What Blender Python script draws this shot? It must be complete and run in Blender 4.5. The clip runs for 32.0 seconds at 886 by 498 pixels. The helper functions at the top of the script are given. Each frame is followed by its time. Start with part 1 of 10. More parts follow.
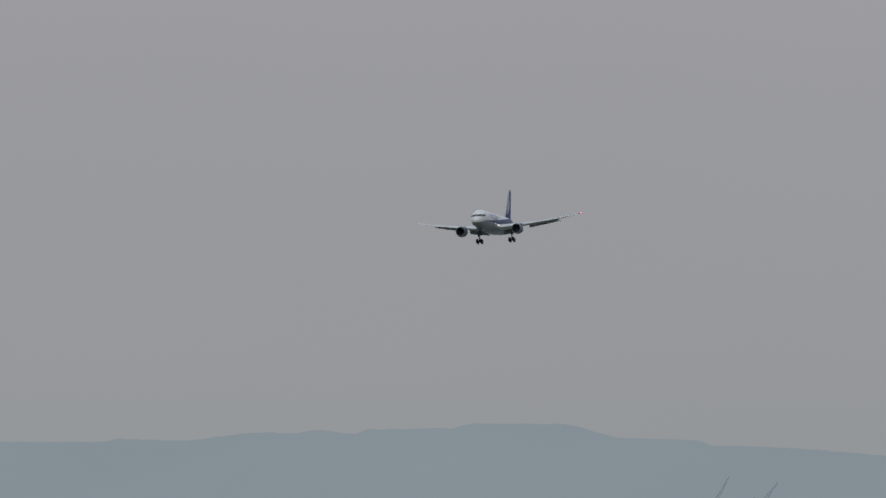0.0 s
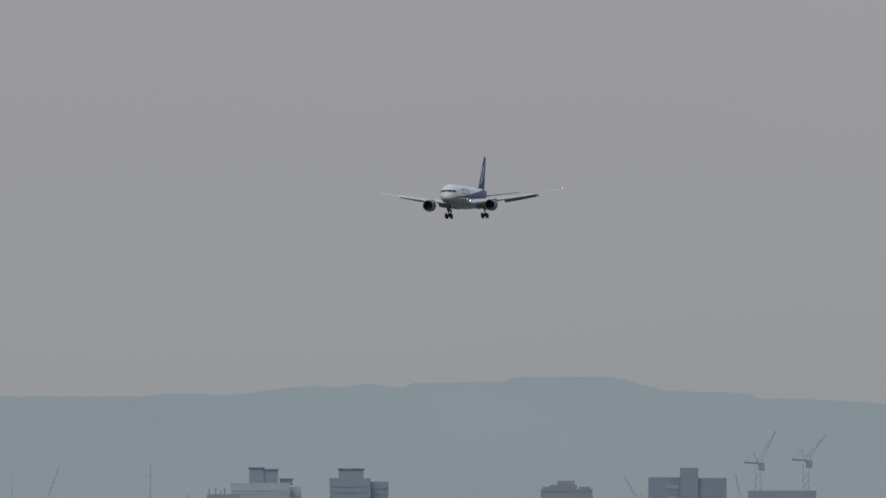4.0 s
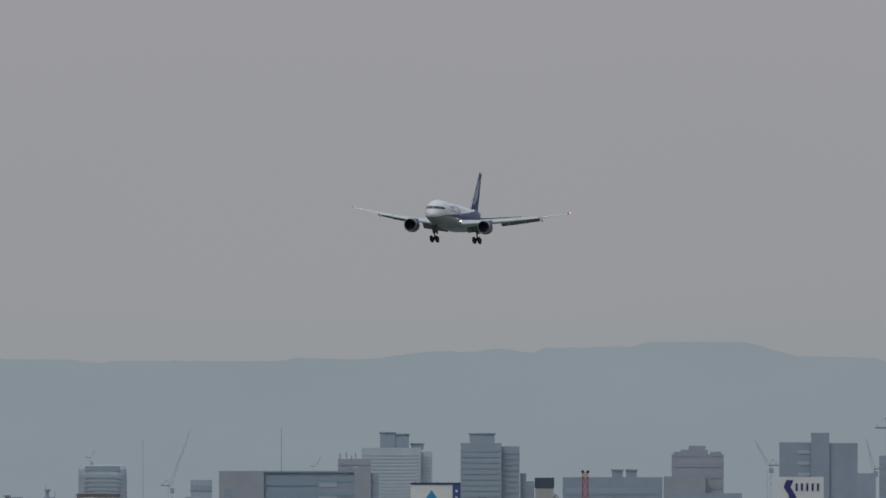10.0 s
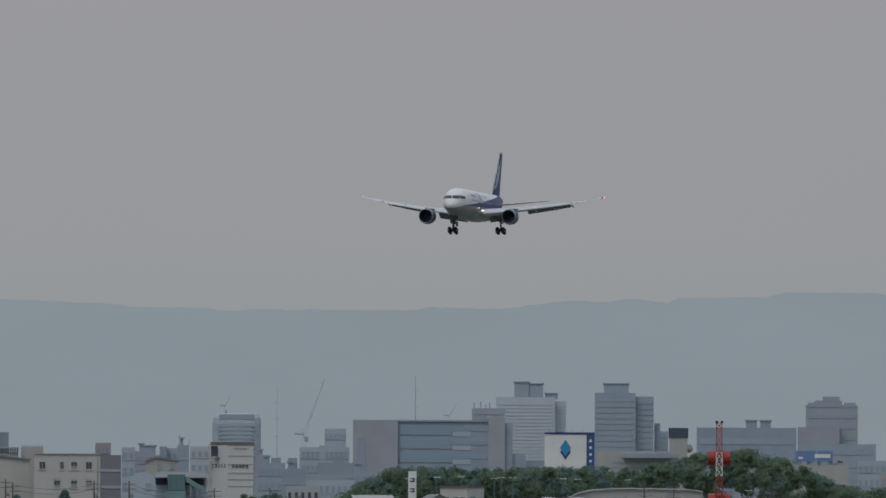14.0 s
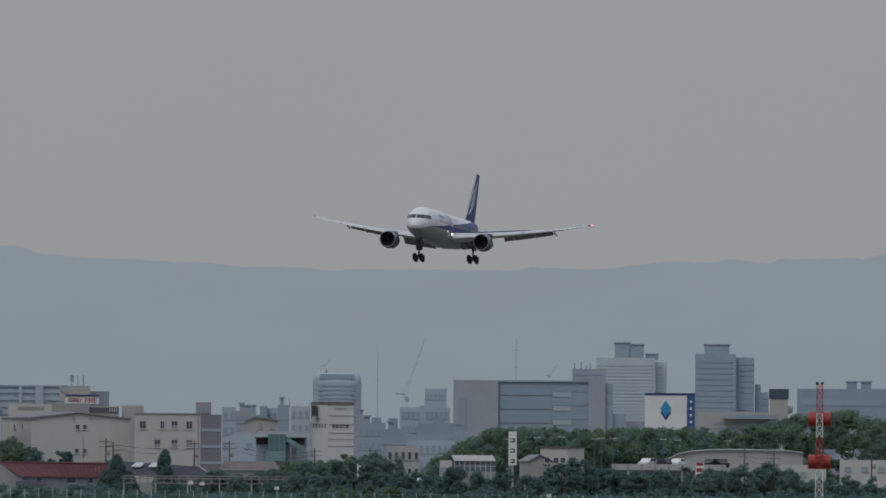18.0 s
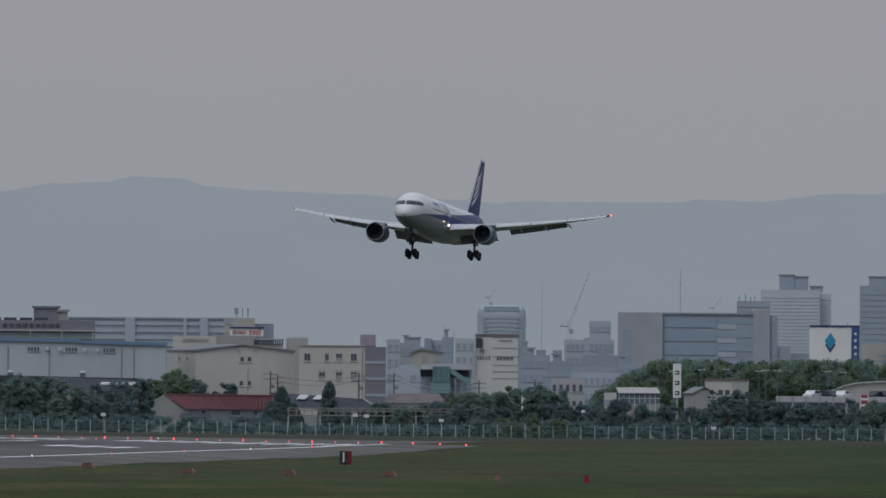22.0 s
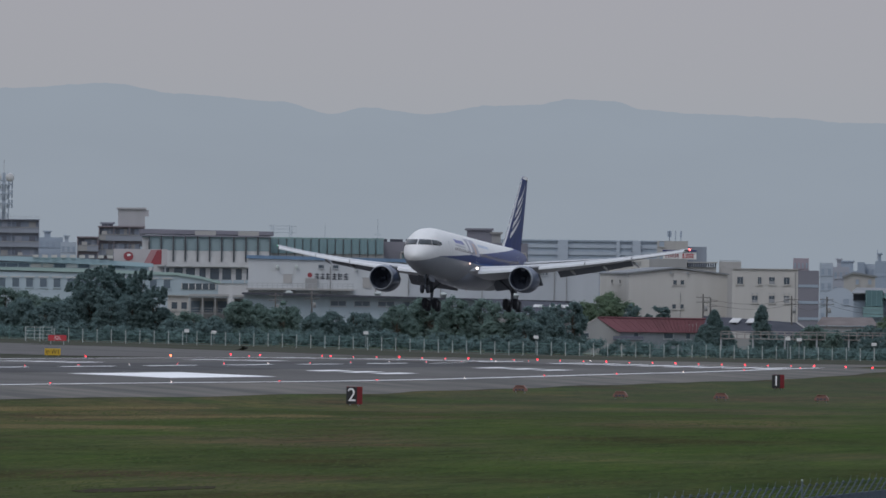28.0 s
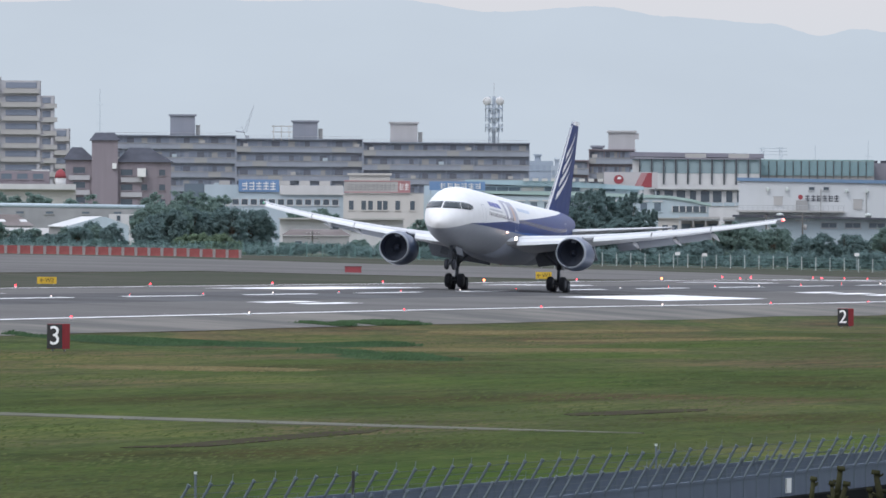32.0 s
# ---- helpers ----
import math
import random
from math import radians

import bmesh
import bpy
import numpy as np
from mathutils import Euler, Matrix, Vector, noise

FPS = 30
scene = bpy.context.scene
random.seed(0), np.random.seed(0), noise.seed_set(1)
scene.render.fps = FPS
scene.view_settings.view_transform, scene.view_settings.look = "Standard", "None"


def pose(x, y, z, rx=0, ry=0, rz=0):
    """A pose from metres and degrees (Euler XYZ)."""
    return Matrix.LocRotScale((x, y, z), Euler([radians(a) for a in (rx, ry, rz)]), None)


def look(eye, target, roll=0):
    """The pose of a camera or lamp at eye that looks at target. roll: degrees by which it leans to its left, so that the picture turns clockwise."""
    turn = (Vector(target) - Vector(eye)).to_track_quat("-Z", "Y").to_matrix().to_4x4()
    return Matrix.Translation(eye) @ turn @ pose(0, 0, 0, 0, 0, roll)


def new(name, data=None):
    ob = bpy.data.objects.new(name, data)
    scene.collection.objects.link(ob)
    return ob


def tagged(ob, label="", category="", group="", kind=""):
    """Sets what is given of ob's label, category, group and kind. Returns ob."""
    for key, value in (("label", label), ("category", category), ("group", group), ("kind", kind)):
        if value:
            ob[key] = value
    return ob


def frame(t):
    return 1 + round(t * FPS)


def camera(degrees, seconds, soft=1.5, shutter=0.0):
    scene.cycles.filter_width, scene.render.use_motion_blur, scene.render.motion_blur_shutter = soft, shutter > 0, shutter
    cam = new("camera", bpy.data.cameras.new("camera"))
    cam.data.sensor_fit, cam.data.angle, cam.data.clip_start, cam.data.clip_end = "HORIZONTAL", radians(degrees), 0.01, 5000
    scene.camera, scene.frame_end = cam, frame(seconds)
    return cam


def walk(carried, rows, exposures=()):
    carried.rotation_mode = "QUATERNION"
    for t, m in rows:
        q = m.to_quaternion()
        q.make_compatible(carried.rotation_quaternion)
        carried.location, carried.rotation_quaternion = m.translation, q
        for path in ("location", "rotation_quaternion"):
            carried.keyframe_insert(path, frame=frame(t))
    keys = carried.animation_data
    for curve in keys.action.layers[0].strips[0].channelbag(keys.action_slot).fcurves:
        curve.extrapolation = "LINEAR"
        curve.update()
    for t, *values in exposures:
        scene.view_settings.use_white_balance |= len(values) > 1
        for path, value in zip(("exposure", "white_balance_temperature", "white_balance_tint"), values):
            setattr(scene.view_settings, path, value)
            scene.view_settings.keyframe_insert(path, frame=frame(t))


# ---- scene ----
import itertools

# Eye of the camera: on the embankment beside the airfield. The runway runs along +Y, to the west (-X) of the eye.
EYE = Vector((0, 0, 3.47))
RUNWAY_X = -190.0


def aim(bearing, pitch, roll=0.0):
    b, p = radians(bearing), radians(pitch)
    return look(EYE, EYE + 100 * Vector((math.sin(b) * math.cos(p), math.cos(b) * math.cos(p), math.sin(p))), roll)


cam = camera(3.905, 32.0, soft=1.6)
walk(cam, [
    (0, aim(-3.1730, 1.7641, 0.127)), (0.5, aim(-3.2083, 1.7733, 0.138)), (1, aim(-3.2297, 1.7684, 0.143)), (1.5, aim(-3.2577, 1.7914, 0.111)),
    (2, aim(-3.2482, 1.7924, 0.069)), (2.5, aim(-3.2796, 1.8037, 0.017)), (4.5, aim(-3.4489, 1.5024, -0.046)), (5, aim(-3.5313, 1.4980, -0.092)),
    (5.5, aim(-3.5507, 1.5438, -0.117)), (6, aim(-3.5941, 1.4951, -0.127)), (6.5, aim(-3.6254, 1.4914, -0.123)), (7, aim(-3.6451, 1.5669, -0.119)),
    (7.5, aim(-3.6770, 1.5533, -0.129)), (8, aim(-3.7173, 1.4741, -0.148)), (8.5, aim(-3.7777, 1.4610, -0.133)), (9, aim(-3.8683, 1.4383, -0.106)),
    (9.5, aim(-3.9195, 1.4242, -0.053)), (10, aim(-3.9578, 1.4040, 0.024)), (10.5, aim(-3.9991, 1.4166, 0.120)), (11, aim(-4.0456, 1.4214, 0.181)),
    (11.5, aim(-4.1330, 1.4080, 0.209)), (12, aim(-4.1733, 1.3350, 0.185)), (12.5, aim(-4.2528, 1.2514, 0.172)), (13, aim(-4.4220, 1.2083, 0.183)),
    (13.5, aim(-4.4853, 1.1941, 0.204)), (14, aim(-4.5521, 1.1797, 0.280)), (14.5, aim(-4.5779, 1.2442, 0.389)), (16.5, aim(-4.8506, 1.1366, 0.468)),
    (17, aim(-4.9797, 1.1101, 0.488)), (17.5, aim(-4.9501, 1.0835, 0.481)), (18, aim(-4.9957, 1.0018, 0.437)), (18.5, aim(-5.0635, 0.9404, 0.459)),
    (19, aim(-5.0857, 0.9369, 0.513)), (19.5, aim(-5.1358, 0.9536, 0.517)), (20, aim(-5.2221, 0.9203, 0.460)), (20.5, aim(-5.3166, 0.8064, 0.393)),
    (21, aim(-5.4559, 0.7561, 0.383)), (21.5, aim(-5.5522, 0.7276, 0.395)), (22, aim(-5.7183, 0.6977, 0.427)), (22.5, aim(-5.8254, 0.6964, 0.480)),
    (23, aim(-6.0146, 0.7059, 0.503)), (23.5, aim(-6.2740, 0.6739, 0.498)), (24, aim(-6.2507, 0.6585, 0.519)), (24.5, aim(-6.4071, 0.6324, 0.495)),
    (25, aim(-6.5146, 0.5734, 0.494)), (25.5, aim(-6.6875, 0.5211, 0.546)), (27.5, aim(-7.4569, 0.3745, 0.613)), (28, aim(-7.6246, 0.3405, 0.656)),
    (28.5, aim(-7.8197, 0.2990, 0.719)), (29, aim(-8.0791, 0.2525, 0.656)), (29.5, aim(-8.3328, 0.2016, 0.676)), (30, aim(-8.6544, 0.1578, 0.716)),
    (30.5, aim(-8.8279, 0.1525, 0.678)), (31, aim(-9.0595, 0.0927, 0.596)), (31.5, aim(-9.3079, 0.0323, 0.399)), (32, aim(-9.7843, -0.0186, 0.320)),
], exposures=[
    (0, 0.0, 6340, 7.5), (15, 0.0, 6340, 8), (19, 0.0, 6330, 9), (22, 0.0, 6270, 11), (23.5, 0.07, 6250, 11), (25, 0.18, 6230, 11), (27, 0.22, 6200, 12), (28, 0.25, 6200, 12), (29, 0.57, 6230, 12), (30, 0.86, 6260, 12), (31, 1.0, 6290, 12),
    (32, 1.2, 6300, 12),
])

# ---- world, sun ----
world = bpy.data.worlds.new("overcast_sky")
scene.world = world
world.use_nodes = True
wn, wl = world.node_tree.nodes, world.node_tree.links
wn.clear()
SUN_EL, SUN_AZ = radians(52), radians(208)
sky = wn.new("ShaderNodeTexSky")
sky.sky_type, sky.sun_disc = "NISHITA", False
sky.sun_elevation, sky.sun_rotation, sky.dust_density, sky.air_density = SUN_EL, SUN_AZ, 6.0, 1.5
coord = wn.new("ShaderNodeTexCoord")
split = wn.new("ShaderNodeSeparateXYZ")
wl.new(coord.outputs["Generated"], split.inputs[0])
veil = wn.new("ShaderNodeValToRGB")
wl.new(split.outputs["Z"], veil.inputs[0])
el = veil.color_ramp.elements
el[0].position, el[0].color = 0.0, (0.318, 0.338, 0.352, 1)
el[1].position, el[1].color = 1.0, (0.56, 0.62, 0.72, 1)
for pos, col in ((0.015, (0.300, 0.309, 0.319)), (0.021, (0.312, 0.311, 0.320)), (0.030, (0.318, 0.313, 0.326)), (0.042, (0.325, 0.316, 0.336)), (0.055, (0.340, 0.328, 0.352)),
                 (0.25, (0.40, 0.425, 0.475)), (0.6, (0.52, 0.565, 0.65))):
    e = veil.color_ramp.elements.new(pos)
    e.color = (*col, 1)
cloud = wn.new("ShaderNodeTexNoise")
cloud.inputs["Scale"].default_value, cloud.inputs["Detail"].default_value = 9.0, 3.0
wl.new(coord.outputs["Generated"], cloud.inputs["Vector"])
cr = wn.new("ShaderNodeMapRange")
cr.inputs["To Min"].default_value, cr.inputs["To Max"].default_value = 0.95, 1.05
wl.new(cloud.outputs["Fac"], cr.inputs["Value"])
mul = wn.new("ShaderNodeMixRGB")
mul.blend_type = "MULTIPLY"
mul.inputs["Fac"].default_value = 1.0
wl.new(veil.outputs["Color"], mul.inputs[1])
wl.new(cr.outputs[0], mul.inputs[2])
bg1, bg2, add, out = wn.new("ShaderNodeBackground"), wn.new("ShaderNodeBackground"), wn.new("ShaderNodeAddShader"), wn.new("ShaderNodeOutputWorld")
wl.new(sky.outputs[0], bg1.inputs[0])
bg1.inputs[1].default_value = 0.004
wl.new(mul.outputs[0], bg2.inputs[0])
bg2.inputs[1].default_value = 1.0
wl.new(bg1.outputs[0], add.inputs[0])
wl.new(bg2.outputs[0], add.inputs[1])
wl.new(add.outputs[0], out.inputs[0])

sun_data = bpy.data.lights.new("sun", "SUN")
sun_data.energy, sun_data.angle, sun_data.color = 0.55, radians(25), (1.0, 0.96, 0.9)
sun = new("sun", sun_data)
sun_dir = Vector((math.sin(SUN_AZ) * math.cos(SUN_EL), math.cos(SUN_AZ) * math.cos(SUN_EL), math.sin(SUN_EL)))
sun.matrix_world = look(Vector((0, 0, 300)) + sun_dir * 100, (0, 0, 300))


# ---- materials ----
def mat(name, color, rough=0.6, vary=0.15, scale=1.0, metal=0.0, bump=0.0, second=None, mix_scale=0.15, streak=False, per_piece=0.0, gloss=0.5):
    m = bpy.data.materials.new(name)
    m.use_nodes = True
    n, l = m.node_tree.nodes, m.node_tree.links
    p = n["Principled BSDF"]
    p.inputs["Roughness"].default_value, p.inputs["Metallic"].default_value = rough, metal
    p.inputs["Specular IOR Level"].default_value = gloss
    tc = n.new("ShaderNodeTexCoord")
    mp = n.new("ShaderNodeMapping")
    l.new(tc.outputs["Object"], mp.inputs["Vector"])
    if streak:
        mp.inputs["Scale"].default_value = (1.0, 1.0, 0.12)
    a, b = n.new("ShaderNodeTexNoise"), n.new("ShaderNodeTexNoise")
    for q, s in ((a, scale), (b, mix_scale)):
        q.inputs["Scale"].default_value, q.inputs["Detail"].default_value = s, 4.0
        l.new(mp.outputs[0], q.inputs["Vector"])
    two = n.new("ShaderNodeMixRGB")
    two.inputs[1].default_value = (*color, 1)
    two.inputs[2].default_value = (*(second or [c * 0.92 for c in color]), 1)
    sharp = n.new("ShaderNodeMapRange")
    sharp.inputs["From Min"].default_value, sharp.inputs["From Max"].default_value = 0.38, 0.62
    l.new(b.outputs["Fac"], sharp.inputs["Value"])
    l.new(sharp.outputs[0], two.inputs["Fac"])
    rng = n.new("ShaderNodeMapRange")
    rng.inputs["To Min"].default_value, rng.inputs["To Max"].default_value = 1 - 1.6 * vary, 1 + 1.6 * vary
    l.new(a.outputs["Fac"], rng.inputs["Value"])
    mm = n.new("ShaderNodeMixRGB")
    mm.blend_type = "MULTIPLY"
    mm.inputs["Fac"].default_value = 1.0
    l.new(two.outputs[0], mm.inputs[1])
    l.new(rng.outputs[0], mm.inputs[2])
    last = mm.outputs[0]
    if per_piece:
        oi = n.new("ShaderNodeNewGeometry")
        r2 = n.new("ShaderNodeMapRange")
        r2.inputs["To Min"].default_value, r2.inputs["To Max"].default_value = 1 - per_piece, 1 + per_piece
        l.new(oi.outputs["Random Per Island"], r2.inputs["Value"])
        m3 = n.new("ShaderNodeMixRGB")
        m3.blend_type = "MULTIPLY"
        m3.inputs["Fac"].default_value = 1.0
        l.new(last, m3.inputs[1])
        l.new(r2.outputs[0], m3.inputs[2])
        last = m3.outputs[0]
    l.new(last, p.inputs["Base Color"])
    if bump:
        bp = n.new("ShaderNodeBump")
        bp.inputs["Strength"].default_value, bp.inputs["Distance"].default_value = bump, 0.05
        l.new(a.outputs["Fac"], bp.inputs["Height"])
        l.new(bp.outputs[0], p.inputs["Normal"])
    return m


def lamp_mat(name, color, strength):
    m = bpy.data.materials.new(name)
    m.use_nodes = True
    p = m.node_tree.nodes["Principled BSDF"]
    p.inputs["Base Color"].default_value = (*color, 1)
    p.inputs["Emission Color"].default_value = (*color, 1)
    p.inputs["Emission Strength"].default_value = strength
    return m


ASPHALT = mat("asphalt", (0.132, 0.127, 0.123), 0.9, 0.14, 0.6, second=(0.107, 0.103, 0.100), mix_scale=0.03, bump=0.1, gloss=0.04)
RUBBER_MARK = mat("rubbered_asphalt", (0.070, 0.069, 0.069), 0.85, 0.2, 0.5, second=(0.095, 0.096, 0.099), mix_scale=0.05, gloss=0.04)
SHOULDER = mat("shoulder_asphalt", (0.105, 0.103, 0.098), 0.9, 0.15, 0.5, second=(0.165, 0.155, 0.14), mix_scale=0.06, gloss=0.04)
PAINT = mat("white_marking_paint", (0.86, 0.86, 0.86), 0.7, 0.06, 1.2, second=(0.76, 0.76, 0.76), mix_scale=0.2, gloss=0.1)
CONCRETE = mat("grey_concrete", (0.31, 0.31, 0.305), 0.85, 0.1, 0.4, streak=True)
CONCRETE_PALE = mat("pale_concrete", (0.40, 0.39, 0.375), 0.85, 0.08, 0.4, streak=True)
CREAM = mat("cream_wall", (0.50, 0.485, 0.455), 0.8, 0.06, 0.5, second=(0.46, 0.445, 0.415), streak=True)
WHITE_WALL = mat("white_wall", (0.55, 0.55, 0.545), 0.75, 0.06, 0.5, second=(0.49, 0.49, 0.485), streak=True)
PALE_BLUE_WALL = mat("pale_blue_wall", (0.40, 0.475, 0.52), 0.75, 0.06, 0.5, streak=True)
BROWN_WALL = mat("brown_tile_wall", (0.235, 0.205, 0.225), 0.8, 0.1, 0.8, streak=True)
# Tan, mauve and balcony tones are lightened and blued to hold haze.
TAN_WALL = mat("hazed_tan_wall", (0.42, 0.415, 0.43), 0.85, 0.08, 0.5, streak=True)
MAUVE_WALL = mat("hazed_mauve_wall", (0.252, 0.282, 0.332), 0.85, 0.12, 0.4, second=(0.232, 0.245, 0.288), streak=True)
BALCONY = mat("balcony_front", (0.262, 0.284, 0.328), 0.8, 0.08, 0.5, streak=True)
# Grey of the recess sheets: recess shade and haze put into one colour.
FLATS_OPENING = mat("hazed_recess_shade", (0.228, 0.258, 0.312), 0.7, 0.16, 0.4, gloss=0.1)
GLASS = mat("dark_window_glass", (0.080, 0.102, 0.125), 0.12, 0.2, 0.3)
GLASS_BLUE = mat("blue_green_glazing", (0.17, 0.28, 0.29), 0.6, 0.1, 0.4, second=(0.20, 0.31, 0.32), gloss=0.2)
ROOF_GREY = mat("grey_sheet_roof", (0.24, 0.25, 0.26), 0.85, 0.12, 0.4, gloss=0.1)
ROOF_TEAL = mat("teal_sheet_roof", (0.20, 0.305, 0.30), 0.8, 0.1, 0.4, gloss=0.1)
ROOF_RED = mat("faded_red_roof", (0.178, 0.080, 0.090), 0.85, 0.12, 0.5, second=(0.150, 0.072, 0.080), gloss=0.1)
ROOF_DARK = mat("dark_slate_roof", (0.078, 0.082, 0.098), 0.9, 0.2, 0.5, gloss=0.04)
BLUE_TRIM = mat("blue_roof_trim", (0.15, 0.24, 0.36), 0.5, 0.08, 0.5)
SIGN_WHITE = mat("white_sign_board", (0.72, 0.72, 0.70), 0.6, 0.04, 0.5)
# sign blue paled to carry distance haze
SIGN_BLUE = mat("blue_sign_board", (0.135, 0.235, 0.41), 0.55, 0.05, 0.5)
SIGN_NAVY = mat("navy_sign_board", (0.03, 0.04, 0.16), 0.55, 0.05, 0.5)
SIGN_RED = mat("red_sign_paint", (0.50, 0.05, 0.06), 0.55, 0.05, 0.5)
SIGN_YELLOW = mat("yellow_sign_board", (0.62, 0.40, 0.03), 0.5, 0.05, 0.8)
SIGN_BLACK = mat("black_sign_board", (0.02, 0.02, 0.022), 0.5, 0.1, 0.8)
LOGO_CYAN = mat("cyan_sign_paint", (0.03, 0.26, 0.46), 0.5, 0.04, 0.5)
MAST_RED = mat("red_orange_mast_paint", (0.38, 0.042, 0.036), 0.5, 0.12, 0.8)
MAST_WHITE = mat("white_mast_paint", (0.70, 0.70, 0.68), 0.5, 0.08, 0.8)
STEEL = mat("galvanised_steel", (0.38, 0.40, 0.41), 0.5, 0.12, 1.5, metal=0.4)
POST_WHITE = mat("white_fence_post", (0.46, 0.50, 0.48), 0.6, 0.08, 1.0)
RAIL_TEAL = mat("teal_fence_rail", (0.17, 0.30, 0.285), 0.6, 0.1, 1.0)
BARK = mat("bark", (0.09, 0.07, 0.05), 0.9, 0.25, 1.5, bump=0.3)
# Leaf greens are lifted and blued so the foliage carries distance haze.
LEAF = mat("green_leaves", (0.200, 0.278, 0.246), 0.95, 0.14, 0.25, second=(0.180, 0.256, 0.230), per_piece=0.16, gloss=0.03)
LEAF_LIGHT = mat("hazed_olive_leaves", (0.192, 0.258, 0.172), 0.95, 0.14, 0.25, second=(0.168, 0.232, 0.164), per_piece=0.16, gloss=0.03)
LEAF_DARK = mat("hazed_dark_leaves", (0.172, 0.244, 0.238), 0.95, 0.14, 0.25, second=(0.156, 0.224, 0.220), per_piece=0.16, gloss=0.03)
WOOD_POLE = mat("grey_wood_pole", (0.10, 0.095, 0.09), 0.9, 0.15, 1.0)
# HAZE_* and BROWN_HAZE base colours carry the distance haze, paler and bluer.
HAZE_A = mat("hazed_pale_facade", (0.400, 0.450, 0.508), 0.9, 0.03, 0.1, gloss=0.1)
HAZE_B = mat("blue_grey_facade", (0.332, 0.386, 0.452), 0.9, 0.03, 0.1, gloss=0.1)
HAZE_C = mat("hazed_slate_facade", (0.310, 0.361, 0.426), 0.9, 0.03, 0.1, gloss=0.1)
HAZE_TAN = mat("hazed_mauve_facade", (0.362, 0.378, 0.418), 0.9, 0.03, 0.1, gloss=0.1)
HAZE_GLASS = mat("hazed_blue_glazing", (0.288, 0.362, 0.440), 0.7, 0.04, 0.1, gloss=0.1)
HAZE_WIN = mat("hazed_window_band", (0.328, 0.388, 0.457), 0.7, 0.04, 0.1, gloss=0.1)
HAZE_BAND = mat("hazed_soft_band", (0.322, 0.378, 0.442), 0.8, 0.05, 0.1, gloss=0.1)
HAZE_CRANE = mat("hazed_crane_red", (0.36, 0.385, 0.43), 0.8, 0.05, 0.3, gloss=0.1)
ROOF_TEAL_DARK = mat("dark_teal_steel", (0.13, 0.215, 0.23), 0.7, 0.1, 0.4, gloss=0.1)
BROWN_HAZE = mat("hazed_brown_facade", (0.225, 0.22, 0.25), 0.9, 0.05, 0.2, second=(0.20, 0.20, 0.23), gloss=0.1)
HAZE_RED = mat("hazed_red_facade", (0.34, 0.30, 0.335), 0.9, 0.04, 0.2, gloss=0.1)
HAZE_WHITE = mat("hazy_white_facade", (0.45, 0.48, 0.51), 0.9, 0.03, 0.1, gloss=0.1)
PINK_BOARD = mat("faded_pink_panel", (0.40, 0.22, 0.225), 0.7, 0.1, 0.5, gloss=0.1)
ROOF_BROWN = mat("weathered_brown_roof", (0.155, 0.135, 0.13), 0.9, 0.2, 0.4, second=(0.19, 0.17, 0.165), mix_scale=0.15, gloss=0.05)
GLASS_SLATE = mat("slate_blue_strip_glazing", (0.13, 0.165, 0.20), 0.5, 0.12, 0.3, gloss=0.25)
P_RUBBER = mat("dark_rubber", (0.03, 0.03, 0.033), 0.85, 0.2, 2.0)
DUSTY_RED = mat("dusty_red_paint", (0.30, 0.075, 0.085), 0.7, 0.1, 0.5, gloss=0.1)
# mast tone, paled and blued for haze as well
HAZE_MAST = mat("hazed_mast_paint", (0.345, 0.40, 0.46), 0.8, 0.03, 0.3, gloss=0.1)


def let_light_through(m, share=0.55):
    """Thin leaves: part of the light passes through the blade."""
    n, l = m.node_tree.nodes, m.node_tree.links
    p, o = n["Principled BSDF"], n["Material Output"]
    t, mx = n.new("ShaderNodeBsdfTranslucent"), n.new("ShaderNodeMixShader")
    l.new(p.inputs["Base Color"].links[0].from_socket, t.inputs["Color"])
    mx.inputs[0].default_value = share
    l.new(p.outputs[0], mx.inputs[1])
    l.new(t.outputs[0], mx.inputs[2])
    l.new(mx.outputs[0], o.inputs["Surface"])


for leaf_material in (LEAF, LEAF_LIGHT, LEAF_DARK):
    let_light_through(leaf_material)
L_RED = lamp_mat("red_lamp", (1.0, 0.035, 0.05), 3.0)
L_AMBER = lamp_mat("amber_lamp", (1.0, 0.14, 0.05), 4.5)
L_WHITE = lamp_mat("warm_white_lamp", (1.0, 0.78, 0.68), 1.6)


# ---- mesh helpers ----
def mesh_of(name, verts, faces, material=None, smooth=False):
    me = bpy.data.meshes.new(name)
    me.from_pydata([tuple(v) for v in verts], [], faces)
    me.update()
    if smooth:
        for f in me.polygons:
            f.use_smooth = True
    if material:
        me.materials.append(material)
    return me


def part(name, data, material, parent, label=""):
    if isinstance(data, bmesh.types.BMesh):
        me = bpy.data.meshes.new(name)
        data.to_mesh(me)
        data.free()
        data = me
    if material and not data.materials:
        data.materials.append(material)
    ob = new(name, data)
    ob.parent = parent
    if label:
        ob["label"] = label
    return ob


BOX_F = [(0, 1, 2, 3), (7, 6, 5, 4), (0, 4, 5, 1), (1, 5, 6, 2), (2, 6, 7, 3), (3, 7, 4, 0)]
box_cache = {}


def box_mesh(w, d, h, material, name="block"):
    """w along x, d along y, h up; the origin in the middle of the base."""
    key = (round(w, 3), round(d, 3), round(h, 3), material.name)
    if key not in box_cache:
        x, y = w / 2, d / 2
        v = [(-x, -y, 0), (-x, y, 0), (x, y, 0), (x, -y, 0), (-x, -y, h), (-x, y, h), (x, y, h), (x, -y, h)]
        box_cache[key] = mesh_of(name, v, BOX_F, material)
    return box_cache[key]


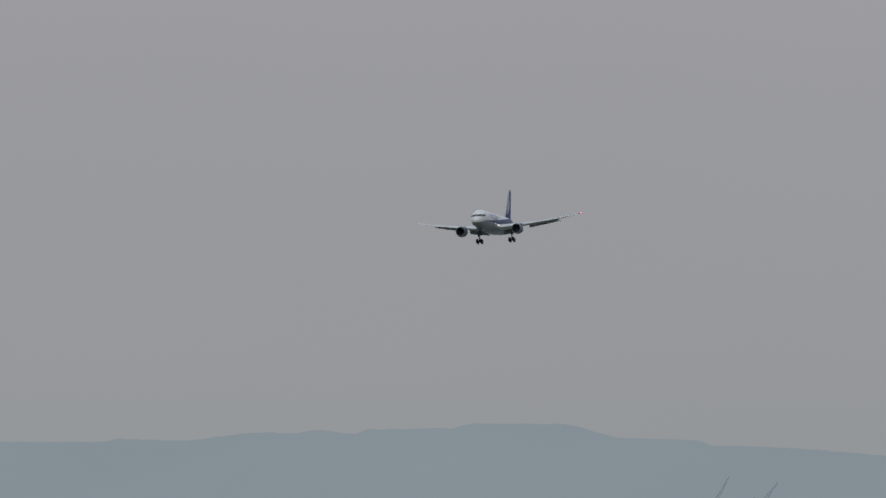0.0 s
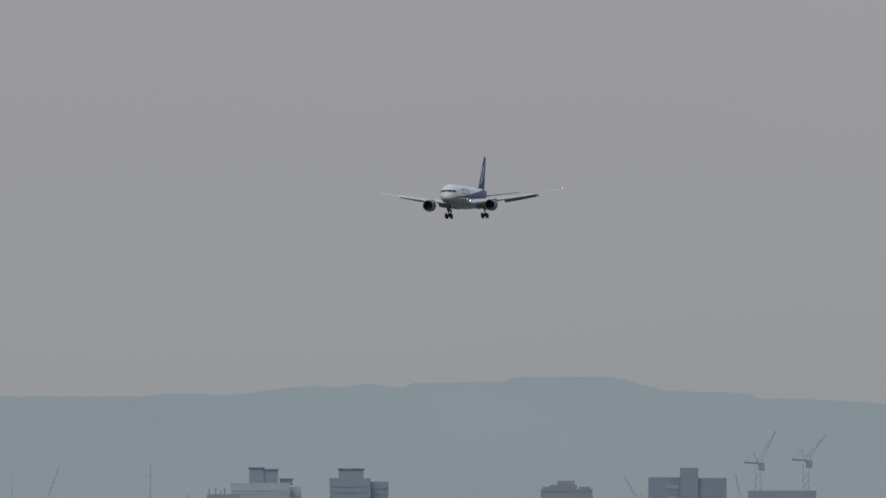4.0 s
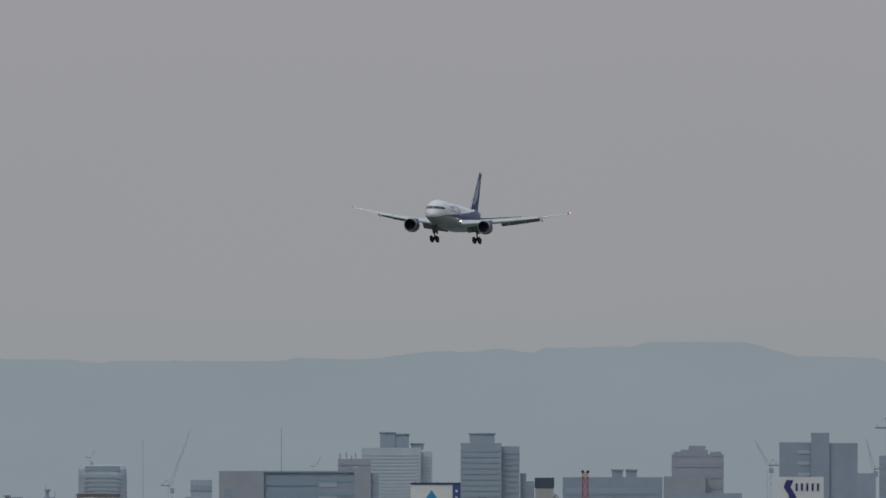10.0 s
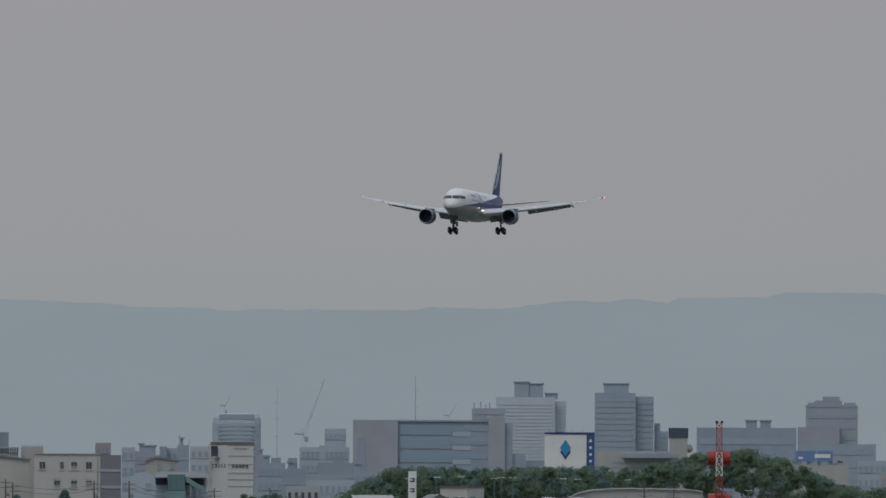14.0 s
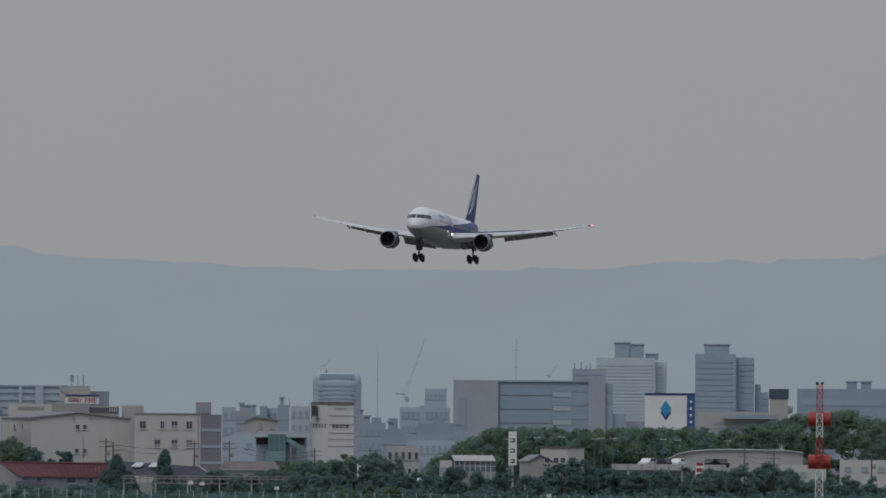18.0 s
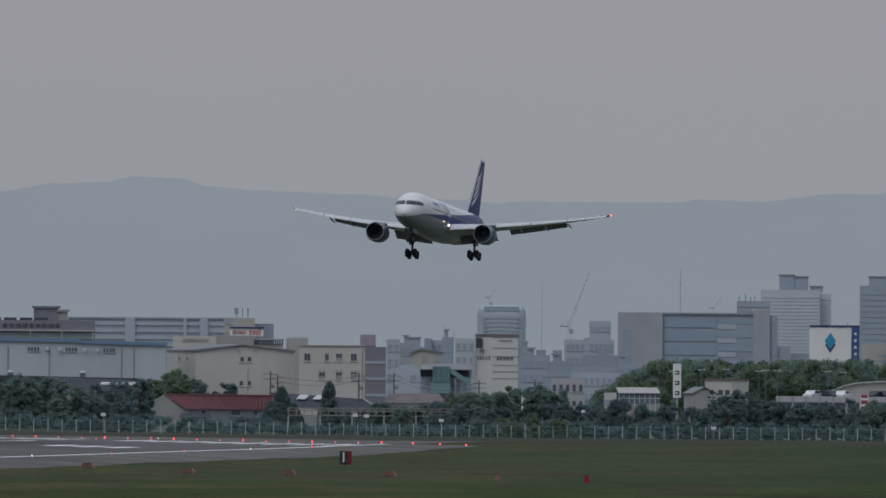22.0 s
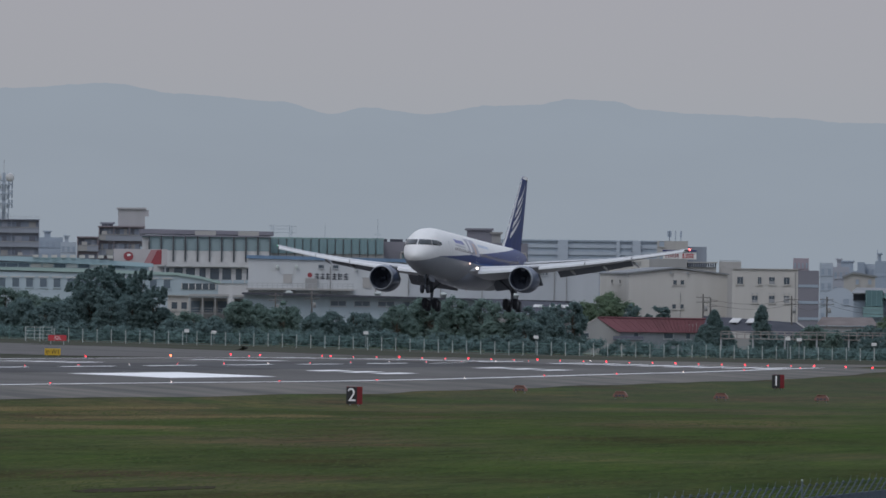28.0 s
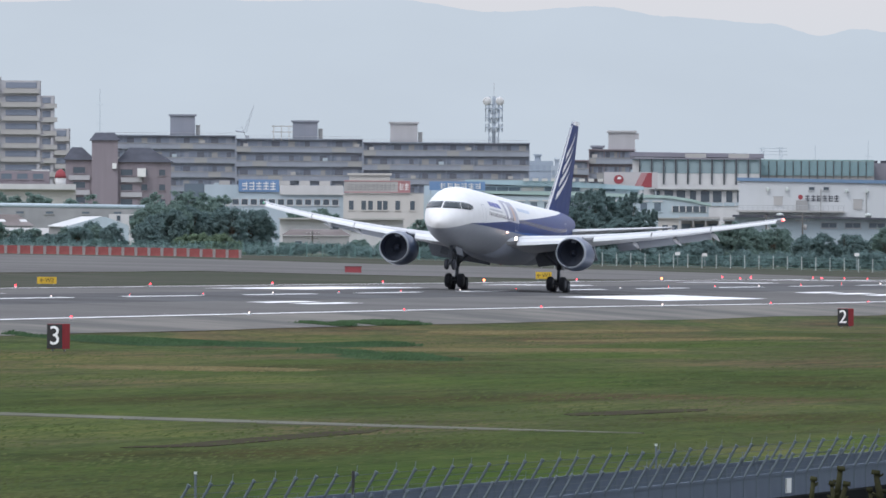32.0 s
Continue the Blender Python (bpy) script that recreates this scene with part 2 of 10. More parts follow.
def box(name, x, y, z, w, d, h, material, parent, label="", rz=0.0):
    ob = part(name, box_mesh(w, d, h, material, name), material, parent, label)
    ob.location = (x, y, z)
    if rz:
        ob.rotation_euler = (0, 0, rz)
    return ob


def boxes_mesh(name, rows, material):
    """Many boxes (x0, x1, y0, y1, z0, z1) as one mesh."""
    v, f = [], []
    for x0, x1, y0, y1, z0, z1 in rows:
        k = len(v)
        v += [(x0, y0, z0), (x0, y1, z0), (x1, y1, z0), (x1, y0, z0), (x0, y0, z1), (x0, y1, z1), (x1, y1, z1), (x1, y0, z1)]
        f += [tuple(k + i for i in q) for q in BOX_F]
    return mesh_of(name, v, f, material)


def rods_mesh(name, rows, material, sides=5):
    """Many round rods ((a), (b), radius) as one mesh."""
    v, f = [], []
    for a, b, r, *r2 in rows:
        a, b = Vector(a), Vector(b)
        rb = r2[0] if r2 else r
        d = (b - a).normalized()
        u = d.orthogonal().normalized()
        w = d.cross(u)
        k = len(v)
        for c, rr in ((a, r), (b, rb)):
            for i in range(sides):
                t = 2 * math.pi * i / sides
                v.append(c + rr * (math.cos(t) * u + math.sin(t) * w))
        f += [(k + i, k + (i + 1) % sides, k + sides + (i + 1) % sides, k + sides + i) for i in range(sides)]
        f += [tuple(k + i for i in reversed(range(sides))), tuple(k + sides + i for i in range(sides))]
    return mesh_of(name, v, f, material, smooth=sides > 6)


def loft(rings, close=True, caps=True):
    v, f = [], []
    n = len(rings[0])
    for r in rings:
        v += [tuple(p) for p in r]
    for j in range(len(rings) - 1):
        for i in range(n if close else n - 1):
            a, b = j * n + i, j * n + (i + 1) % n
            f.append((a, b, b + n, a + n))
    if caps:
        f.append(tuple(reversed(range(n))))
        f.append(tuple(range((len(rings) - 1) * n, len(rings) * n)))
    return v, f


def empty(name, m, label, category, group="", kind=""):
    ob = new(name)
    ob.empty_display_size = 0.5
    ob.matrix_world = m
    return tagged(ob, label, category, group, kind)


# ---- the ground ----
PROFILE = ((-5000, 1.5), (-420, 1.5), (-350, 1.1), (-300, 0.75), (-265, 0.05), (-236, -0.35), (-221, -0.40), (-205, -0.44), (-190, -0.62), (-179, -0.90), (-170, -1.12), (-159, -1.25), (-151, -1.74), (-143, -2.35), (-138, -2.48), (-100, -2.72), (-60, -3.0), (-54, -3.7), (0, -4.0), (200, -4.2), (5000, -4.2))

FAR_PROFILE = ((-5000, 2.7), (-420, 2.7), (-335, 1.7), (-296, 0.8), (-262, 0.3), (-232, -0.45), (-200, -0.62), (-170, -0.85), (0, -1.15), (5000, -1.3))


def ground_z(x, y):
    """The airfield's cross fall, fitted to the camera's view; past the runway's end the ground evens out."""
    z = 0.0
    for (x0, z0), (x1, z1) in zip(PROFILE, PROFILE[1:]):
        if x0 <= x <= x1:
            z = z0 + (z1 - z0) * (x - x0) / (x1 - x0)
    far = 0.0
    for (x0, z0), (x1, z1) in zip(FAR_PROFILE, FAR_PROFILE[1:]):
        if x0 <= x <= x1:
            far = z0 + (z1 - z0) * (x - x0) / (x1 - x0)
    t = min(1.0, max(0.0, (y - 1360.0) / 280.0))
    # lowered half way along the near grass to fit the camera's view
    if -158 < x < -20:
        z -= 0.28 * min(1.0, (x + 158) / 12) * math.exp(-((y - 1000.0) / 120.0) ** 2)
    # and the near side of the runway beyond it, lowered to fit likewise
    if -190 < x < -20:
        z -= 0.25 * min(1.0, (x + 190) / 30) * math.exp(-((y - 1160.0) / 150.0) ** 2)
    return z + t * t * (3 - 2 * t) * (far - z)


def spot(bearing, dist):
    b = radians(bearing)
    return dist * math.sin(b), dist * math.cos(b)


def level(elevation, dist):
    return EYE.z + dist * math.tan(radians(elevation))


def stand(bearing, dist, turn=0.0, z=None):
    """A pose at that bearing and distance from the eye, whose +y looks away from the eye."""
    x, y = spot(bearing, dist)
    return pose(x, y, ground_z(x, y) if z is None else z, 0, 0, turn - bearing)

# ---- large structure: ground, mountains, runway ----
def grass_material():
    m = bpy.data.materials.new("airfield_grass")
    m.use_nodes = True
    n, l = m.node_tree.nodes, m.node_tree.links
    p = n["Principled BSDF"]
    p.inputs["Roughness"].default_value = 0.95
    p.inputs["Specular IOR Level"].default_value = 0.03
    tc = n.new("ShaderNodeTexCoord")

    def noise_at(sx, sy, detail=4.0):
        mp = n.new("ShaderNodeMapping")
        mp.inputs["Scale"].default_value = (sx, sy, 1.0)
        l.new(tc.outputs["Object"], mp.inputs["Vector"])
        q = n.new("ShaderNodeTexNoise")
        q.inputs["Scale"].default_value, q.inputs["Detail"].default_value = 1.0, detail
        l.new(mp.outputs[0], q.inputs["Vector"])
        return q.outputs["Fac"]

    def ramp(src, stops):
        r = n.new("ShaderNodeValToRGB")
        e = r.color_ramp.elements
        e[0].position, e[0].color = stops[0][0], (*stops[0][1], 1)
        e[1].position, e[1].color = stops[-1][0], (*stops[-1][1], 1)
        for pos, c in stops[1:-1]:
            e.new(pos).color = (*c, 1)
        l.new(src, r.inputs[0])
        return r.outputs[0]

    # greener away from the paving, straw-brown beside it, with uneven borders
    sp = n.new("ShaderNodeSeparateXYZ")
    l.new(tc.outputs["Object"], sp.inputs[0])
    across = n.new("ShaderNodeMapRange")
    across.inputs["From Min"].default_value, across.inputs["From Max"].default_value = -75.0, -150.0
    across.inputs["To Min"].default_value, across.inputs["To Max"].default_value = -0.10, 0.165
    l.new(sp.outputs["X"], across.inputs["Value"])
    shift = n.new("ShaderNodeMath")
    l.new(noise_at(0.045, 0.010), shift.inputs[0])
    along = n.new("ShaderNodeMapRange")
    along.inputs["From Min"].default_value, along.inputs["From Max"].default_value = 1000.0, 1350.0
    along.inputs["To Min"].default_value, along.inputs["To Max"].default_value = 0.0, -0.03
    l.new(sp.outputs["Y"], along.inputs["Value"])
    bias = n.new("ShaderNodeMath")
    l.new(across.outputs[0], bias.inputs[0])
    l.new(along.outputs[0], bias.inputs[1])
    l.new(bias.outputs[0], shift.inputs[1])
    big = ramp(shift.outputs[0], [(0.30, (0.0345, 0.0495, 0.0125)), (0.46, (0.0465, 0.0605, 0.020)), (0.56, (0.064, 0.065, 0.031)), (0.66, (0.086, 0.069, 0.039)), (0.76, (0.052, 0.064, 0.027))])
    fine = ramp(noise_at(2.6, 0.45, 6.0), [(0.28, (0.60, 0.63, 0.60)), (0.5, (1.0, 1.0, 1.0)), (0.74, (1.36, 1.30, 1.22))])
    mid = ramp(noise_at(0.62, 0.060, 5.0), [(0.30, (0.64, 0.74, 0.66)), (0.48, (1.0, 1.0, 1.0)), (0.72, (1.36, 1.18, 1.18))])
    patch = ramp(noise_at(0.075, 0.020, 3.0), [(0.32, (0.92, 0.70, 0.72)), (0.45, (0.92, 0.95, 0.90)), (0.54, (0.96, 1.08, 0.86)), (0.66, (0.97, 1.22, 0.74))])
    last = big
    for other in (fine, mid, patch):
        mm = n.new("ShaderNodeMixRGB")
        mm.blend_type = "MULTIPLY"
        mm.inputs["Fac"].default_value = 1.0
        l.new(last, mm.inputs[1])
        l.new(other, mm.inputs[2])
        last = mm.outputs[0]
    # distance haze mixed into the grass colour: greyer and more even with Y
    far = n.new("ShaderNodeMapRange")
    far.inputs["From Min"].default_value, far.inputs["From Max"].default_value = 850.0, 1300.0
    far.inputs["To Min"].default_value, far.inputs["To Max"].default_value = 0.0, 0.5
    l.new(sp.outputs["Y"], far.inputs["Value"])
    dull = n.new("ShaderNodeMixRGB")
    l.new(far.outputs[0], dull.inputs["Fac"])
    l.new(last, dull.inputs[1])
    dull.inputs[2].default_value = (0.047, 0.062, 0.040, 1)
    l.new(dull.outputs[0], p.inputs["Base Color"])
    bp = n.new("ShaderNodeBump")
    bp.inputs["Strength"].default_value, bp.inputs["Distance"].default_value = 0.6, 0.3
    l.new(noise_at(1.2, 1.2, 6.0), bp.inputs["Height"])
    l.new(bp.outputs[0], p.inputs["Normal"])
    return m


GRASS = grass_material()
CITY_GROUND = mat("dusty_city_ground", (0.17, 0.165, 0.15), 0.9, 0.2, 0.05, second=(0.09, 0.11, 0.06), mix_scale=0.01)


def build_ground():
    xs = sorted({x for x, z in PROFILE + FAR_PROFILE} | set(range(-420, 201, 20)) | {-2500, -1200, -700, 600, 1500, 3000})
    ys = [-3000, -1000, -300, -100] + list(range(0, 700, 20)) + list(range(700, 1200, 50)) + list(range(1200, 1800, 20)) + [1900, 2100, 2500, 3200, 4000, 5000]
    v = []
    for y in ys:
        for x in xs:
            v.append((x, y, ground_z(x, y)))
    n = len(xs)
    f = [(j * n + i, j * n + i + 1, (j + 1) * n + i + 1, (j + 1) * n + i) for j in range(len(ys) - 1) for i in range(n - 1)]
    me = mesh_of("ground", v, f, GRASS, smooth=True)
    me.materials.append(CITY_GROUND)
    for k, poly in enumerate(me.polygons):
        if poly.center.y > 1990:
            poly.material_index = 1
    tagged(new("ground", me), "mown green and straw-brown airfield grass reaching the city", "ground", kind="structure")


build_ground()


def strip(name, x0, x1, y0, y1, material, lift, step=60.0, ragged=0.0):
    """A flat strip that follows the ground's cross fall."""
    step = min(step, 20.0)
    xs = sorted({x0, x1} | {x for x, z in PROFILE + FAR_PROFILE if x0 < x < x1})
    ny = max(1, int(abs(y1 - y0) / step))
    v = []
    for j in range(ny + 1):
        y = y0 + (y1 - y0) * j / ny
        for i, x in enumerate(xs):
            dx = ragged * noise.noise((y * 0.021, 3.0, 0)) if ragged and i == len(xs) - 1 else 0.0
            v.append((x + dx, y, ground_z(x + dx, y) + lift))
    n = len(xs)
    f = [(j * n + i, j * n + i + 1, (j + 1) * n + i + 1, (j + 1) * n + i) for j in range(ny) for i in range(n - 1)]
    return mesh_of(name, v, f, material)


runway = tagged(new("runway", strip("runway", -221, -159, -200, 1530, ASPHALT, 0.05)), "grey asphalt runway with worn white markings", "runway", kind="structure")
tagged(new("runway_shoulder", strip("runway_shoulder", -159, -149.5, -200, 1545, SHOULDER, 0.03, step=12.0, ragged=2.2)), "paler asphalt shoulder beside the runway", "shoulder", kind="structure")
tagged(new("runway_shoulder", strip("runway_shoulder", -224, -221, -200, 1545, SHOULDER, 0.03)), "paler asphalt shoulder beside the runway", "shoulder", kind="structure")
tagged(new("overrun", strip("overrun", -220.5, -158, 1530, 1640, SHOULDER, 0.04)), "grey paved overrun past the runway end", "overrun", kind="structure")
tagged(new("taxiway", strip("taxiway", -352, -276, 500, 1680, ASPHALT, 0.05)), "grey asphalt taxiway beyond the runway", "taxiway", kind="structure")
tagged(new("taxiway_link", strip("taxiway_link", -276, -224, 1440, 1650, ASPHALT, 0.055)), "grey asphalt link between runway and taxiway", "taxiway", kind="structure")
tagged(new("tyre_marks", strip("tyre_marks", -199, -181, 300, 1430, RUBBER_MARK, 0.054)), "dark tyre rubber along the runway centre", "tyre marks", kind="structure")

VERGE = mat("dry_olive_verge", (0.068, 0.067, 0.055), 0.95, 0.25, 0.5, second=(0.050, 0.057, 0.040), mix_scale=0.04, gloss=0.02)
tagged(new("far_verge", strip("far_verge", -275, -90, 1652, 1850, VERGE, 0.02)), "dry olive-brown verge before the far fence", "verge", kind="structure")
tagged(new("far_verge", strip("far_verge", -420, -275, 1682, 1870, VERGE, 0.02)), "dry olive-brown verge beyond the taxiway", "verge", kind="structure")
tagged(new("infield", strip("infield", -274, -226, 300, 1438, VERGE, 0.02)), "dry olive-brown infield beyond the runway", "verge", kind="structure")


def marking(name, x0, x1, y0, y1, lift=0.06):
    part(name, strip(name, x0, x1, y0, y1, PAINT, lift), PAINT, runway)


marking("edge_line", -160.15, -159.1, -200, 1530)
marking("edge_line", -220.8, -219.9, -200, 1530)
for k in range(28):
    marking("centre_dash", RUNWAY_X - 0.45, RUNWAY_X + 0.45, 60 + 50 * k, 90 + 50 * k)
for side in (-1, 1):
    for k in range(8):
        x = RUNWAY_X + side * (4.2 + 3.35 * k)
        marking("threshold_stripe", x - 0.75, x + 0.75, 1483, 1519)
    a, b = sorted((RUNWAY_X + side * 11, RUNWAY_X + side * 20))
    marking("aiming_point_bar", a, b, 1096, 1158)
    for y, count in ((1370, 3), (1246, 3), (961, 2), (806, 1)):
        for k in range(count):
            x = RUNWAY_X + side * (12.2 + 3.2 * k)
            marking("touchdown_stripe", x - 0.9, x + 0.9, y - 11, y + 11)

# service path and bare wheel tracks in the near grass


def trail(name, pts, width, material, label, lift=0.02, fade=5.0, both=True):
    v = []
    pts = [tuple(Vector(p).lerp(Vector(q), k / 12)) for p, q in zip(pts, pts[1:]) for k in range(12)] + [pts[-1]]
    for i, (x, y) in enumerate(pts):
        a, b = Vector(pts[max(0, i - 1)]), Vector(pts[min(len(pts) - 1, i + 1)])
        d = (b - a).normalized()
        t = i / (len(pts) - 1)
        nrm = Vector((-d.y, d.x)) * width / 2 * min(1.0, 0.05 + fade * (1 - t), 0.05 + (fade * t if both else 1.0)) * (1 + 0.25 * noise.noise((x * 0.15, y * 0.05, 3.0)))
        for s in (-1, 1):
            q = Vector((x, y)) + s * nrm
            v.append((q.x, q.y, ground_z(q.x, q.y) + lift))
    f = [(2 * i, 2 * i + 1, 2 * i + 3, 2 * i + 2) for i in range(len(pts) - 1)]
    n = len(v)
    v += [(x, y, z - 0.15) for x, y, z in v]
    f += [(2 * i + s, 2 * i + 2 + s, n + 2 * i + 2 + s, n + 2 * i + s) for i in range(len(pts) - 1) for s in (0, 1)]
    tagged(new(name, mesh_of(name, v, f, material)), label, "track", kind="structure")


SOIL = mat("bare_brown_soil", (0.040, 0.033, 0.024), 0.95, 0.3, 0.8, second=(0.044, 0.042, 0.024), mix_scale=0.25, gloss=0.02)


def ray_ground(bearing, elevation):
    """Where a line of sight from the eye first meets the ground."""
    d = 150.0
    while d < 1500.0 and level(elevation, d) > ground_z(*spot(bearing, d)):
        d += 0.5
    return spot(bearing, d)


trail("wheel_track", [ray_ground(b, e) for b, e in ((-11.2, -0.905), (-10.91, -0.894), (-10.34, -0.842), (-10.05, -0.818))], 1.6, SOIL, "bare brown wheel track worn into the grass")
trail("wheel_track", [ray_ground(b, e) for b, e in ((-9.2, -0.752), (-9.0, -0.738), (-8.62, -0.719))], 2.4, SOIL, "bare brown wheel track worn into the grass")
trail("paved_path", [ray_ground(b, e) for b, e in ((-13.0, -0.725), (-11.73, -0.758), (-10.6, -0.788), (-9.6, -0.813), (-8.9, -0.828))], 3.6, mat("worn_grey_path", (0.175, 0.172, 0.160), 0.95, 0.2, 0.4, second=(0.115, 0.116, 0.092), mix_scale=0.06, gloss=0.02), "narrow grey paved service path through the grass", 0.03, 2.2, False)


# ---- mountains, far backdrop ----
# Unlit backdrop: its emission colours hold the range's light and its haze.
def mountain_glow_material(name, low, high):
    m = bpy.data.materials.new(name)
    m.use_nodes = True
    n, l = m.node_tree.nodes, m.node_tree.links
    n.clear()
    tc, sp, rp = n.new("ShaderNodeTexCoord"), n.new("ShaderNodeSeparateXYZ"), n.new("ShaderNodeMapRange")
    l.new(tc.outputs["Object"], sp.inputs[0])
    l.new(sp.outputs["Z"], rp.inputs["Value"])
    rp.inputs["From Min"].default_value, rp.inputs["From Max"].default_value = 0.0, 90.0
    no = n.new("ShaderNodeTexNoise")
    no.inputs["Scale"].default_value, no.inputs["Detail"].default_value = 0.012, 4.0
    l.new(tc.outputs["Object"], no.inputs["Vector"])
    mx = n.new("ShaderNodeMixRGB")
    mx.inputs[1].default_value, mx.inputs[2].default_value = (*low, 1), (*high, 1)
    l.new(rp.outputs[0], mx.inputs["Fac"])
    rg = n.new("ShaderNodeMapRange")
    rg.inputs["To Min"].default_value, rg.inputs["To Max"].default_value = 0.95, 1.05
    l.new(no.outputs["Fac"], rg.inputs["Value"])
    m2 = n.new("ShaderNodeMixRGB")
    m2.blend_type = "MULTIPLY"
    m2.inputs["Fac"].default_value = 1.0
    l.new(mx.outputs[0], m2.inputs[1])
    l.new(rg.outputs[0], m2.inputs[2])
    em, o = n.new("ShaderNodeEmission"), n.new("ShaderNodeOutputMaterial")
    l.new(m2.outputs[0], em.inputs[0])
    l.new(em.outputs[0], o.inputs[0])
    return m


RIDGE = ((-40, 1), (-22, 1.15), (-16, 1), (-13, 1.09), (-11.7, 1.06), (-11, 1.088), (-10.6, 1.07), (-10, 1.08), (-9.57, 1.028), (-9.1, 1.055), (-8.8, 1.012), (-8.35, 0.983),
         (-8.12, 0.93), (-7.98, 0.961), (-7.7, 0.934), (-7.43, 0.974), (-7.23, 0.98), (-7.08, 1.007), (-6.88, 1.001), (-6.75, 0.965), (-6.53, 0.949), (-6.08, 0.935),
         (-5.88, 0.917), (-5.6, 0.915), (-5.5, 0.901), (-5.38, 0.91), (-4.72, 0.909), (-4.58, 0.923), (-4.34, 0.917), (-3.96, 0.954), (-3.85, 0.95), (-3.72, 0.964),
         (-3.57, 0.949), (-3.5, 0.968), (-3.14, 0.974), (-3.03, 0.995), (-2.66, 0.994), (-2.36, 0.931), (-2.07, 0.925), (-1.97, 0.899), (0.5, 0.7), (3, 0.85), (8, 0.6),
         (16, 0.9), (30, 0.7), (40, 0.6))


def build_mountains():
    dist, v = 4850.0, []
    b = -40.0
    while b <= 40.0:
        for (b0, e0), (b1, e1) in zip(RIDGE, RIDGE[1:]):
            if b0 <= b <= b1:
                t = (b - b0) / (b1 - b0)
                e = e0 + (e1 - e0) * (t * t * (3 - 2 * t))
                break
        e += 0.004 * noise.noise((b * 19.0, 5.0, 0)) + 0.003 * noise.noise((b * 47.0, 9.0, 0))
        for el_, d in ((-0.35, dist - 250), (e * 0.5, dist - 120), (e, dist), (-0.35, dist + 60)):
            x, y = spot(b, d)
            v.append((x, y, level(el_, d)))
        b += 0.02 if -14 < b < 0 else 0.5
    n = len(v) // 4
    f = [(4 * i + k, 4 * i + 4 + k, 4 * i + 5 + k, 4 * i + 1 + k) for i in range(n - 1) for k in range(3)]
    me = mesh_of("backdrop", v, f, mountain_glow_material("glowing_haze_mountain", (0.238, 0.271, 0.300), (0.243, 0.274, 0.303)), smooth=True)
    tagged(new("backdrop", me), "glowing blue-grey mountain backdrop with haze in its colour", "mountain", kind="structure")


build_mountains()

# ---- the city behind the airfield ----
def site(name, label, category, b0, b1, dist, turn=0.0, group=""):
    mid = (b0 + b1) / 2
    th = empty(name, stand(mid, dist, turn), label, category, group)
    w = 2 * dist * math.tan(radians((b1 - b0) / 2))
    return th, w, (lambda b: dist * math.tan(radians(b - mid))), (lambda e: level(e, dist) - th.location.z)


def shell(th, x0, x1, y0, y1, h, wall, roof=ROOF_GREY, parapet=0.5, name="wall", base=-0.4):
    """Walls with a parapet that stands proud of a sunk roof."""
    t = 0.3
    v = []
    for z, inset in ((base, 0), (h, 0), (h, t), (h - parapet, t)):
        v += [(x0 + inset, y0 + inset, z), (x1 - inset, y0 + inset, z), (x1 - inset, y1 - inset, z), (x0 + inset, y1 - inset, z)]
    f = [(4 * k + i, 4 * k + (i + 1) % 4, 4 * k + 4 + (i + 1) % 4, 4 * k + 4 + i) for k in range(3) for i in range(4)]
    w = part(name, mesh_of(name, v, f, wall), wall, th)
    part("roof", mesh_of("roof", [(x0 + t, y0 + t, h - parapet), (x1 - t, y0 + t, h - parapet), (x1 - t, y1 - t, h - parapet), (x0 + t, y1 - t, h - parapet)], [(0, 1, 2, 3)], roof), roof, th)
    return w


def window(th, x, z, w, h, y=0.0, pane=GLASS, frame=WHITE_WALL, name="window"):
    """A frame that stands proud of the wall, with a recessed pane and a sill."""
    fr = part(name, boxes_key("window_frame", w, h, frame), frame, th)
    fr.location = (x, y, z)
    pn = part("pane", box_mesh(w - 0.12, 0.06, h - 0.12, pane, "pane"), pane, fr)
    pn.location = (0, -0.03, 0.06)
    return fr


frame_cache = {}


def boxes_key(name, w, h, material):
    key = (round(w, 2), round(h, 2), material.name)
    if key not in frame_cache:
        t = 0.09
        rows = [(-w / 2, w / 2, -0.1, 0.0, 0, t), (-w / 2, w / 2, -0.1, 0.0, h - t, h), (-w / 2, -w / 2 + t, -0.1, 0.0, t, h - t), (w / 2 - t, w / 2, -0.1, 0.0, t, h - t),
                (-w / 2 - 0.1, w / 2 + 0.1, -0.16, 0.0, -0.1, -0.01)]
        frame_cache[key] = boxes_mesh(name, rows, material)
    return frame_cache[key]


def bands(th, x0, x1, zs, h, y=0.0, material=HAZE_WIN, name="window_band"):
    for z in zs:
        box(name, (x0 + x1) / 2, y - 0.06, z, x1 - x0, 0.12, h, material, th)


def masts(th, rows, material=HAZE_B, name="roof_aerial"):
    for x, y, z0, z1, r in rows:
        part(name, rods_mesh(name, [((x, y, z0), (x, y, z1), r)], material), material, th)


def roof_block(th, x0, x1, y0, y1, z0, z1, material, name="penthouse", label=""):
    box(name, (x0 + x1) / 2, (y0 + y1) / 2, z0, x1 - x0, y1 - y0, z1 - z0, material, th, label)
    box("penthouse_cap", (x0 + x1) / 2, (y0 + y1) / 2, z1, x1 - x0 + 0.6, y1 - y0 + 0.6, 0.35, material, th)


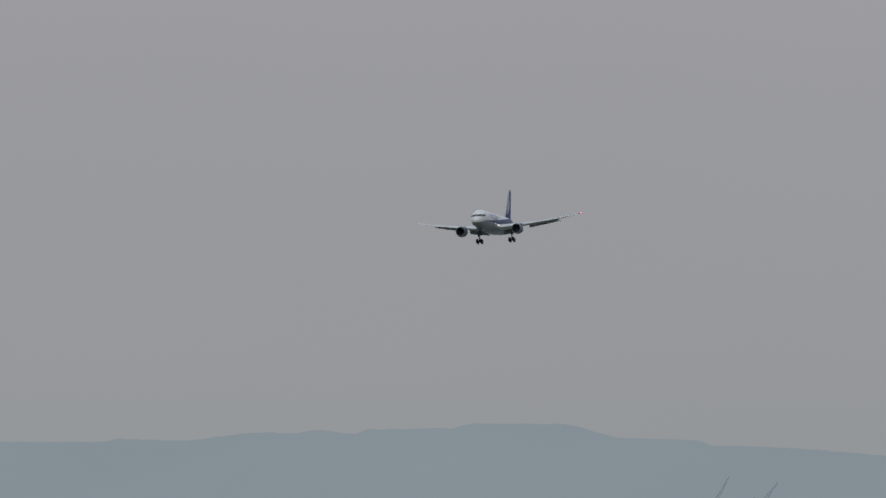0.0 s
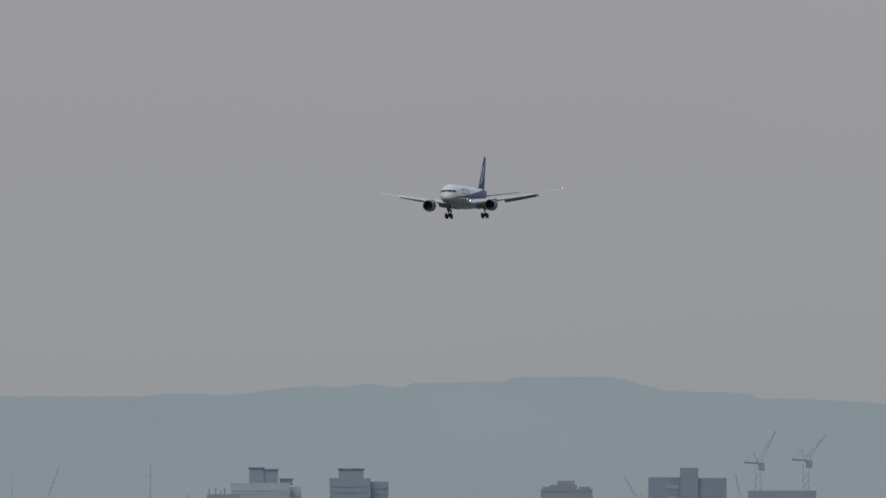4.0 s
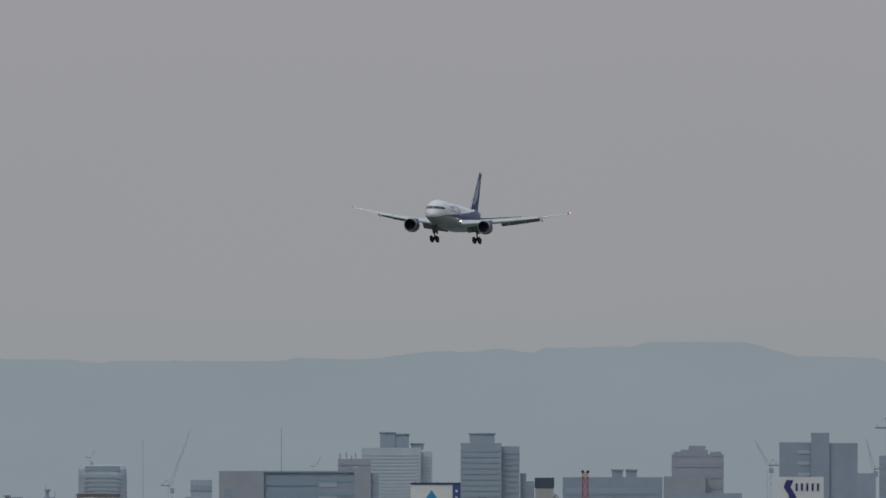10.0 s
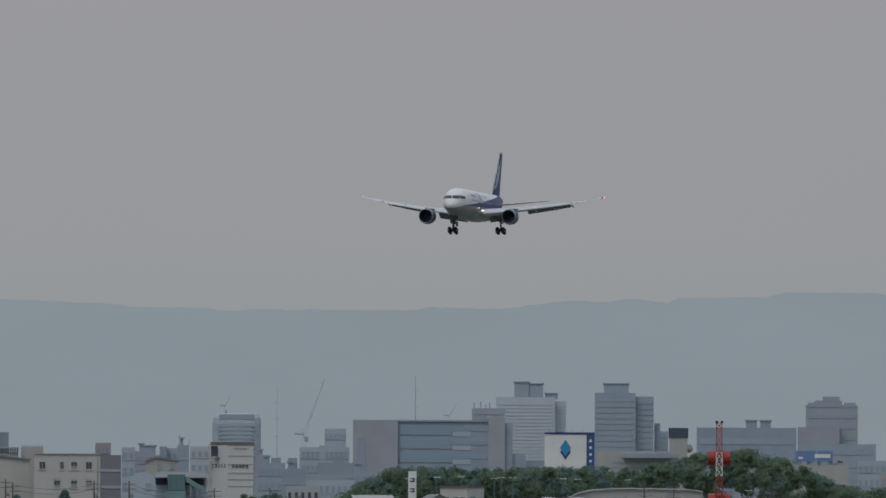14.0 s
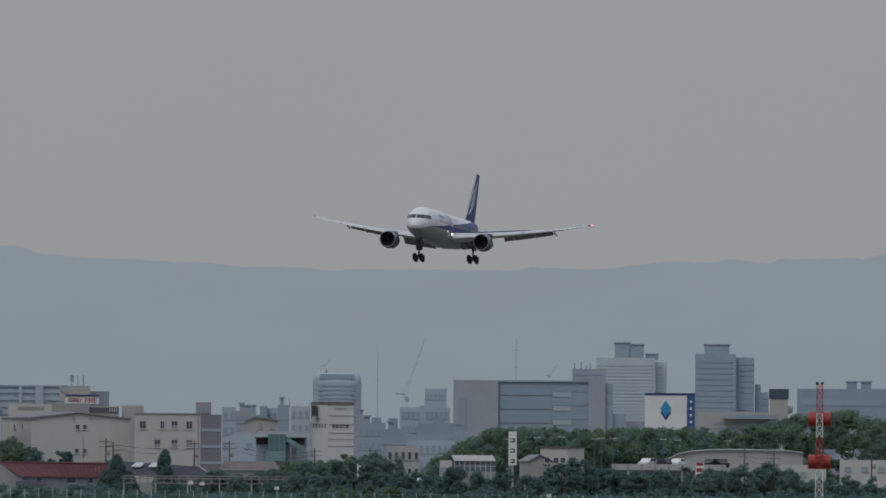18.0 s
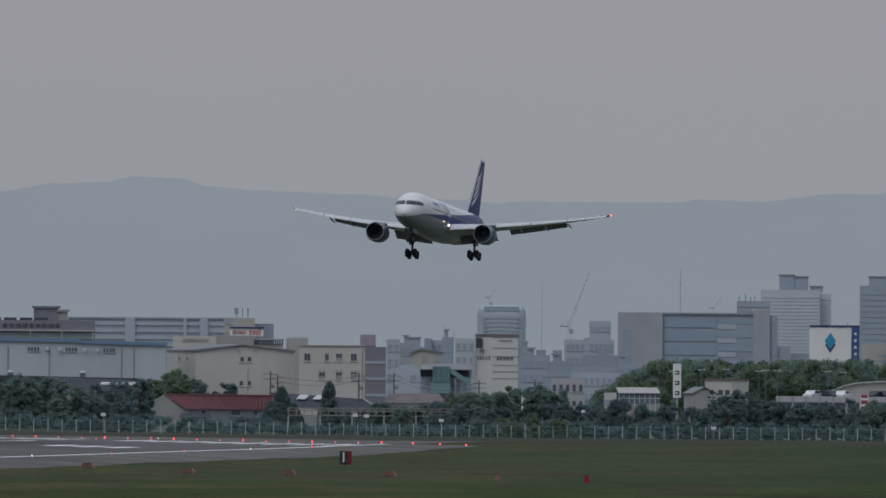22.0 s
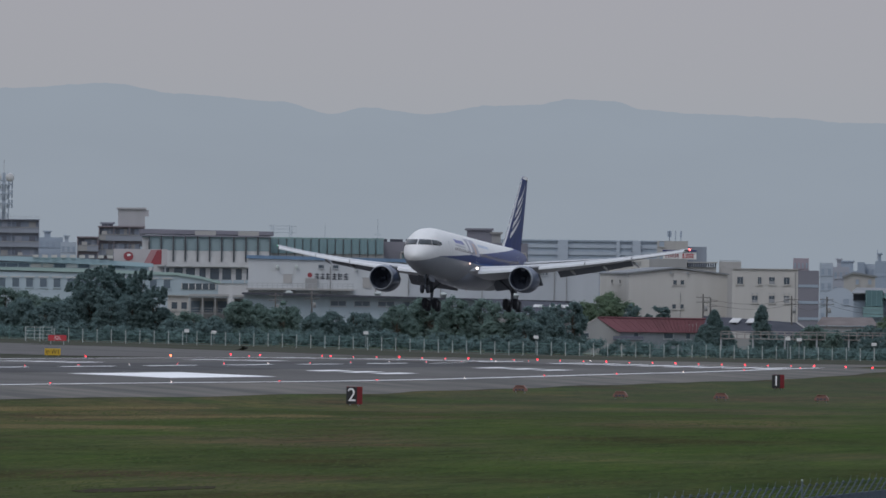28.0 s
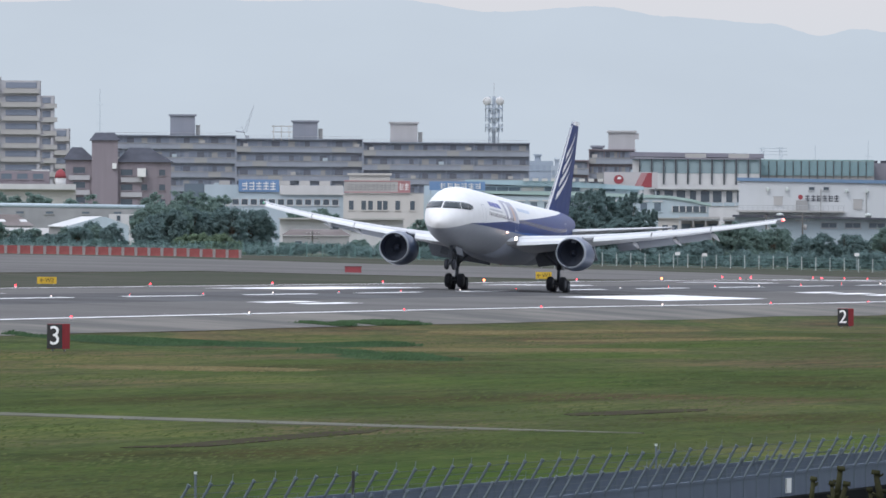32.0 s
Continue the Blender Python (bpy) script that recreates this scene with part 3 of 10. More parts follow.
# far towers, distance haze painted into their pale colours
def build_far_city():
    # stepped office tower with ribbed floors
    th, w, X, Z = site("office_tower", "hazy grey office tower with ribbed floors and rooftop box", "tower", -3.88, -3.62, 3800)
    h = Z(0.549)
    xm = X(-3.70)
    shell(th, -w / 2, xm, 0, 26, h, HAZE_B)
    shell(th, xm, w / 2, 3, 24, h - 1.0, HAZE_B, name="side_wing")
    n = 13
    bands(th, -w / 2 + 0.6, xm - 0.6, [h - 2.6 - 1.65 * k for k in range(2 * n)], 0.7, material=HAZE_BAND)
    # flat bands stand in for the shade of balcony recesses
    bands(th, xm + 0.3, w / 2 - 0.2, [h - 3.2 - 1.65 * k for k in range(2 * n)], 0.7, 3.0, material=HAZE_BAND, name="recess_shade_sheet")
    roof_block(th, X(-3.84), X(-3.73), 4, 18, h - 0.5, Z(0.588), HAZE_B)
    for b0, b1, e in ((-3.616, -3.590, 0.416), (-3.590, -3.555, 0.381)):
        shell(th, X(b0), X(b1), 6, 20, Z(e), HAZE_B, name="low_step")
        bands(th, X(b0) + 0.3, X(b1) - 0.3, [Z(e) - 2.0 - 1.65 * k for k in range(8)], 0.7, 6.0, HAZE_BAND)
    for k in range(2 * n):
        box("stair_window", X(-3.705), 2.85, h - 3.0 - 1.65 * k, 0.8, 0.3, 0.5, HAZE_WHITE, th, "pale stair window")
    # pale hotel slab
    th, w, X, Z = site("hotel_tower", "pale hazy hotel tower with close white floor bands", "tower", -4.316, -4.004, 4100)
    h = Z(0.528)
    # hotel tones with the distance haze mixed in
    faint = mat("hazed_faint_band", (0.44, 0.49, 0.54), 0.7, 0.04, 0.1)
    pale = mat("hazed_hotel_facade", (0.505, 0.555, 0.600), 0.9, 0.03, 0.1, gloss=0.1)
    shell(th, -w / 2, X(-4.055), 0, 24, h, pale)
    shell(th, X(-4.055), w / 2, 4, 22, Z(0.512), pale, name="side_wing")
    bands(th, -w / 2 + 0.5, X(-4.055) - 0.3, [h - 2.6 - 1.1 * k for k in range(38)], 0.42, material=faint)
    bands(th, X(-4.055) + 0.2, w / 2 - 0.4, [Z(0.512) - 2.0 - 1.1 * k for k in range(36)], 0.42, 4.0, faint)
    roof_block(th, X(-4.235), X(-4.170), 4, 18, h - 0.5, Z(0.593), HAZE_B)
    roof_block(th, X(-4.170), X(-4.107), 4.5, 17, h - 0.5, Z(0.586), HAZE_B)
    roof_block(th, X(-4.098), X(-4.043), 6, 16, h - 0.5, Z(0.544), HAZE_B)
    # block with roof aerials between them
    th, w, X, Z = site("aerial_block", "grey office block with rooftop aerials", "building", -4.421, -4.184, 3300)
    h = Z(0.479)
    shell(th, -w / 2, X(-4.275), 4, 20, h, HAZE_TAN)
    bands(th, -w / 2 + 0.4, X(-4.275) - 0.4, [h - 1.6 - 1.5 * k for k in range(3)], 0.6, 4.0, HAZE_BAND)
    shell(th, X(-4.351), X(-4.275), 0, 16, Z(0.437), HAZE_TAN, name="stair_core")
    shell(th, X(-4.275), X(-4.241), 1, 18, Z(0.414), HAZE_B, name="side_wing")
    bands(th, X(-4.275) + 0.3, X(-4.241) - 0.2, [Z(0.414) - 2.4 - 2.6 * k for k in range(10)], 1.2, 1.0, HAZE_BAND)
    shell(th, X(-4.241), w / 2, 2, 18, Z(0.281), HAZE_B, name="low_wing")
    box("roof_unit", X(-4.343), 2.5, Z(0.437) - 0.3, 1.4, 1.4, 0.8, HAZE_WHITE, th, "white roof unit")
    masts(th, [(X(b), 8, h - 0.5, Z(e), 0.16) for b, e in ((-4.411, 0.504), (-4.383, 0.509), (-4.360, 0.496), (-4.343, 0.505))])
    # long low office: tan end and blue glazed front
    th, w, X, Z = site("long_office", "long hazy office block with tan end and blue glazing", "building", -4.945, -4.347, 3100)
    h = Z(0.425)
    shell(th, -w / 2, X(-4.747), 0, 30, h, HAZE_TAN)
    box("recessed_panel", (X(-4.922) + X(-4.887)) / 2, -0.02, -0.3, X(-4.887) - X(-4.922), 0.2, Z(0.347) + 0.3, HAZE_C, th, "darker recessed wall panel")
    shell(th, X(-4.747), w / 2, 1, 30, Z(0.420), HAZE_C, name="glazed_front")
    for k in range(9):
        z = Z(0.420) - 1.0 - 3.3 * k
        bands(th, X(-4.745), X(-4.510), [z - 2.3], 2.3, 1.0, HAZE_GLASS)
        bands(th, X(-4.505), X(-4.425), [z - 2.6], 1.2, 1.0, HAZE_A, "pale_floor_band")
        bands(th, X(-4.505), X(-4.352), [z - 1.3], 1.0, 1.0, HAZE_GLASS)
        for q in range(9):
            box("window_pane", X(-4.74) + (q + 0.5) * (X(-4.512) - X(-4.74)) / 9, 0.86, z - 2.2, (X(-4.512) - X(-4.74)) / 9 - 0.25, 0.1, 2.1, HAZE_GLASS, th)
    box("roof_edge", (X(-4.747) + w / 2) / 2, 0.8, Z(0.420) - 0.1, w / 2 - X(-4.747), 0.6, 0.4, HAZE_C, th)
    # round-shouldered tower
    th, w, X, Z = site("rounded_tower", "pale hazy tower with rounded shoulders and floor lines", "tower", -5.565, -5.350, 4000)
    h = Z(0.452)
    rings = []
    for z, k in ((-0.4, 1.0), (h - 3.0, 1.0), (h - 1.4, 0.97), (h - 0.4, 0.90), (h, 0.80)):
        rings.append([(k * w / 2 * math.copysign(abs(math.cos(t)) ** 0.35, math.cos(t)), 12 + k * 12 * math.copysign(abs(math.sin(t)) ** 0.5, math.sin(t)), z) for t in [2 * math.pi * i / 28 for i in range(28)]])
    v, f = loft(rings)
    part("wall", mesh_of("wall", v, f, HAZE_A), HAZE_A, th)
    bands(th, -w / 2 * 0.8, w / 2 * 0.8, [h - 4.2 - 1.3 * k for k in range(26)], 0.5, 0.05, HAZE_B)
    bands(th, -w / 2 * 0.72, w / 2 * 0.72, [h - 1.9], 1.5, 0.3, HAZE_BAND, "roof_band")
    # white office group
    th, w, X, Z = site("white_office", "white office block with square windows", "building", -5.18, -4.96, 3000)
    h = Z(0.303)
    shell(th, -w / 2, w / 2, 0, 18, h, HAZE_A)
    for r in range(3):
        for c in range(10):
            if c == 4:
                continue
            window(th, -w / 2 + 0.9 + c * (w - 1.8) / 9, h - 2.6 - 3.2 * r, 0.95, 1.6, 0, HAZE_C, HAZE_A)
    shell(th, X(-5.07), X(-4.975), 6, 17, Z(0.386), HAZE_A, name="upper_wall")
    for r in range(2):
        for c in range(5):
            window(th, X(-5.062) + c * (X(-4.985) - X(-5.062)) / 4, Z(0.386) - 2.4 - 3.0 * r, 0.8, 1.2, 6, HAZE_B, HAZE_A)
    # stepped tower
    th, w, X, Z = site("stepped_tower", "hazy grey-blue stepped apartment tower", "tower", -2.985, -2.72, 3800)
    for b0, b1, e, y0, mt in ((-2.95, -2.72, 0.500, 4, HAZE_TAN), (-2.91, -2.79, 0.520, 6, HAZE_TAN), (-2.875, -2.80, 0.538, 7, HAZE_TAN), (-2.985, -2.80, 0.402, 0, HAZE_TAN)):
        shell(th, X(b0), X(b1), y0, 22 + y0, Z(e), mt, name="wall")
    bands(th, X(-2.94), X(-2.79), [Z(0.49) - 3.2 * k for k in range(3)], 1.4, 4.0, HAZE_BAND)
    for k in range(8):
        bands(th, X(-2.78), X(-2.73), [Z(0.49) - 3.2 * k], 1.4, 4.0, HAZE_BAND)
    th, w, X, Z = site("wide_office", "wide hazy grey office block", "building", -2.96, -2.64, 3400)
    h = Z(0.328)
    shell(th, -w / 2, w / 2, 0, 20, h, HAZE_B)
    bands(th, -w / 2 + 1, w / 2 - 1, [h - 2.8 - 3.4 * k for k in range(5)], 1.6, material=HAZE_BAND)
    # block with two roof drums
    th, w, X, Z = site("twin_tank_block", "dark hazy office block with twin rooftop tanks", "building", -3.43, -2.99, 3500)
    h = Z(0.398)
    shell(th, -w / 2, w / 2, 0, 30, h, HAZE_C)
    bands(th, -w / 2 + 1, w / 2 - 1, [h - 4.5 - 4.2 * k for k in range(6)], 1.6, material=HAZE_WIN)
    for b0, b1 in ((-3.213, -3.165), (-3.150, -3.103)):
        roof_block(th, X(b0), X(b1), 6, 10, h - 0.5, Z(0.428), HAZE_C, "roof_tank")
    # dark twin-winged tower
    th, w, X, Z = site("dark_tower", "slate-blue apartment tower with taller central core", "tower", -2.475, -2.13, 3600)
    h = Z(0.552)
    shell(th, -w / 2, X(-2.335), 0, 22, h, HAZE_C)
    shell(th, X(-2.255), w / 2, 0, 22, h - 0.2, HAZE_C, name="right_block")
    shell(th, X(-2.335), X(-2.255), -1.0, 22, Z(0.594), HAZE_C, name="core")
    for k in range(13):
        box("balcony_slab", X(-2.366), -0.05, h - 3.2 - 3.1 * k, X(-2.340) - X(-2.395), 0.2, 1.0, HAZE_A, th)
    th, w, X, Z = site("low_office", "low hazy grey office block", "building", -2.13, -2.05, 3500)
    shell(th, -w / 2, w / 2, 0, 18, Z(0.416), HAZE_B)
    th, w, X, Z = site("crane_site_block", "hazy grey block under construction below tower cranes", "building", -2.035, -1.735, 3700)
    h = Z(0.493)
    shell(th, -w / 2, w / 2, 0, 24, h, HAZE_B)
    bands(th, -w / 2 + 1, w / 2 - 1, [h - 3.4 - 3.4 * k for k in range(9)], 1.5, material=HAZE_BAND)
    # low hazy roofs along the city's edge
    rnd = random.Random(5)
    b = -12.4
    while b < -1.2:
        wd = rnd.uniform(0.05, 0.2)
        e = rnd.uniform(0.16, 0.27) if b > -8.6 else rnd.uniform(0.20, 0.34)
        th, w, X, Z = site("city_block", "low hazy grey city building", "building", b, b + wd, rnd.uniform(3000, 3500), group="low city buildings")
        mt = rnd.choice((HAZE_A, HAZE_B, HAZE_TAN, HAZE_WHITE))
        h = max(6.0, Z(e))
        shell(th, -w / 2, w / 2, 0, 14, h, mt)
        for k in range(int(h / 3.4)):
            bands(th, -w / 2 + 0.6, w / 2 - 0.6, [h - 2.6 - 3.2 * k], 1.3, material=HAZE_WIN)
        if rnd.random() < 0.4:
            roof_block(th, -w / 5, w / 8, 4, 9, h - 0.5, h + 2.2, mt)
        b += wd + rnd.uniform(0.0, 0.16)


def tower_crane(b, e0, e_mid, tip_b, tip_e, dist, thin=1.0, material=HAZE_CRANE):
    th = empty("tower_crane", stand(b, dist), "distant luffing tower crane in haze-greyed red", "crane", "tower cranes")
    Z = lambda e: level(e, dist) - th.location.z
    tx = dist * math.tan(radians(tip_b - b))
    z1, zt = Z(e_mid), Z(tip_e)
    rows = [((sx, sy, -0.4), (sx, sy, z1), 0.10 * thin) for sx in (-0.8 * thin, 0.8 * thin) for sy in (-0.8 * thin, 0.8 * thin)]
    k = max(0.0, Z(e0) - 6)
    while k < z1 - 2.5:
        rows += [((-0.8 * thin, -0.8 * thin, k), (0.8 * thin, -0.8 * thin, k + 2.2), 0.09 * thin), ((0.8 * thin, -0.8 * thin, k), (0.8 * thin, 0.8 * thin, k + 2.2), 0.09 * thin)]
        k += 2.2
    part("mast", rods_mesh("mast", rows, material, 4), material, th)
    a, t = Vector((0, 0, z1 + 1.0)), Vector((tx, 0, zt))
    d = (t - a)
    nrm = Vector((-d.z, 0, d.x)).normalized() * 0.6 * thin
    rows = [(a + nrm, t, 0.09 * thin), (a - nrm, t, 0.09 * thin)]
    for i in range(14):
        p, q = a + d * i / 14, a + d * (i + 1) / 14
        s, s2 = 1 - i / 14, 1 - (i + 1) / 14
        rows.append((p + nrm * s, q - nrm * s2, 0.05 * thin))
    part("jib", rods_mesh("jib", rows, material, 4), material, th)
    sgn = -1 if tx > 0 else 1
    part("counter_jib", rods_mesh("counter_jib", [((0, 0, z1 + 1), (sgn * 4 * thin, 0, z1 + 1.2), 0.35 * thin), ((0, 0, z1), (sgn * 1.2 * thin, 0, z1 + 4 * thin), 0.10 * thin), ((sgn * 1.2 * thin, 0, z1 + 4 * thin), (sgn * 4 * thin, 0, z1 + 1.2), 0.06 * thin)], material, 5), material, th)
    box("cab", 0.9 * thin, 0, z1 - 1.2, 1.8 * thin, 1.8 * thin, 2.2 * thin, material, th)


def roof_mast(b, e1, dist, r=0.13, material=HAZE_MAST, label="thin hazy lattice mast above the roofs"):
    th = empty("radio_mast", stand(b, dist), label, "mast")
    z0, z1 = -0.4, level(e1, dist) - th.location.z
    part("pole", rods_mesh("pole", [((0, 0, z0), (0, 0, z1), r * 1.6, r * 0.5)], material, 6), material, th)
    for k in range(3):
        z = z1 - 4 - 5 * k
        part("cross_arm", rods_mesh("cross_arm", [((-0.9, 0, z), (0.9, 0, z), r * 0.5)], material, 4), material, th)


build_far_city()
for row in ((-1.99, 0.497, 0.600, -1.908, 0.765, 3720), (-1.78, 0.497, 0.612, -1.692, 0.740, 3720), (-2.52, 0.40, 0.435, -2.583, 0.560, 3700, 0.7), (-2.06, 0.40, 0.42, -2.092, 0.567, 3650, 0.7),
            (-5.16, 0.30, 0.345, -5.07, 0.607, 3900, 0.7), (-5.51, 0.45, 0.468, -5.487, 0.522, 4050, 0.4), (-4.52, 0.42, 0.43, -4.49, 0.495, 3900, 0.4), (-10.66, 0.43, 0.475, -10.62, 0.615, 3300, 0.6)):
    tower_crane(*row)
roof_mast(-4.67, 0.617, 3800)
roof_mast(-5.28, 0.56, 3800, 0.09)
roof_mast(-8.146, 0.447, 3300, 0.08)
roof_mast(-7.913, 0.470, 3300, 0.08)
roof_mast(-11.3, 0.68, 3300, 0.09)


def prism(name, th, outline, y0, y1, material, slide=0.0, label="", drop=0.0):
    """An outline (x, z) drawn out from y0 to y1; the far end may slide sideways and drop."""
    v, f = loft([[(x, y0, z) for x, z in outline], [(x + slide, y1, z - drop) for x, z in outline]])
    return part(name, mesh_of(name, v, f, material), material, th, label)


def slab(name, th, corners, thick, material, label=""):
    """Four corners of a roof sheet, with its thickness below them."""
    v = [(x, y, z - thick) for x, y, z in corners] + [tuple(c) for c in corners]
    return part(name, mesh_of(name, v, BOX_F, material), material, th, label)


# billboards and mid-distance blocks
def plane_sign(th, x0, x1, y, z0, z1, board, name="board"):
    box(name, (x0 + x1) / 2, y, z0, x1 - x0, 0.25, z1 - z0, board, th)


def glyph_row(th, x0, x1, z0, z1, y, count, material, rnd, name="letter_shape"):
    """Writing that cannot be read: a row of plain bars."""
    w = (x1 - x0) / count
    for k in range(count):
        rows, xa = [], x0 + k * w + 0.12 * w
        ww = 0.76 * w
        for q in range(3):
            zz = z0 + (z1 - z0) * (q + rnd.uniform(0.0, 0.25)) / 3
            rows.append((xa, xa + ww, y - 0.05, y, zz, zz + (z1 - z0) * 0.12))
        xx = xa + ww * rnd.choice((0.1, 0.45, 0.75))
        rows.append((xx, xx + 0.16 * ww, y - 0.055, y, z0, z1))
        part(name, boxes_mesh(name, rows, material), material, th)


def build_mid_city():
    rnd = random.Random(11)
    # billboard with a blue diamond
    th, w, X, Z = site("diamond_billboard", "white rooftop billboard with a blue diamond and blue edge", "billboard", -4.10, -3.88, 2600)
    z0, z1 = Z(0.22), Z(0.374)
    xr = X(-3.915)
    plane_sign(th, -w / 2, xr, 0, z0, z1 - 0.4, SIGN_WHITE)
    plane_sign(th, xr, w / 2, -0.1, z0 - 0.5, z1, mat("deep_blue_board", (0.04, 0.085, 0.22), 0.6, 0.1, 0.5), "side_board")
    plane_sign(th, -w / 2, w / 2, -0.12, z1 - 0.4, z1, SIGN_NAVY, "top_strip")
    for k in range(4):
        box("letter_shape", (xr + w / 2) / 2, -0.26, z0 + 1.0 + k * 1.35, 0.45, 0.05, 0.5, SIGN_WHITE, th)
    for cz, s, mt, y in ((Z(0.287), 1.35, SIGN_NAVY, -0.17), (Z(0.305), 1.45, LOGO_CYAN, -0.24)):
        cx = X(-4.008)
        v = [(cx + a * s, y + dy, cz + b * s * 1.15) for dy in (0, 0.05) for a, b in ((-0.78, 0), (0, -1), (0.78, 0), (0, 1))]
        part("diamond", mesh_of("diamond", v, BOX_F, mt), mt, th, "blue diamond shape")
    for x in (-w / 2 + 1, 0, xr, w / 2 - 0.4):
        part("post", rods_mesh("post", [((x, 0.6, -0.4), (x, 0.6, z1 - 0.5), 0.22)], STEEL), STEEL, th)
    for k in range(4):
        part("floodlight", rods_mesh("floodlight", [((-w / 2 + 1 + k * 2.2, -0.2, z1), (-w / 2 + 1 + k * 2.2, -1.0, z1 + 0.45), 0.06)], STEEL), STEEL, th)
    # pale hall with a dark cubic top
    th, w, X, Z = site("hall_with_cube", "pale hall with a dark cube on a white shaft", "building", -3.87, -3.45, 2750)
    h = Z(0.292)
    shell(th, -w / 2, X(-3.55), 2, 20, h, CONCRETE_PALE)
    box("roof_slab", (-w / 2 + X(-3.53)) / 2 + 3, 1.0, h - 1.4, (X(-3.53) + w / 2) - 5, 4, 0.9, HAZE_C, th)
    bands(th, X(-3.80), X(-3.55), [h - 2.6 - 1.1 * q for q in range(6)], 0.45, 2.0, HAZE_C, "louvre")
    shell(th, X(-3.55), X(-3.47), 0, 8, Z(0.352), CONCRETE_PALE, name="shaft")
    box("dark_cube", X(-3.51), 4, Z(0.352), X(-3.47) - X(-3.55) + 0.3, 8.3, Z(0.396) - Z(0.352), mat("dark_blue_cladding", (0.085, 0.108, 0.135), 0.7, 0.1, 0.5, gloss=0.1), th)
    v, f = loft([[(X(-3.465) + r * math.cos(2 * math.pi * i / 16), 3 + z * 0.2, Z(0.305) + r * math.sin(2 * math.pi * i / 16)) for i in range(16)] for z, r in ((0, 0.9), (2, 0.5), (3, 0.1))])
    part("dish", mesh_of("dish", v, f, WHITE_WALL, smooth=True), WHITE_WALL, th, "white dish aerial")
    # blue roof sign
    th, w, X, Z = site("blue_sign_block", "pale low block with a wide blue roof sign", "building", -3.06, -2.76, 2500)
    h = Z(0.235)
    shell(th, -w / 2, w / 2, 0, 14, h, CONCRETE_PALE)
    plane_sign(th, X(-2.995), X(-2.905), -0.2, Z(0.250), Z(0.297), SIGN_BLUE)
    plane_sign(th, X(-2.90), X(-2.83), -0.2, Z(0.250), Z(0.297), SIGN_BLUE)
    box("white_stripe", X(-2.875), -0.4, Z(0.266), X(-2.84) - X(-2.91), 0.05, 0.75, SIGN_WHITE, th)
    box("white_stripe", X(-2.97), -0.4, Z(0.262), 0.9, 0.05, 0.4, SIGN_WHITE, th)
    for k in range(6):
        roof_block(th, -w / 2 + 1 + k * w / 6.5, -w / 2 + 1.9 + k * w / 6.5, 3, 5, h - 0.5, h + 0.8, CONCRETE_PALE, "roof_unit")
    # stacked white and navy billboard
    th, w, X, Z = site("stacked_billboard", "tall billboard, white above navy, with a blue wave", "billboard", -2.485, -2.28, 2300)
    z1, zm, z0 = Z(0.400), Z(0.258), Z(0.225)
    plane_sign(th, -w / 2, w / 2, 0, zm, z1, SIGN_WHITE)
    plane_sign(th, -w / 2, w / 2, -0.02, z0, zm - 0.1, SIGN_NAVY, "lower_board")
    pts = [(-0.30, 0.90), (-0.36, 0.68), (-0.26, 0.46), (-0.22, 0.24)]
    v = []
    for dy in (-0.2, -0.14):
        for a, c in pts:
            v.append((a * w, dy, zm + c * (z1 - zm)))
        for a, c in reversed(pts):
            v.append((a * w + 0.15 * w, dy, zm + c * (z1 - zm)))
    part("wave", mesh_of("wave", v, [tuple(range(8)), tuple(reversed(range(8, 16)))] + [(i, 8 + i, 8 + (i + 1) % 8, (i + 1) % 8) for i in range(8)], SIGN_NAVY), SIGN_NAVY, th, "blue wave shape")
    for k in range(5):
        box("letter_shape", -0.08 * w + k * 0.115 * w, -0.18, zm + 0.56 * (z1 - zm), 0.045 * w, 0.05, 0.24 * (z1 - zm), SIGN_NAVY, th)
    box("red_line", 0.22 * w, -0.18, zm + 0.13 * (z1 - zm), 0.40 * w, 0.05, 0.12, SIGN_RED, th)
    glyph_row(th, -0.46 * w, 0.46 * w, z0 + 0.35 * (zm - z0), z0 + 0.85 * (zm - z0), -0.16, 8, SIGN_WHITE, rnd)
    box("white_line", 0, -0.18, z0 + 0.12 * (zm - z0), 0.8 * w, 0.05, 0.16, SIGN_WHITE, th)
    for x in (-w / 2 + 0.4, w / 2 - 0.4):
        part("post", rods_mesh("post", [((x, 0.5, -0.4), (x, 0.5, z1), 0.2)], STEEL), STEEL, th)
    # concrete mixing tower: a broad face and a narrow one
    th, w, X, Z = site("mixing_tower", "white concrete mixing tower with weathered seams", "tower", -5.571, -5.384, 2150)
    h = Z(0.322)
    xs = X(-5.497)
    prism("wall", th, [(xs, -0.4), (w / 2, -0.4), (w / 2, h), (xs, h)], 0, 6, WHITE_WALL, -2.4)
    v, f = loft([[(xs, 0, -0.4), (-w / 2, 5.9, -0.4), (-w / 2, 5.9, h), (xs, 0, h)], [(xs + 0.3, 0.3, -0.4), (-w / 2 + 0.3, 6.1, -0.4), (-w / 2 + 0.3, 6.1, h), (xs + 0.3, 0.3, h)]])
    part("side_face", mesh_of("side_face", v, f, WHITE_WALL), WHITE_WALL, th, "pale narrow face")
    slab("roof_band", th, [(xs, -0.15, h + 0.1), (w / 2 + 0.15, -0.15, h + 0.1), (w / 2 - 2.2, 6.2, h + 0.1), (-w / 2 - 0.1, 6.0, h + 0.1)], 0.5, ROOF_BROWN, "weathered roof band")
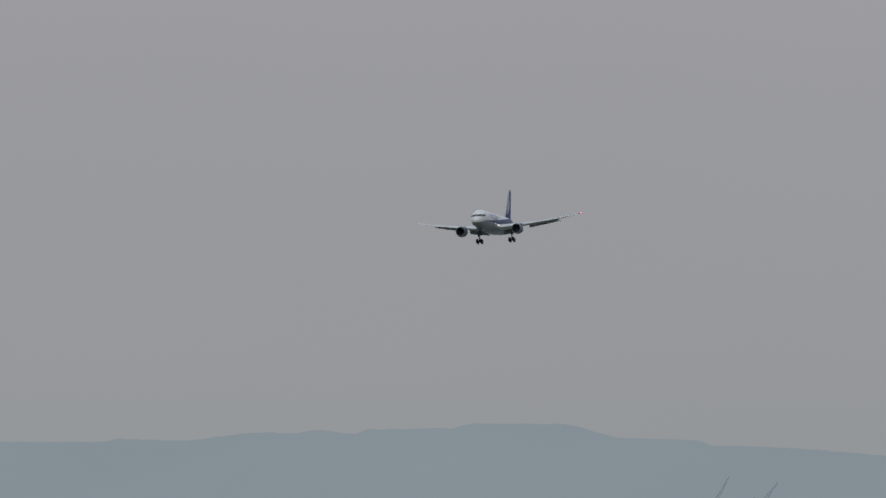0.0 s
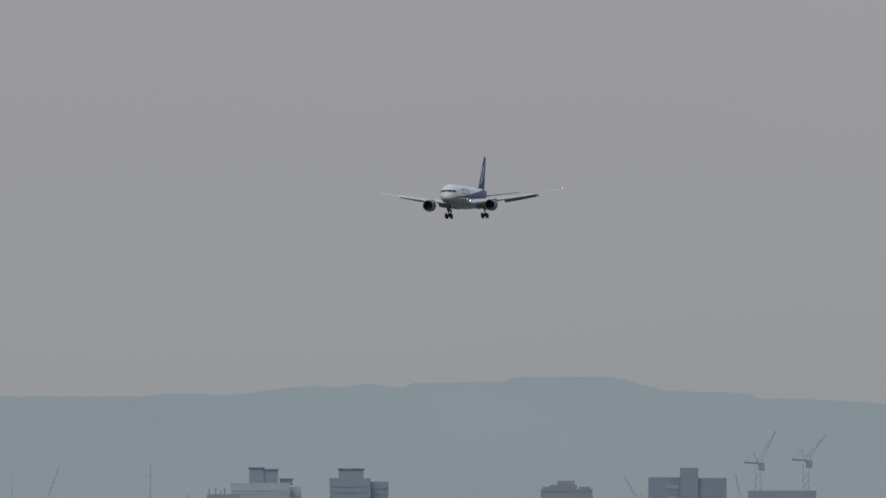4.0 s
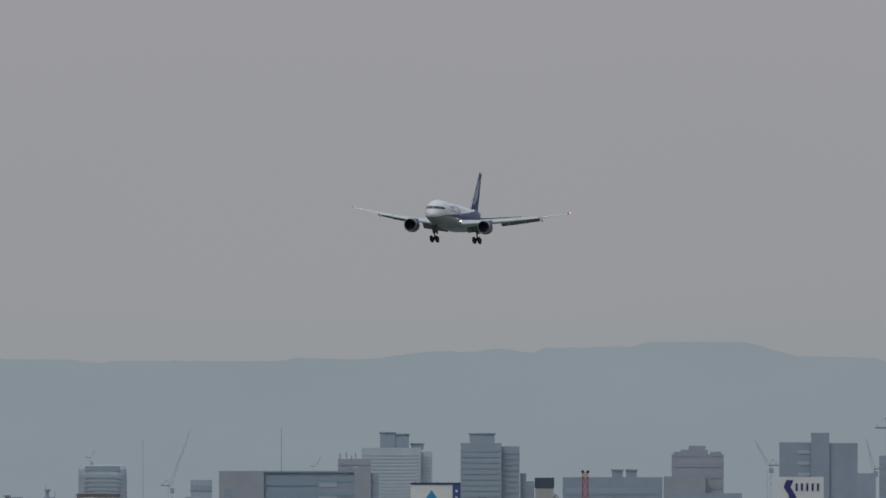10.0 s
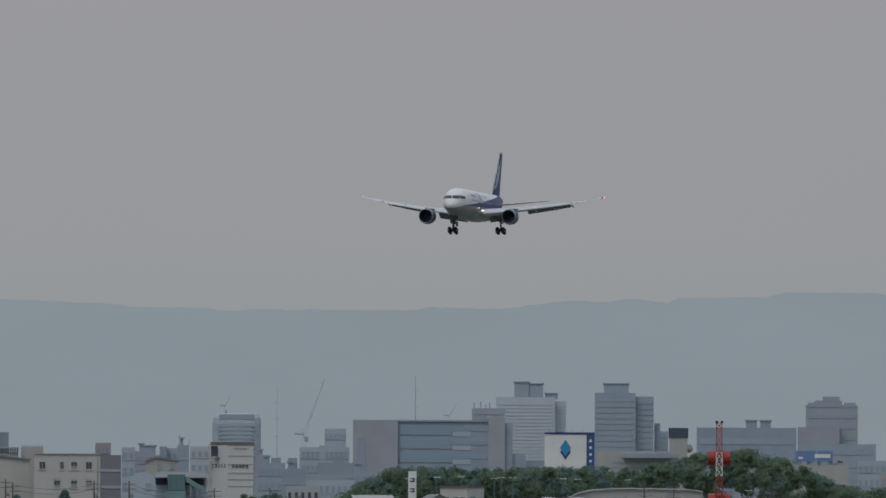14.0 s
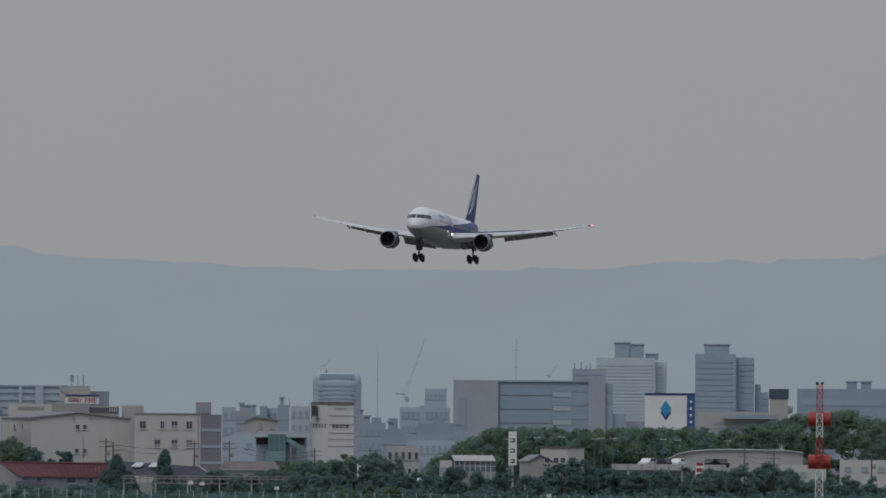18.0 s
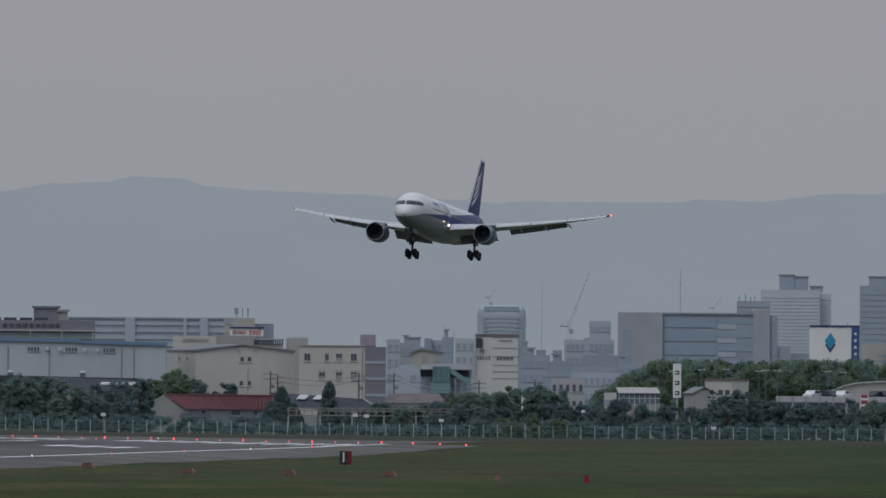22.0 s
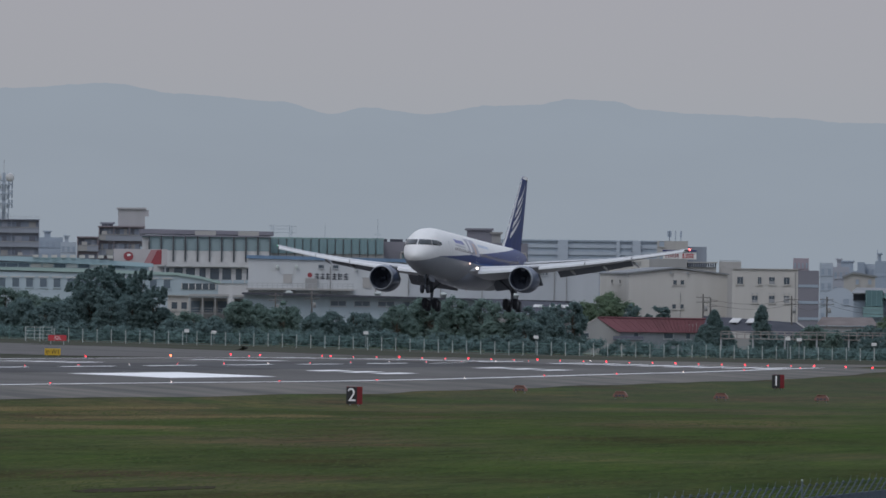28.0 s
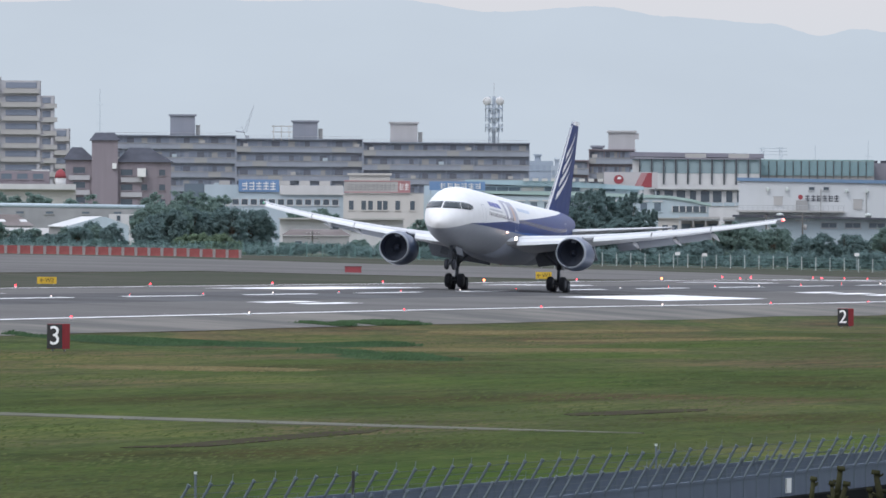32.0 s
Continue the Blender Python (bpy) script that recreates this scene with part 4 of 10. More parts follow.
    for e in (0.262, 0.224, 0.186, 0.158, 0.128):
        box("seam", (xs + w / 2) / 2, -0.05, Z(e), w / 2 - xs, 0.06, 0.09, CONCRETE, th)
    glyph_row(th, X(-5.480), X(-5.404), Z(0.210), Z(0.227), -0.05, 5, SIGN_BLACK, rnd)
    for k in range(5):
        q = (k + 0.5) / 5
        x, y = X(-5.502) + (X(-5.566) - X(-5.502)) * q, 5.9 * (xs - X(-5.502) - (X(-5.566) - X(-5.502)) * q) / (xs + w / 2)
        part("letter_shape", boxes_mesh("letter_shape", [(x - 0.2, x + 0.2, y - 0.12, y - 0.02, Z(0.211) + d, Z(0.211) + d + 0.1) for d in (0.0, 0.24, 0.48)] + [(x - 0.05, x + 0.07, y - 0.13, y - 0.02, Z(0.211), Z(0.227))], SIGN_BLACK), SIGN_BLACK, th)
    glyph_row(th, X(-5.471), X(-5.412), Z(0.292), Z(0.300), -0.05, 7, CONCRETE, rnd)
    box("platform", X(-5.553), 3.4, Z(0.255), 1.6, 1.6, 0.15, STEEL, th)
    box("hoist", X(-5.558), 3.6, Z(0.262), 0.9, 0.9, 1.7, ROOF_DARK, th, "dark hoist box")
    for k in range(4):
        part("ladder_rail", rods_mesh("ladder_rail", [((X(-5.572) - 0.25 * (k % 2), 5.2 + 0.3 * (k // 2), -0.3), (X(-5.572) - 0.25 * (k % 2), 5.2 + 0.3 * (k // 2), h), 0.05)], STEEL, 4), STEEL, th)
    # batching plant beside it
    th, w, X, Z = site("batching_plant", "teal and grey batching plant with a sloping conveyor", "plant", -5.93, -5.58, 2180)
    slab("long_roof", th, [(X(-5.825), 1, Z(0.168)), (X(-5.585), 1, Z(0.168)), (X(-5.595), 9, Z(0.192)), (X(-5.80), 9, Z(0.192))], 0.15, ROOF_GREY, "long grey sheet roof")
    shell(th, X(-5.82), X(-5.59), 3, 9, Z(0.165), HAZE_B, name="back_wall")
    # two dark sheets paint the shade of open bays
    box("bay_shade_sheet", (X(-5.815) + X(-5.763)) / 2, 2.9, Z(0.135), X(-5.763) - X(-5.815), 0.2, Z(0.163) - Z(0.135), ROOF_DARK, th, "dark sheet for an open bay's shade")
    box("bay_shade_sheet", (X(-5.68) + X(-5.60)) / 2, 2.9, Z(0.135), X(-5.60) - X(-5.68), 0.2, Z(0.163) - Z(0.135), ROOF_DARK, th, "dark sheet for an open bay's shade")
    box("hopper", (X(-5.760) + X(-5.683)) / 2, 1.5, Z(0.110), X(-5.683) - X(-5.760), 3, Z(0.180) - Z(0.110), ROOF_TEAL_DARK, th, "teal steel hopper")
    for k in range(4):
        box("hopper_rib", X(-5.755) + k * (X(-5.688) - X(-5.755)) / 3, -0.06, Z(0.110), 0.12, 0.14, Z(0.180) - Z(0.110), ROOF_TEAL, th)
    p, q = Vector((X(-5.680), 0.5, Z(0.160))), Vector((X(-5.596), 0.5, Z(0.108)))
    part("conveyor", rods_mesh("conveyor", [(p, q, 0.50)], ROOF_TEAL, 4), ROOF_TEAL, th, "sloping teal conveyor")
    for t in (0.25, 0.6, 0.9):
        c = p.lerp(q, t)
        box("conveyor_leg", c.x, 0.5, -0.4, 0.18, 0.18, c.z + 0.4, STEEL, th)
    for k in range(6):
        box("silo_ring", (X(-5.769) + X(-5.683)) / 2, 0.4, Z(0.062) + k * (Z(0.108) - Z(0.062)) / 6, X(-5.683) - X(-5.769) + 0.15 * (k % 2), 2.6, (Z(0.108) - Z(0.062)) / 6.2, (GLASS_BLUE, ROOF_TEAL)[k % 2], th, "ribbed teal bin")
    # arched hut
    th, w, X, Z = site("arched_hut", "pale arched hut beside the batching plant", "hut", -5.928, -5.814, 2120)
    arch = [(-w / 2, -0.4)] + [(-w / 2 * math.cos(math.pi * i / 14), Z(0.152) + (Z(0.190) - Z(0.152)) * math.sin(math.pi * i / 14)) for i in range(15)] + [(w / 2, -0.4)]
    prism("shell", th, list(reversed(arch)), 0, 12, HAZE_A, 0, "pale arched shell")
    window(th, X(-5.845), Z(0.115), 1.1, 1.0, 0, HAZE_C, HAZE_A)
    # white house with a shallow gable
    th, w, X, Z = site("gabled_house", "white house with a shallow gable roof", "house", -5.857, -5.718, 2400)
    prism("wall", th, [(-w / 2, -0.4), (w / 2, -0.4), (w / 2, Z(0.238)), (X(-5.75), Z(0.248)), (X(-5.815), Z(0.255)), (-w / 2, Z(0.236))], 0, 10, CONCRETE_PALE)
    for p, q in (((-w / 2 - 0.3, Z(0.236)), (X(-5.815), Z(0.257))), ((X(-5.815), Z(0.257)), (w / 2 + 0.4, Z(0.240)))):
        slab("roof", th, [(p[0], -0.4, p[1] + 0.15), (q[0], -0.4, q[1] + 0.15), (q[0], 10.4, q[1] + 0.15), (p[0], 10.4, p[1] + 0.15)], 0.3, ROOF_GREY, "grey roof slope")
    for b, ww in ((-5.797, 0.8), (-5.742, 0.8)):
        window(th, X(b), Z(0.203), ww, 1.1, 0, HAZE_C, CONCRETE_PALE)
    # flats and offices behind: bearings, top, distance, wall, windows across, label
    flats = ((-6.058, -5.966, 0.264, 2300, BROWN_HAZE, 0, "haze-toned brown block beside the cream office"), (-6.080, -6.012, 0.318, 2950, HAZE_RED, 4, "haze-toned red flats"),
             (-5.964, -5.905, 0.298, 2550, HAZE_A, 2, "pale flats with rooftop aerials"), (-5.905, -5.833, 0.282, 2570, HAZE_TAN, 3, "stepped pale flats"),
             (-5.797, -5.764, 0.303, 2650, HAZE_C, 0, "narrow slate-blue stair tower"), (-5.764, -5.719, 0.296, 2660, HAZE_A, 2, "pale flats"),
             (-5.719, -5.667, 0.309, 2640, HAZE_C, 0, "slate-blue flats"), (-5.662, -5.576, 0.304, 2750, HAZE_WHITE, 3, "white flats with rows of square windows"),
             (-5.370, -5.316, 0.262, 2900, HAZE_TAN, 2, "low haze-toned block"), (-5.304, -5.262, 0.256, 2900, HAZE_C, 0, "small slate-blue block"), (-5.230, -5.190, 0.255, 2950, HAZE_C, 0, "small slate-blue block"),
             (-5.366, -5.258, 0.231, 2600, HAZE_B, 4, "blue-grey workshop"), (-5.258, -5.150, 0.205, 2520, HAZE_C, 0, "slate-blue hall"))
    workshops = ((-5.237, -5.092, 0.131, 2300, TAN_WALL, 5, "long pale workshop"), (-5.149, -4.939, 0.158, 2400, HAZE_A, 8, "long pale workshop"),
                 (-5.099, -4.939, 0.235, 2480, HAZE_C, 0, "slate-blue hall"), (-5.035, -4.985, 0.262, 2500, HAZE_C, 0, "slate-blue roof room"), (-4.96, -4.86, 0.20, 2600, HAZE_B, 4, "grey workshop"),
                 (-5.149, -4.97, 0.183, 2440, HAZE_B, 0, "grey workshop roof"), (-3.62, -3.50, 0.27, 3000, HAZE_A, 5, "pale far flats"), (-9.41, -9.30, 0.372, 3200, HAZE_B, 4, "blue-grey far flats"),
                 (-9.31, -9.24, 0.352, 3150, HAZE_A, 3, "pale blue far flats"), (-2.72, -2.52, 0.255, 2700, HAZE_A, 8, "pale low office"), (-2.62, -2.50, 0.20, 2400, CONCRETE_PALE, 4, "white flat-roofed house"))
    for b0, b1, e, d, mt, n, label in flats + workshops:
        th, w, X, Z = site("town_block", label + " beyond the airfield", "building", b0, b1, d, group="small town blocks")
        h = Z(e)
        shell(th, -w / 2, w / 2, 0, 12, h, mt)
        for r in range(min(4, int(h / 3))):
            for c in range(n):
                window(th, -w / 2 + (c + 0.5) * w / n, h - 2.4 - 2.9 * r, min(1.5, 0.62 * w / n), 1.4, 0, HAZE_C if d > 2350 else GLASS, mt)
            if not n:
                box("floor_band", 0, -0.04, h - 3.0 - 2.9 * r, w * 0.96, 0.1, 0.5, HAZE_B, th)
        if rnd.random() < 0.6 and d > 2500:
            roof_block(th, -w / 4, 0, 3, 7, h - 0.5, h + 1.3, mt)
            masts(th, [(rnd.uniform(-w / 2, w / 2), 4, h - 0.5, h + rnd.uniform(1.2, 2.4), 0.06) for k in range(2)], HAZE_MAST)
    # workshops before the wood
    th, w, X, Z = site("arched_depot", "pale depot with a long low arched roof", "depot", -3.997, -3.402, 2180)
    pts = [(X(b), Z(e)) for b, e in ((-3.997, 0.086), (-3.945, 0.108), (-3.888, 0.120), (-3.81, 0.126), (-3.73, 0.128), (-3.60, 0.127), (-3.463, 0.124), (-3.402, 0.116))]
    prism("shell", th, [(-w / 2, -0.4), (w / 2, -0.4)] + list(reversed(pts)), 0, 20, CONCRETE_PALE)
    for p, q in zip(pts, pts[1:]):
        slab("roof_sheet", th, [(p[0], -0.5, p[1] + 0.1), (q[0] - 0.04, -0.5, q[1] + 0.1), (q[0] - 0.04, 20.4, q[1] + 0.1), (p[0], 20.4, p[1] + 0.1)], 0.18, WHITE_WALL, "pale roof sheet")
    th, w, X, Z = site("low_wall_depot", "long low tan depot wall with a dark base", "depot", -4.246, -3.742, 2080)
    shell(th, -w / 2, w / 2, 0, 8, Z(0.060), TAN_WALL)
    box("dark_base", 0, -0.08, -0.3, w, 0.12, Z(0.034) + 0.3, ROOF_DARK, th)
    for k in range(9):
        box("pilaster", -w / 2 + 0.5 + k * (w - 1) / 8, -0.1, -0.3, 0.3, 0.25, Z(0.058) + 0.3, CONCRETE, th)
    th, w, X, Z = site("roadside_sign", "narrow red and white roadside sign on a post", "sign", -3.875, -3.838, 2050)
    box("board", 0, 0, Z(0.012), w, 0.3, Z(0.068) - Z(0.012), SIGN_WHITE, th)
    for z0, z1, mt in ((0.055, 0.068, DUSTY_RED), (0.028, 0.044, DUSTY_RED), (0.012, 0.018, SIGN_NAVY)):
        box("stripe", 0, -0.17, Z(z0), w * 0.8, 0.06, Z(z1) - Z(z0), mt, th)
    part("post", rods_mesh("post", [((0, 0.2, -0.4), (0, 0.2, Z(0.05)), 0.12)], STEEL, 6), STEEL, th)
    # dusty pink box-shaped workshop: a front and a receding side
    th, w, X, Z = site("box_workshop", "cream box-shaped workshop behind the trees", "workshop", -4.560, -4.366, 2060)
    prism("wall", th, [(-w / 2, -0.4), (X(-4.44), -0.4), (X(-4.44), Z(0.131)), (-w / 2, Z(0.131))], 0, 9, CREAM, X(-4.366) - X(-4.44))
    slab("roof", th, [(-w / 2 - 0.2, -0.2, Z(0.132) + 0.1), (X(-4.44) + 0.2, -0.2, Z(0.132) + 0.1), (w / 2 + 0.2, 9.2, Z(0.132) + 0.1), (X(-4.486), 9.2, Z(0.132) + 0.1)], 0.25, ROOF_BROWN)
    for b in (-4.53, -4.49, -4.46):
        window(th, X(b), Z(0.060), 0.9, 1.0, 0, GLASS, CREAM)
    # glasshouse with a white roof
    th, w, X, Z = site("glasshouse", "low glasshouse with a white ridged roof", "glasshouse", -4.938, -4.755, 2050)
    for k in range(8):
        x0, x1 = -w / 2 + w * k / 8, -w / 2 + w * (k + 0.96) / 8
        slab("roof_sheet", th, [(x0, -0.4, Z(0.070)), (x1, -0.4, Z(0.070)), (x1 - 0.5, 5, Z(0.094)), (x0 - 0.5, 5, Z(0.094))], 0.12, CONCRETE_PALE, "white roof sheet")
        box("pane", (x0 + x1) / 2, 0, Z(0.022), x1 - x0 - 0.12, 0.1, Z(0.068) - Z(0.022), GLASS_SLATE, th, "greenish pane")
        box("post", x0, -0.02, -0.4, 0.12, 0.16, Z(0.069) + 0.4, POST_WHITE, th)
    box("transom", 0, -0.05, Z(0.044), w, 0.12, 0.1, POST_WHITE, th)
    box("base_wall", 0, 0.05, -0.4, w, 0.2, Z(0.022) + 0.4, CONCRETE, th)
    shell(th, -w / 2 + 0.3, w / 2 - 0.3, 1.0, 5, Z(0.06), CONCRETE, name="back_room")
    for b0, b1, e, d, mt, label in ((-5.003, -4.949, 0.070, 2040, CREAM, "small cream hut"), (-3.50, -3.30, 0.062, 2050, CREAM, "cream workshop behind the trees"), (-3.24, -3.02, 0.085, 2150, CREAM, "cream two-storey house"), (-3.0, -2.75, 0.05, 2100, CONCRETE_PALE, "pale low house"),
                                    (-5.35, -5.20, 0.045, 2080, CONCRETE, "grey low workshop")):
        th, w, X, Z = site("workshop", label + " behind the fence", "workshop", b0, b1, d, group="workshops by the fence")
        h = Z(e)
        shell(th, -w / 2, w / 2, 0, 9, h, mt)
        n = max(2, int(w / 2.2))
        for c in range(n):
            window(th, -w / 2 + (c + 0.5) * w / n, h - 1.9, 1.1, 0.8, 0, HAZE_C, STEEL)
    # huts among the trees
    th, w, X, Z = site("lean_to_hut", "small hut with a slanting pale roof", "hut", -5.590, -5.500, 1990)
    shell(th, -w / 2 + 0.2, w / 2 - 0.2, 0.4, 4, Z(0.002), CONCRETE)
    slab("roof", th, [(-w / 2, 0, Z(0.024)), (w / 2, 0, Z(0.002)), (w / 2, 4.4, Z(0.008)), (-w / 2, 4.4, Z(0.034))], 0.12, CONCRETE_PALE, "slanting pale roof")
    th, w, X, Z = site("blue_roofed_hut", "small hut with a pale blue roof", "hut", -5.148, -5.078, 1960)
    shell(th, -w / 2 + 0.2, w / 2 - 0.2, 0.4, 4, Z(-0.022), CONCRETE)
    slab("roof", th, [(-w / 2, 0, Z(-0.018)), (w / 2, 0, Z(-0.022)), (w / 2 - 0.4, 3, Z(0.004)), (-w / 2 + 0.3, 3, Z(0.008))], 0.1, PALE_BLUE_WALL, "pale blue sheet roof")
    th, w, X, Z = site("gabled_shed", "grey gabled shed behind the fence", "shed", -4.655, -4.506, 2060)
    xg, xe = X(-4.562), X(-4.607)
    prism("wall", th, [(xe, -0.4), (w / 2, -0.4), (w / 2, Z(0.070)), (xg, Z(0.096)), (xe, Z(0.072))], 0, 8, CONCRETE, -1.6)
    slab("roof", th, [(xe - 0.2, -0.3, Z(0.071)), (xg, -0.3, Z(0.099)), (xg - 1.7, 8.2, Z(0.099)), (xe - 1.9, 8.2, Z(0.071))], 0.15, ROOF_GREY, "grey roof slope")
    slab("roof", th, [(xg, -0.3, Z(0.099)), (w / 2 + 0.2, -0.3, Z(0.069)), (w / 2 - 1.4, 8.2, Z(0.069)), (xg - 1.7, 8.2, Z(0.099))], 0.15, ROOF_DARK, "dark roof slope")
    window(th, X(-4.54), Z(0.045), 0.7, 0.7, 0, GLASS, STEEL)
    # white lettered pylon sign
    for b, e1, e0, d in ((-4.682, 0.200, 0.050, 2040), (-5.350, 0.053, -0.012, 1960)):
        th, w, X, Z = site("pylon_sign", "tall narrow white pylon sign with dark characters", "sign", b - 0.018, b + 0.018, d)
        box("board", 0, 0, Z(e0), w, 0.4, Z(e1) - Z(e0), SIGN_WHITE, th)
        for k in range(3):
            zz = Z(e0) + (k + 0.25) * (Z(e1) - Z(e0)) / 3.3
            part("letter_shape", boxes_mesh("letter_shape", [(-0.35, 0.35, -0.27, -0.2, zz, zz + 0.16), (-0.35, 0.35, -0.27, -0.2, zz + 0.45, zz + 0.6), (0.15, 0.32, -0.28, -0.2, zz, zz + 0.6)], SIGN_BLACK), SIGN_BLACK, th)
        part("post", rods_mesh("post", [((0, 0.2, -0.4), (0, 0.2, Z(e0)), 0.2)], STEEL), STEEL, th)


build_mid_city()


# buildings just beyond the far fence


GREY_WHITE = mat("grey_white_sheet_wall", (0.53, 0.55, 0.555), 0.8, 0.07, 0.35, second=(0.49, 0.51, 0.52), mix_scale=0.09, streak=True, gloss=0.15)
GREY_WHITE_B = mat("greyer_sheet_wall", (0.465, 0.49, 0.515), 0.8, 0.06, 0.35, second=(0.44, 0.465, 0.49), mix_scale=0.09, streak=True, gloss=0.15)
HOUSE_GREY = mat("grey_blue_house_wall", (0.245, 0.262, 0.285), 0.85, 0.1, 0.5, streak=True)
BLIND = mat("pale_window_blind", (0.30, 0.31, 0.32), 0.7, 0.1, 0.8, gloss=0.15)
PALE_GLAZING = mat("pale_blue_grey_glazing", (0.255, 0.325, 0.345), 0.6, 0.08, 0.3, second=(0.225, 0.30, 0.315), gloss=0.25)
TEAL_GLAZING = mat("dark_teal_glazing", (0.185, 0.278, 0.30), 0.55, 0.12, 0.3, second=(0.205, 0.295, 0.32), gloss=0.25)
COLUMN = mat("dark_steel_column", (0.105, 0.115, 0.125), 0.6, 0.12, 0.6, gloss=0.15)


def sash(th, x, z, w, h, y, wall, blind=0.0):
    """A window whose lower or upper part may be covered by a pale blind."""
    fr = window(th, x, z, w, h, y, GLASS, wall)
    box("mullion", 0, -0.075, 0.09, 0.06, 0.05, h - 0.18, STEEL, fr)
    if blind:
        box("blind", 0, -0.068, 0.08, w - 0.14, 0.02, (h - 0.16) * blind, BLIND, fr, "pale window blind")


def build_near_city():
    rnd = random.Random(3)
    # cream office with square windows
    th, w, X, Z = site("cream_office", "cream flat-roofed office with dark square windows", "building", -6.348, -6.058, 2020)
    h = Z(0.267)
    shell(th, -w / 2, w / 2, 0, 14, h, CREAM)
    for b, ww, bl in ((-6.313, 1.06, 0), (-6.227, 0.72, 0.0), (-6.173, 1.06, 0.45), (-6.108, 1.06, 0)):
        sash(th, X(b), Z(0.199), ww, 1.27, 0, CREAM, bl)
    for b, bl in ((-6.248, 0.4), (-6.173, 0.55), (-6.108, 0.8)):
        sash(th, X(b), Z(0.117), 1.06, 1.27, 0, CREAM, bl)
    for b in (-6.248, -6.173, -6.108):
        for q in (-0.35, 0.35):
            box("vent_hood", X(b) + q, -0.1, Z(0.158), 0.2, 0.2, 0.15, STEEL, th)
    part("downpipe", rods_mesh("downpipe", [((w / 2 - 0.4, -0.1, -0.3), (w / 2 - 0.4, -0.1, h - 0.5), 0.06)], CONCRETE, 6), CONCRETE, th)
    box("coping", 0, -0.05, h - 0.02, w + 0.2, 0.35, 0.14, CONCRETE_PALE, th)
    # cream gabled warehouse that shows its long side and its gable
    th, w, X, Z = site("gabled_warehouse", "large cream warehouse with a shallow grey gable roof", "warehouse", -6.933, -6.370, 2030)
    xc, xm, run = X(-6.803), X(-6.595), X(-6.803) - X(-6.933)
    he, hr = Z(0.243), Z(0.268)
    prism("front_wall", th, [(xc, -0.4), (w / 2, -0.4), (w / 2, he), (xm, hr - 0.2), (xc, he)], 0, 16, CREAM, -run)
    v, f = loft([[(xc - 0.02, -0.02, -0.4), (xc - run - 0.02, 15.98, -0.4), (xc - run - 0.02, 15.98, he), (xc - 0.02, -0.02, he)], [(xc + 0.2, 0.2, -0.4), (xc - run + 0.2, 16.2, -0.4), (xc - run + 0.2, 16.2, he), (xc + 0.2, 0.2, he)]])
    part("side_wall", mesh_of("side_wall", v, f, CREAM), CREAM, th, "cream long side wall")
    slab("roof", th, [(xc - 0.3, -0.4, he + 0.12), (xm, -0.4, hr + 0.15), (xm - run, 16.4, hr + 0.15), (xc - run - 0.3, 16.4, he + 0.12)], 0.22, ROOF_GREY, "grey sheet roof slope")
    slab("roof", th, [(xm, -0.4, hr + 0.15), (w / 2 + 0.3, -0.4, he + 0.12), (w / 2 - run + 0.3, 16.4, he + 0.12), (xm - run, 16.4, hr + 0.15)], 0.22, ROOF_GREY, "grey sheet roof slope")
    for b in (-6.877, -6.841):
        q = (X(b) - xc) / -run
        fr = window(th, X(b), Z(0.196), 0.62, 0.75, 16 * q - 0.03, GLASS, CREAM)
        fr.rotation_euler = (0, 0, -math.atan2(16, run))
        fr.scale = (1.8, 1.0, 1.0)
    for b, e in ((-6.600, 0.193), (-6.568, 0.193), (-6.603, 0.087), (-6.569, 0.087)):
        window(th, X(b), Z(e), 0.72, 0.85, 0, GLASS, CREAM)
    for b in (-6.62, -6.545):
        box("vent_hood", X(b), -0.25, Z(0.243), 0.35, 0.5, 0.3, STEEL, th)
    part("downpipe", rods_mesh("downpipe", [((X(-6.575), -0.08, -0.3), (X(-6.575), -0.08, Z(0.16)), 0.05)], CONCRETE, 6), CONCRETE, th)
    # grey roofs, louvred plant and the advert behind it
    th, w, X, Z = site("plant_block", "grey low block with a louvred roof plant", "building", -6.715, -6.309, 2190)
    shell(th, X(-6.715), X(-6.550), 0, 10, Z(0.309), CONCRETE)
    shell(th, X(-6.550), X(-6.419), 1, 10, Z(0.273), CONCRETE_PALE, name="plant_base")
    for k in range(13):
        box("louvre", X(-6.545) + k * (X(-6.423) - X(-6.545)) / 12, 0.8, Z(0.273), 0.26, 0.3, Z(0.292) - Z(0.273), ROOF_DARK, th)
    box("louvre_cap", (X(-6.550) + X(-6.419)) / 2, 1.2, Z(0.292), X(-6.419) - X(-6.550) + 0.4, 1.6, 0.2, CONCRETE_PALE, th)
    shell(th, X(-6.406), X(-6.309), 3, 12, Z(0.300), CONCRETE_PALE, name="stair_room")
    box("roof_rail", (X(-6.406) + X(-6.309)) / 2, 3, Z(0.303), X(-6.309) - X(-6.406), 0.1, 0.08, STEEL, th)
    th, w, X, Z = site("rooftop_advert", "white roof billboard with red characters and a navy top strip", "billboard", -6.655, -6.507, 2220)
    plane_sign(th, -w / 2, w / 2, 0.2, Z(0.307), Z(0.342), SIGN_WHITE)
    box("top_strip", 0, 0.05, Z(0.341), w + 0.1, 0.4, 0.26, SIGN_NAVY, th)
    glyph_row(th, X(-6.645), X(-6.585), Z(0.315), Z(0.333), 0.05, 6, DUSTY_RED, rnd)
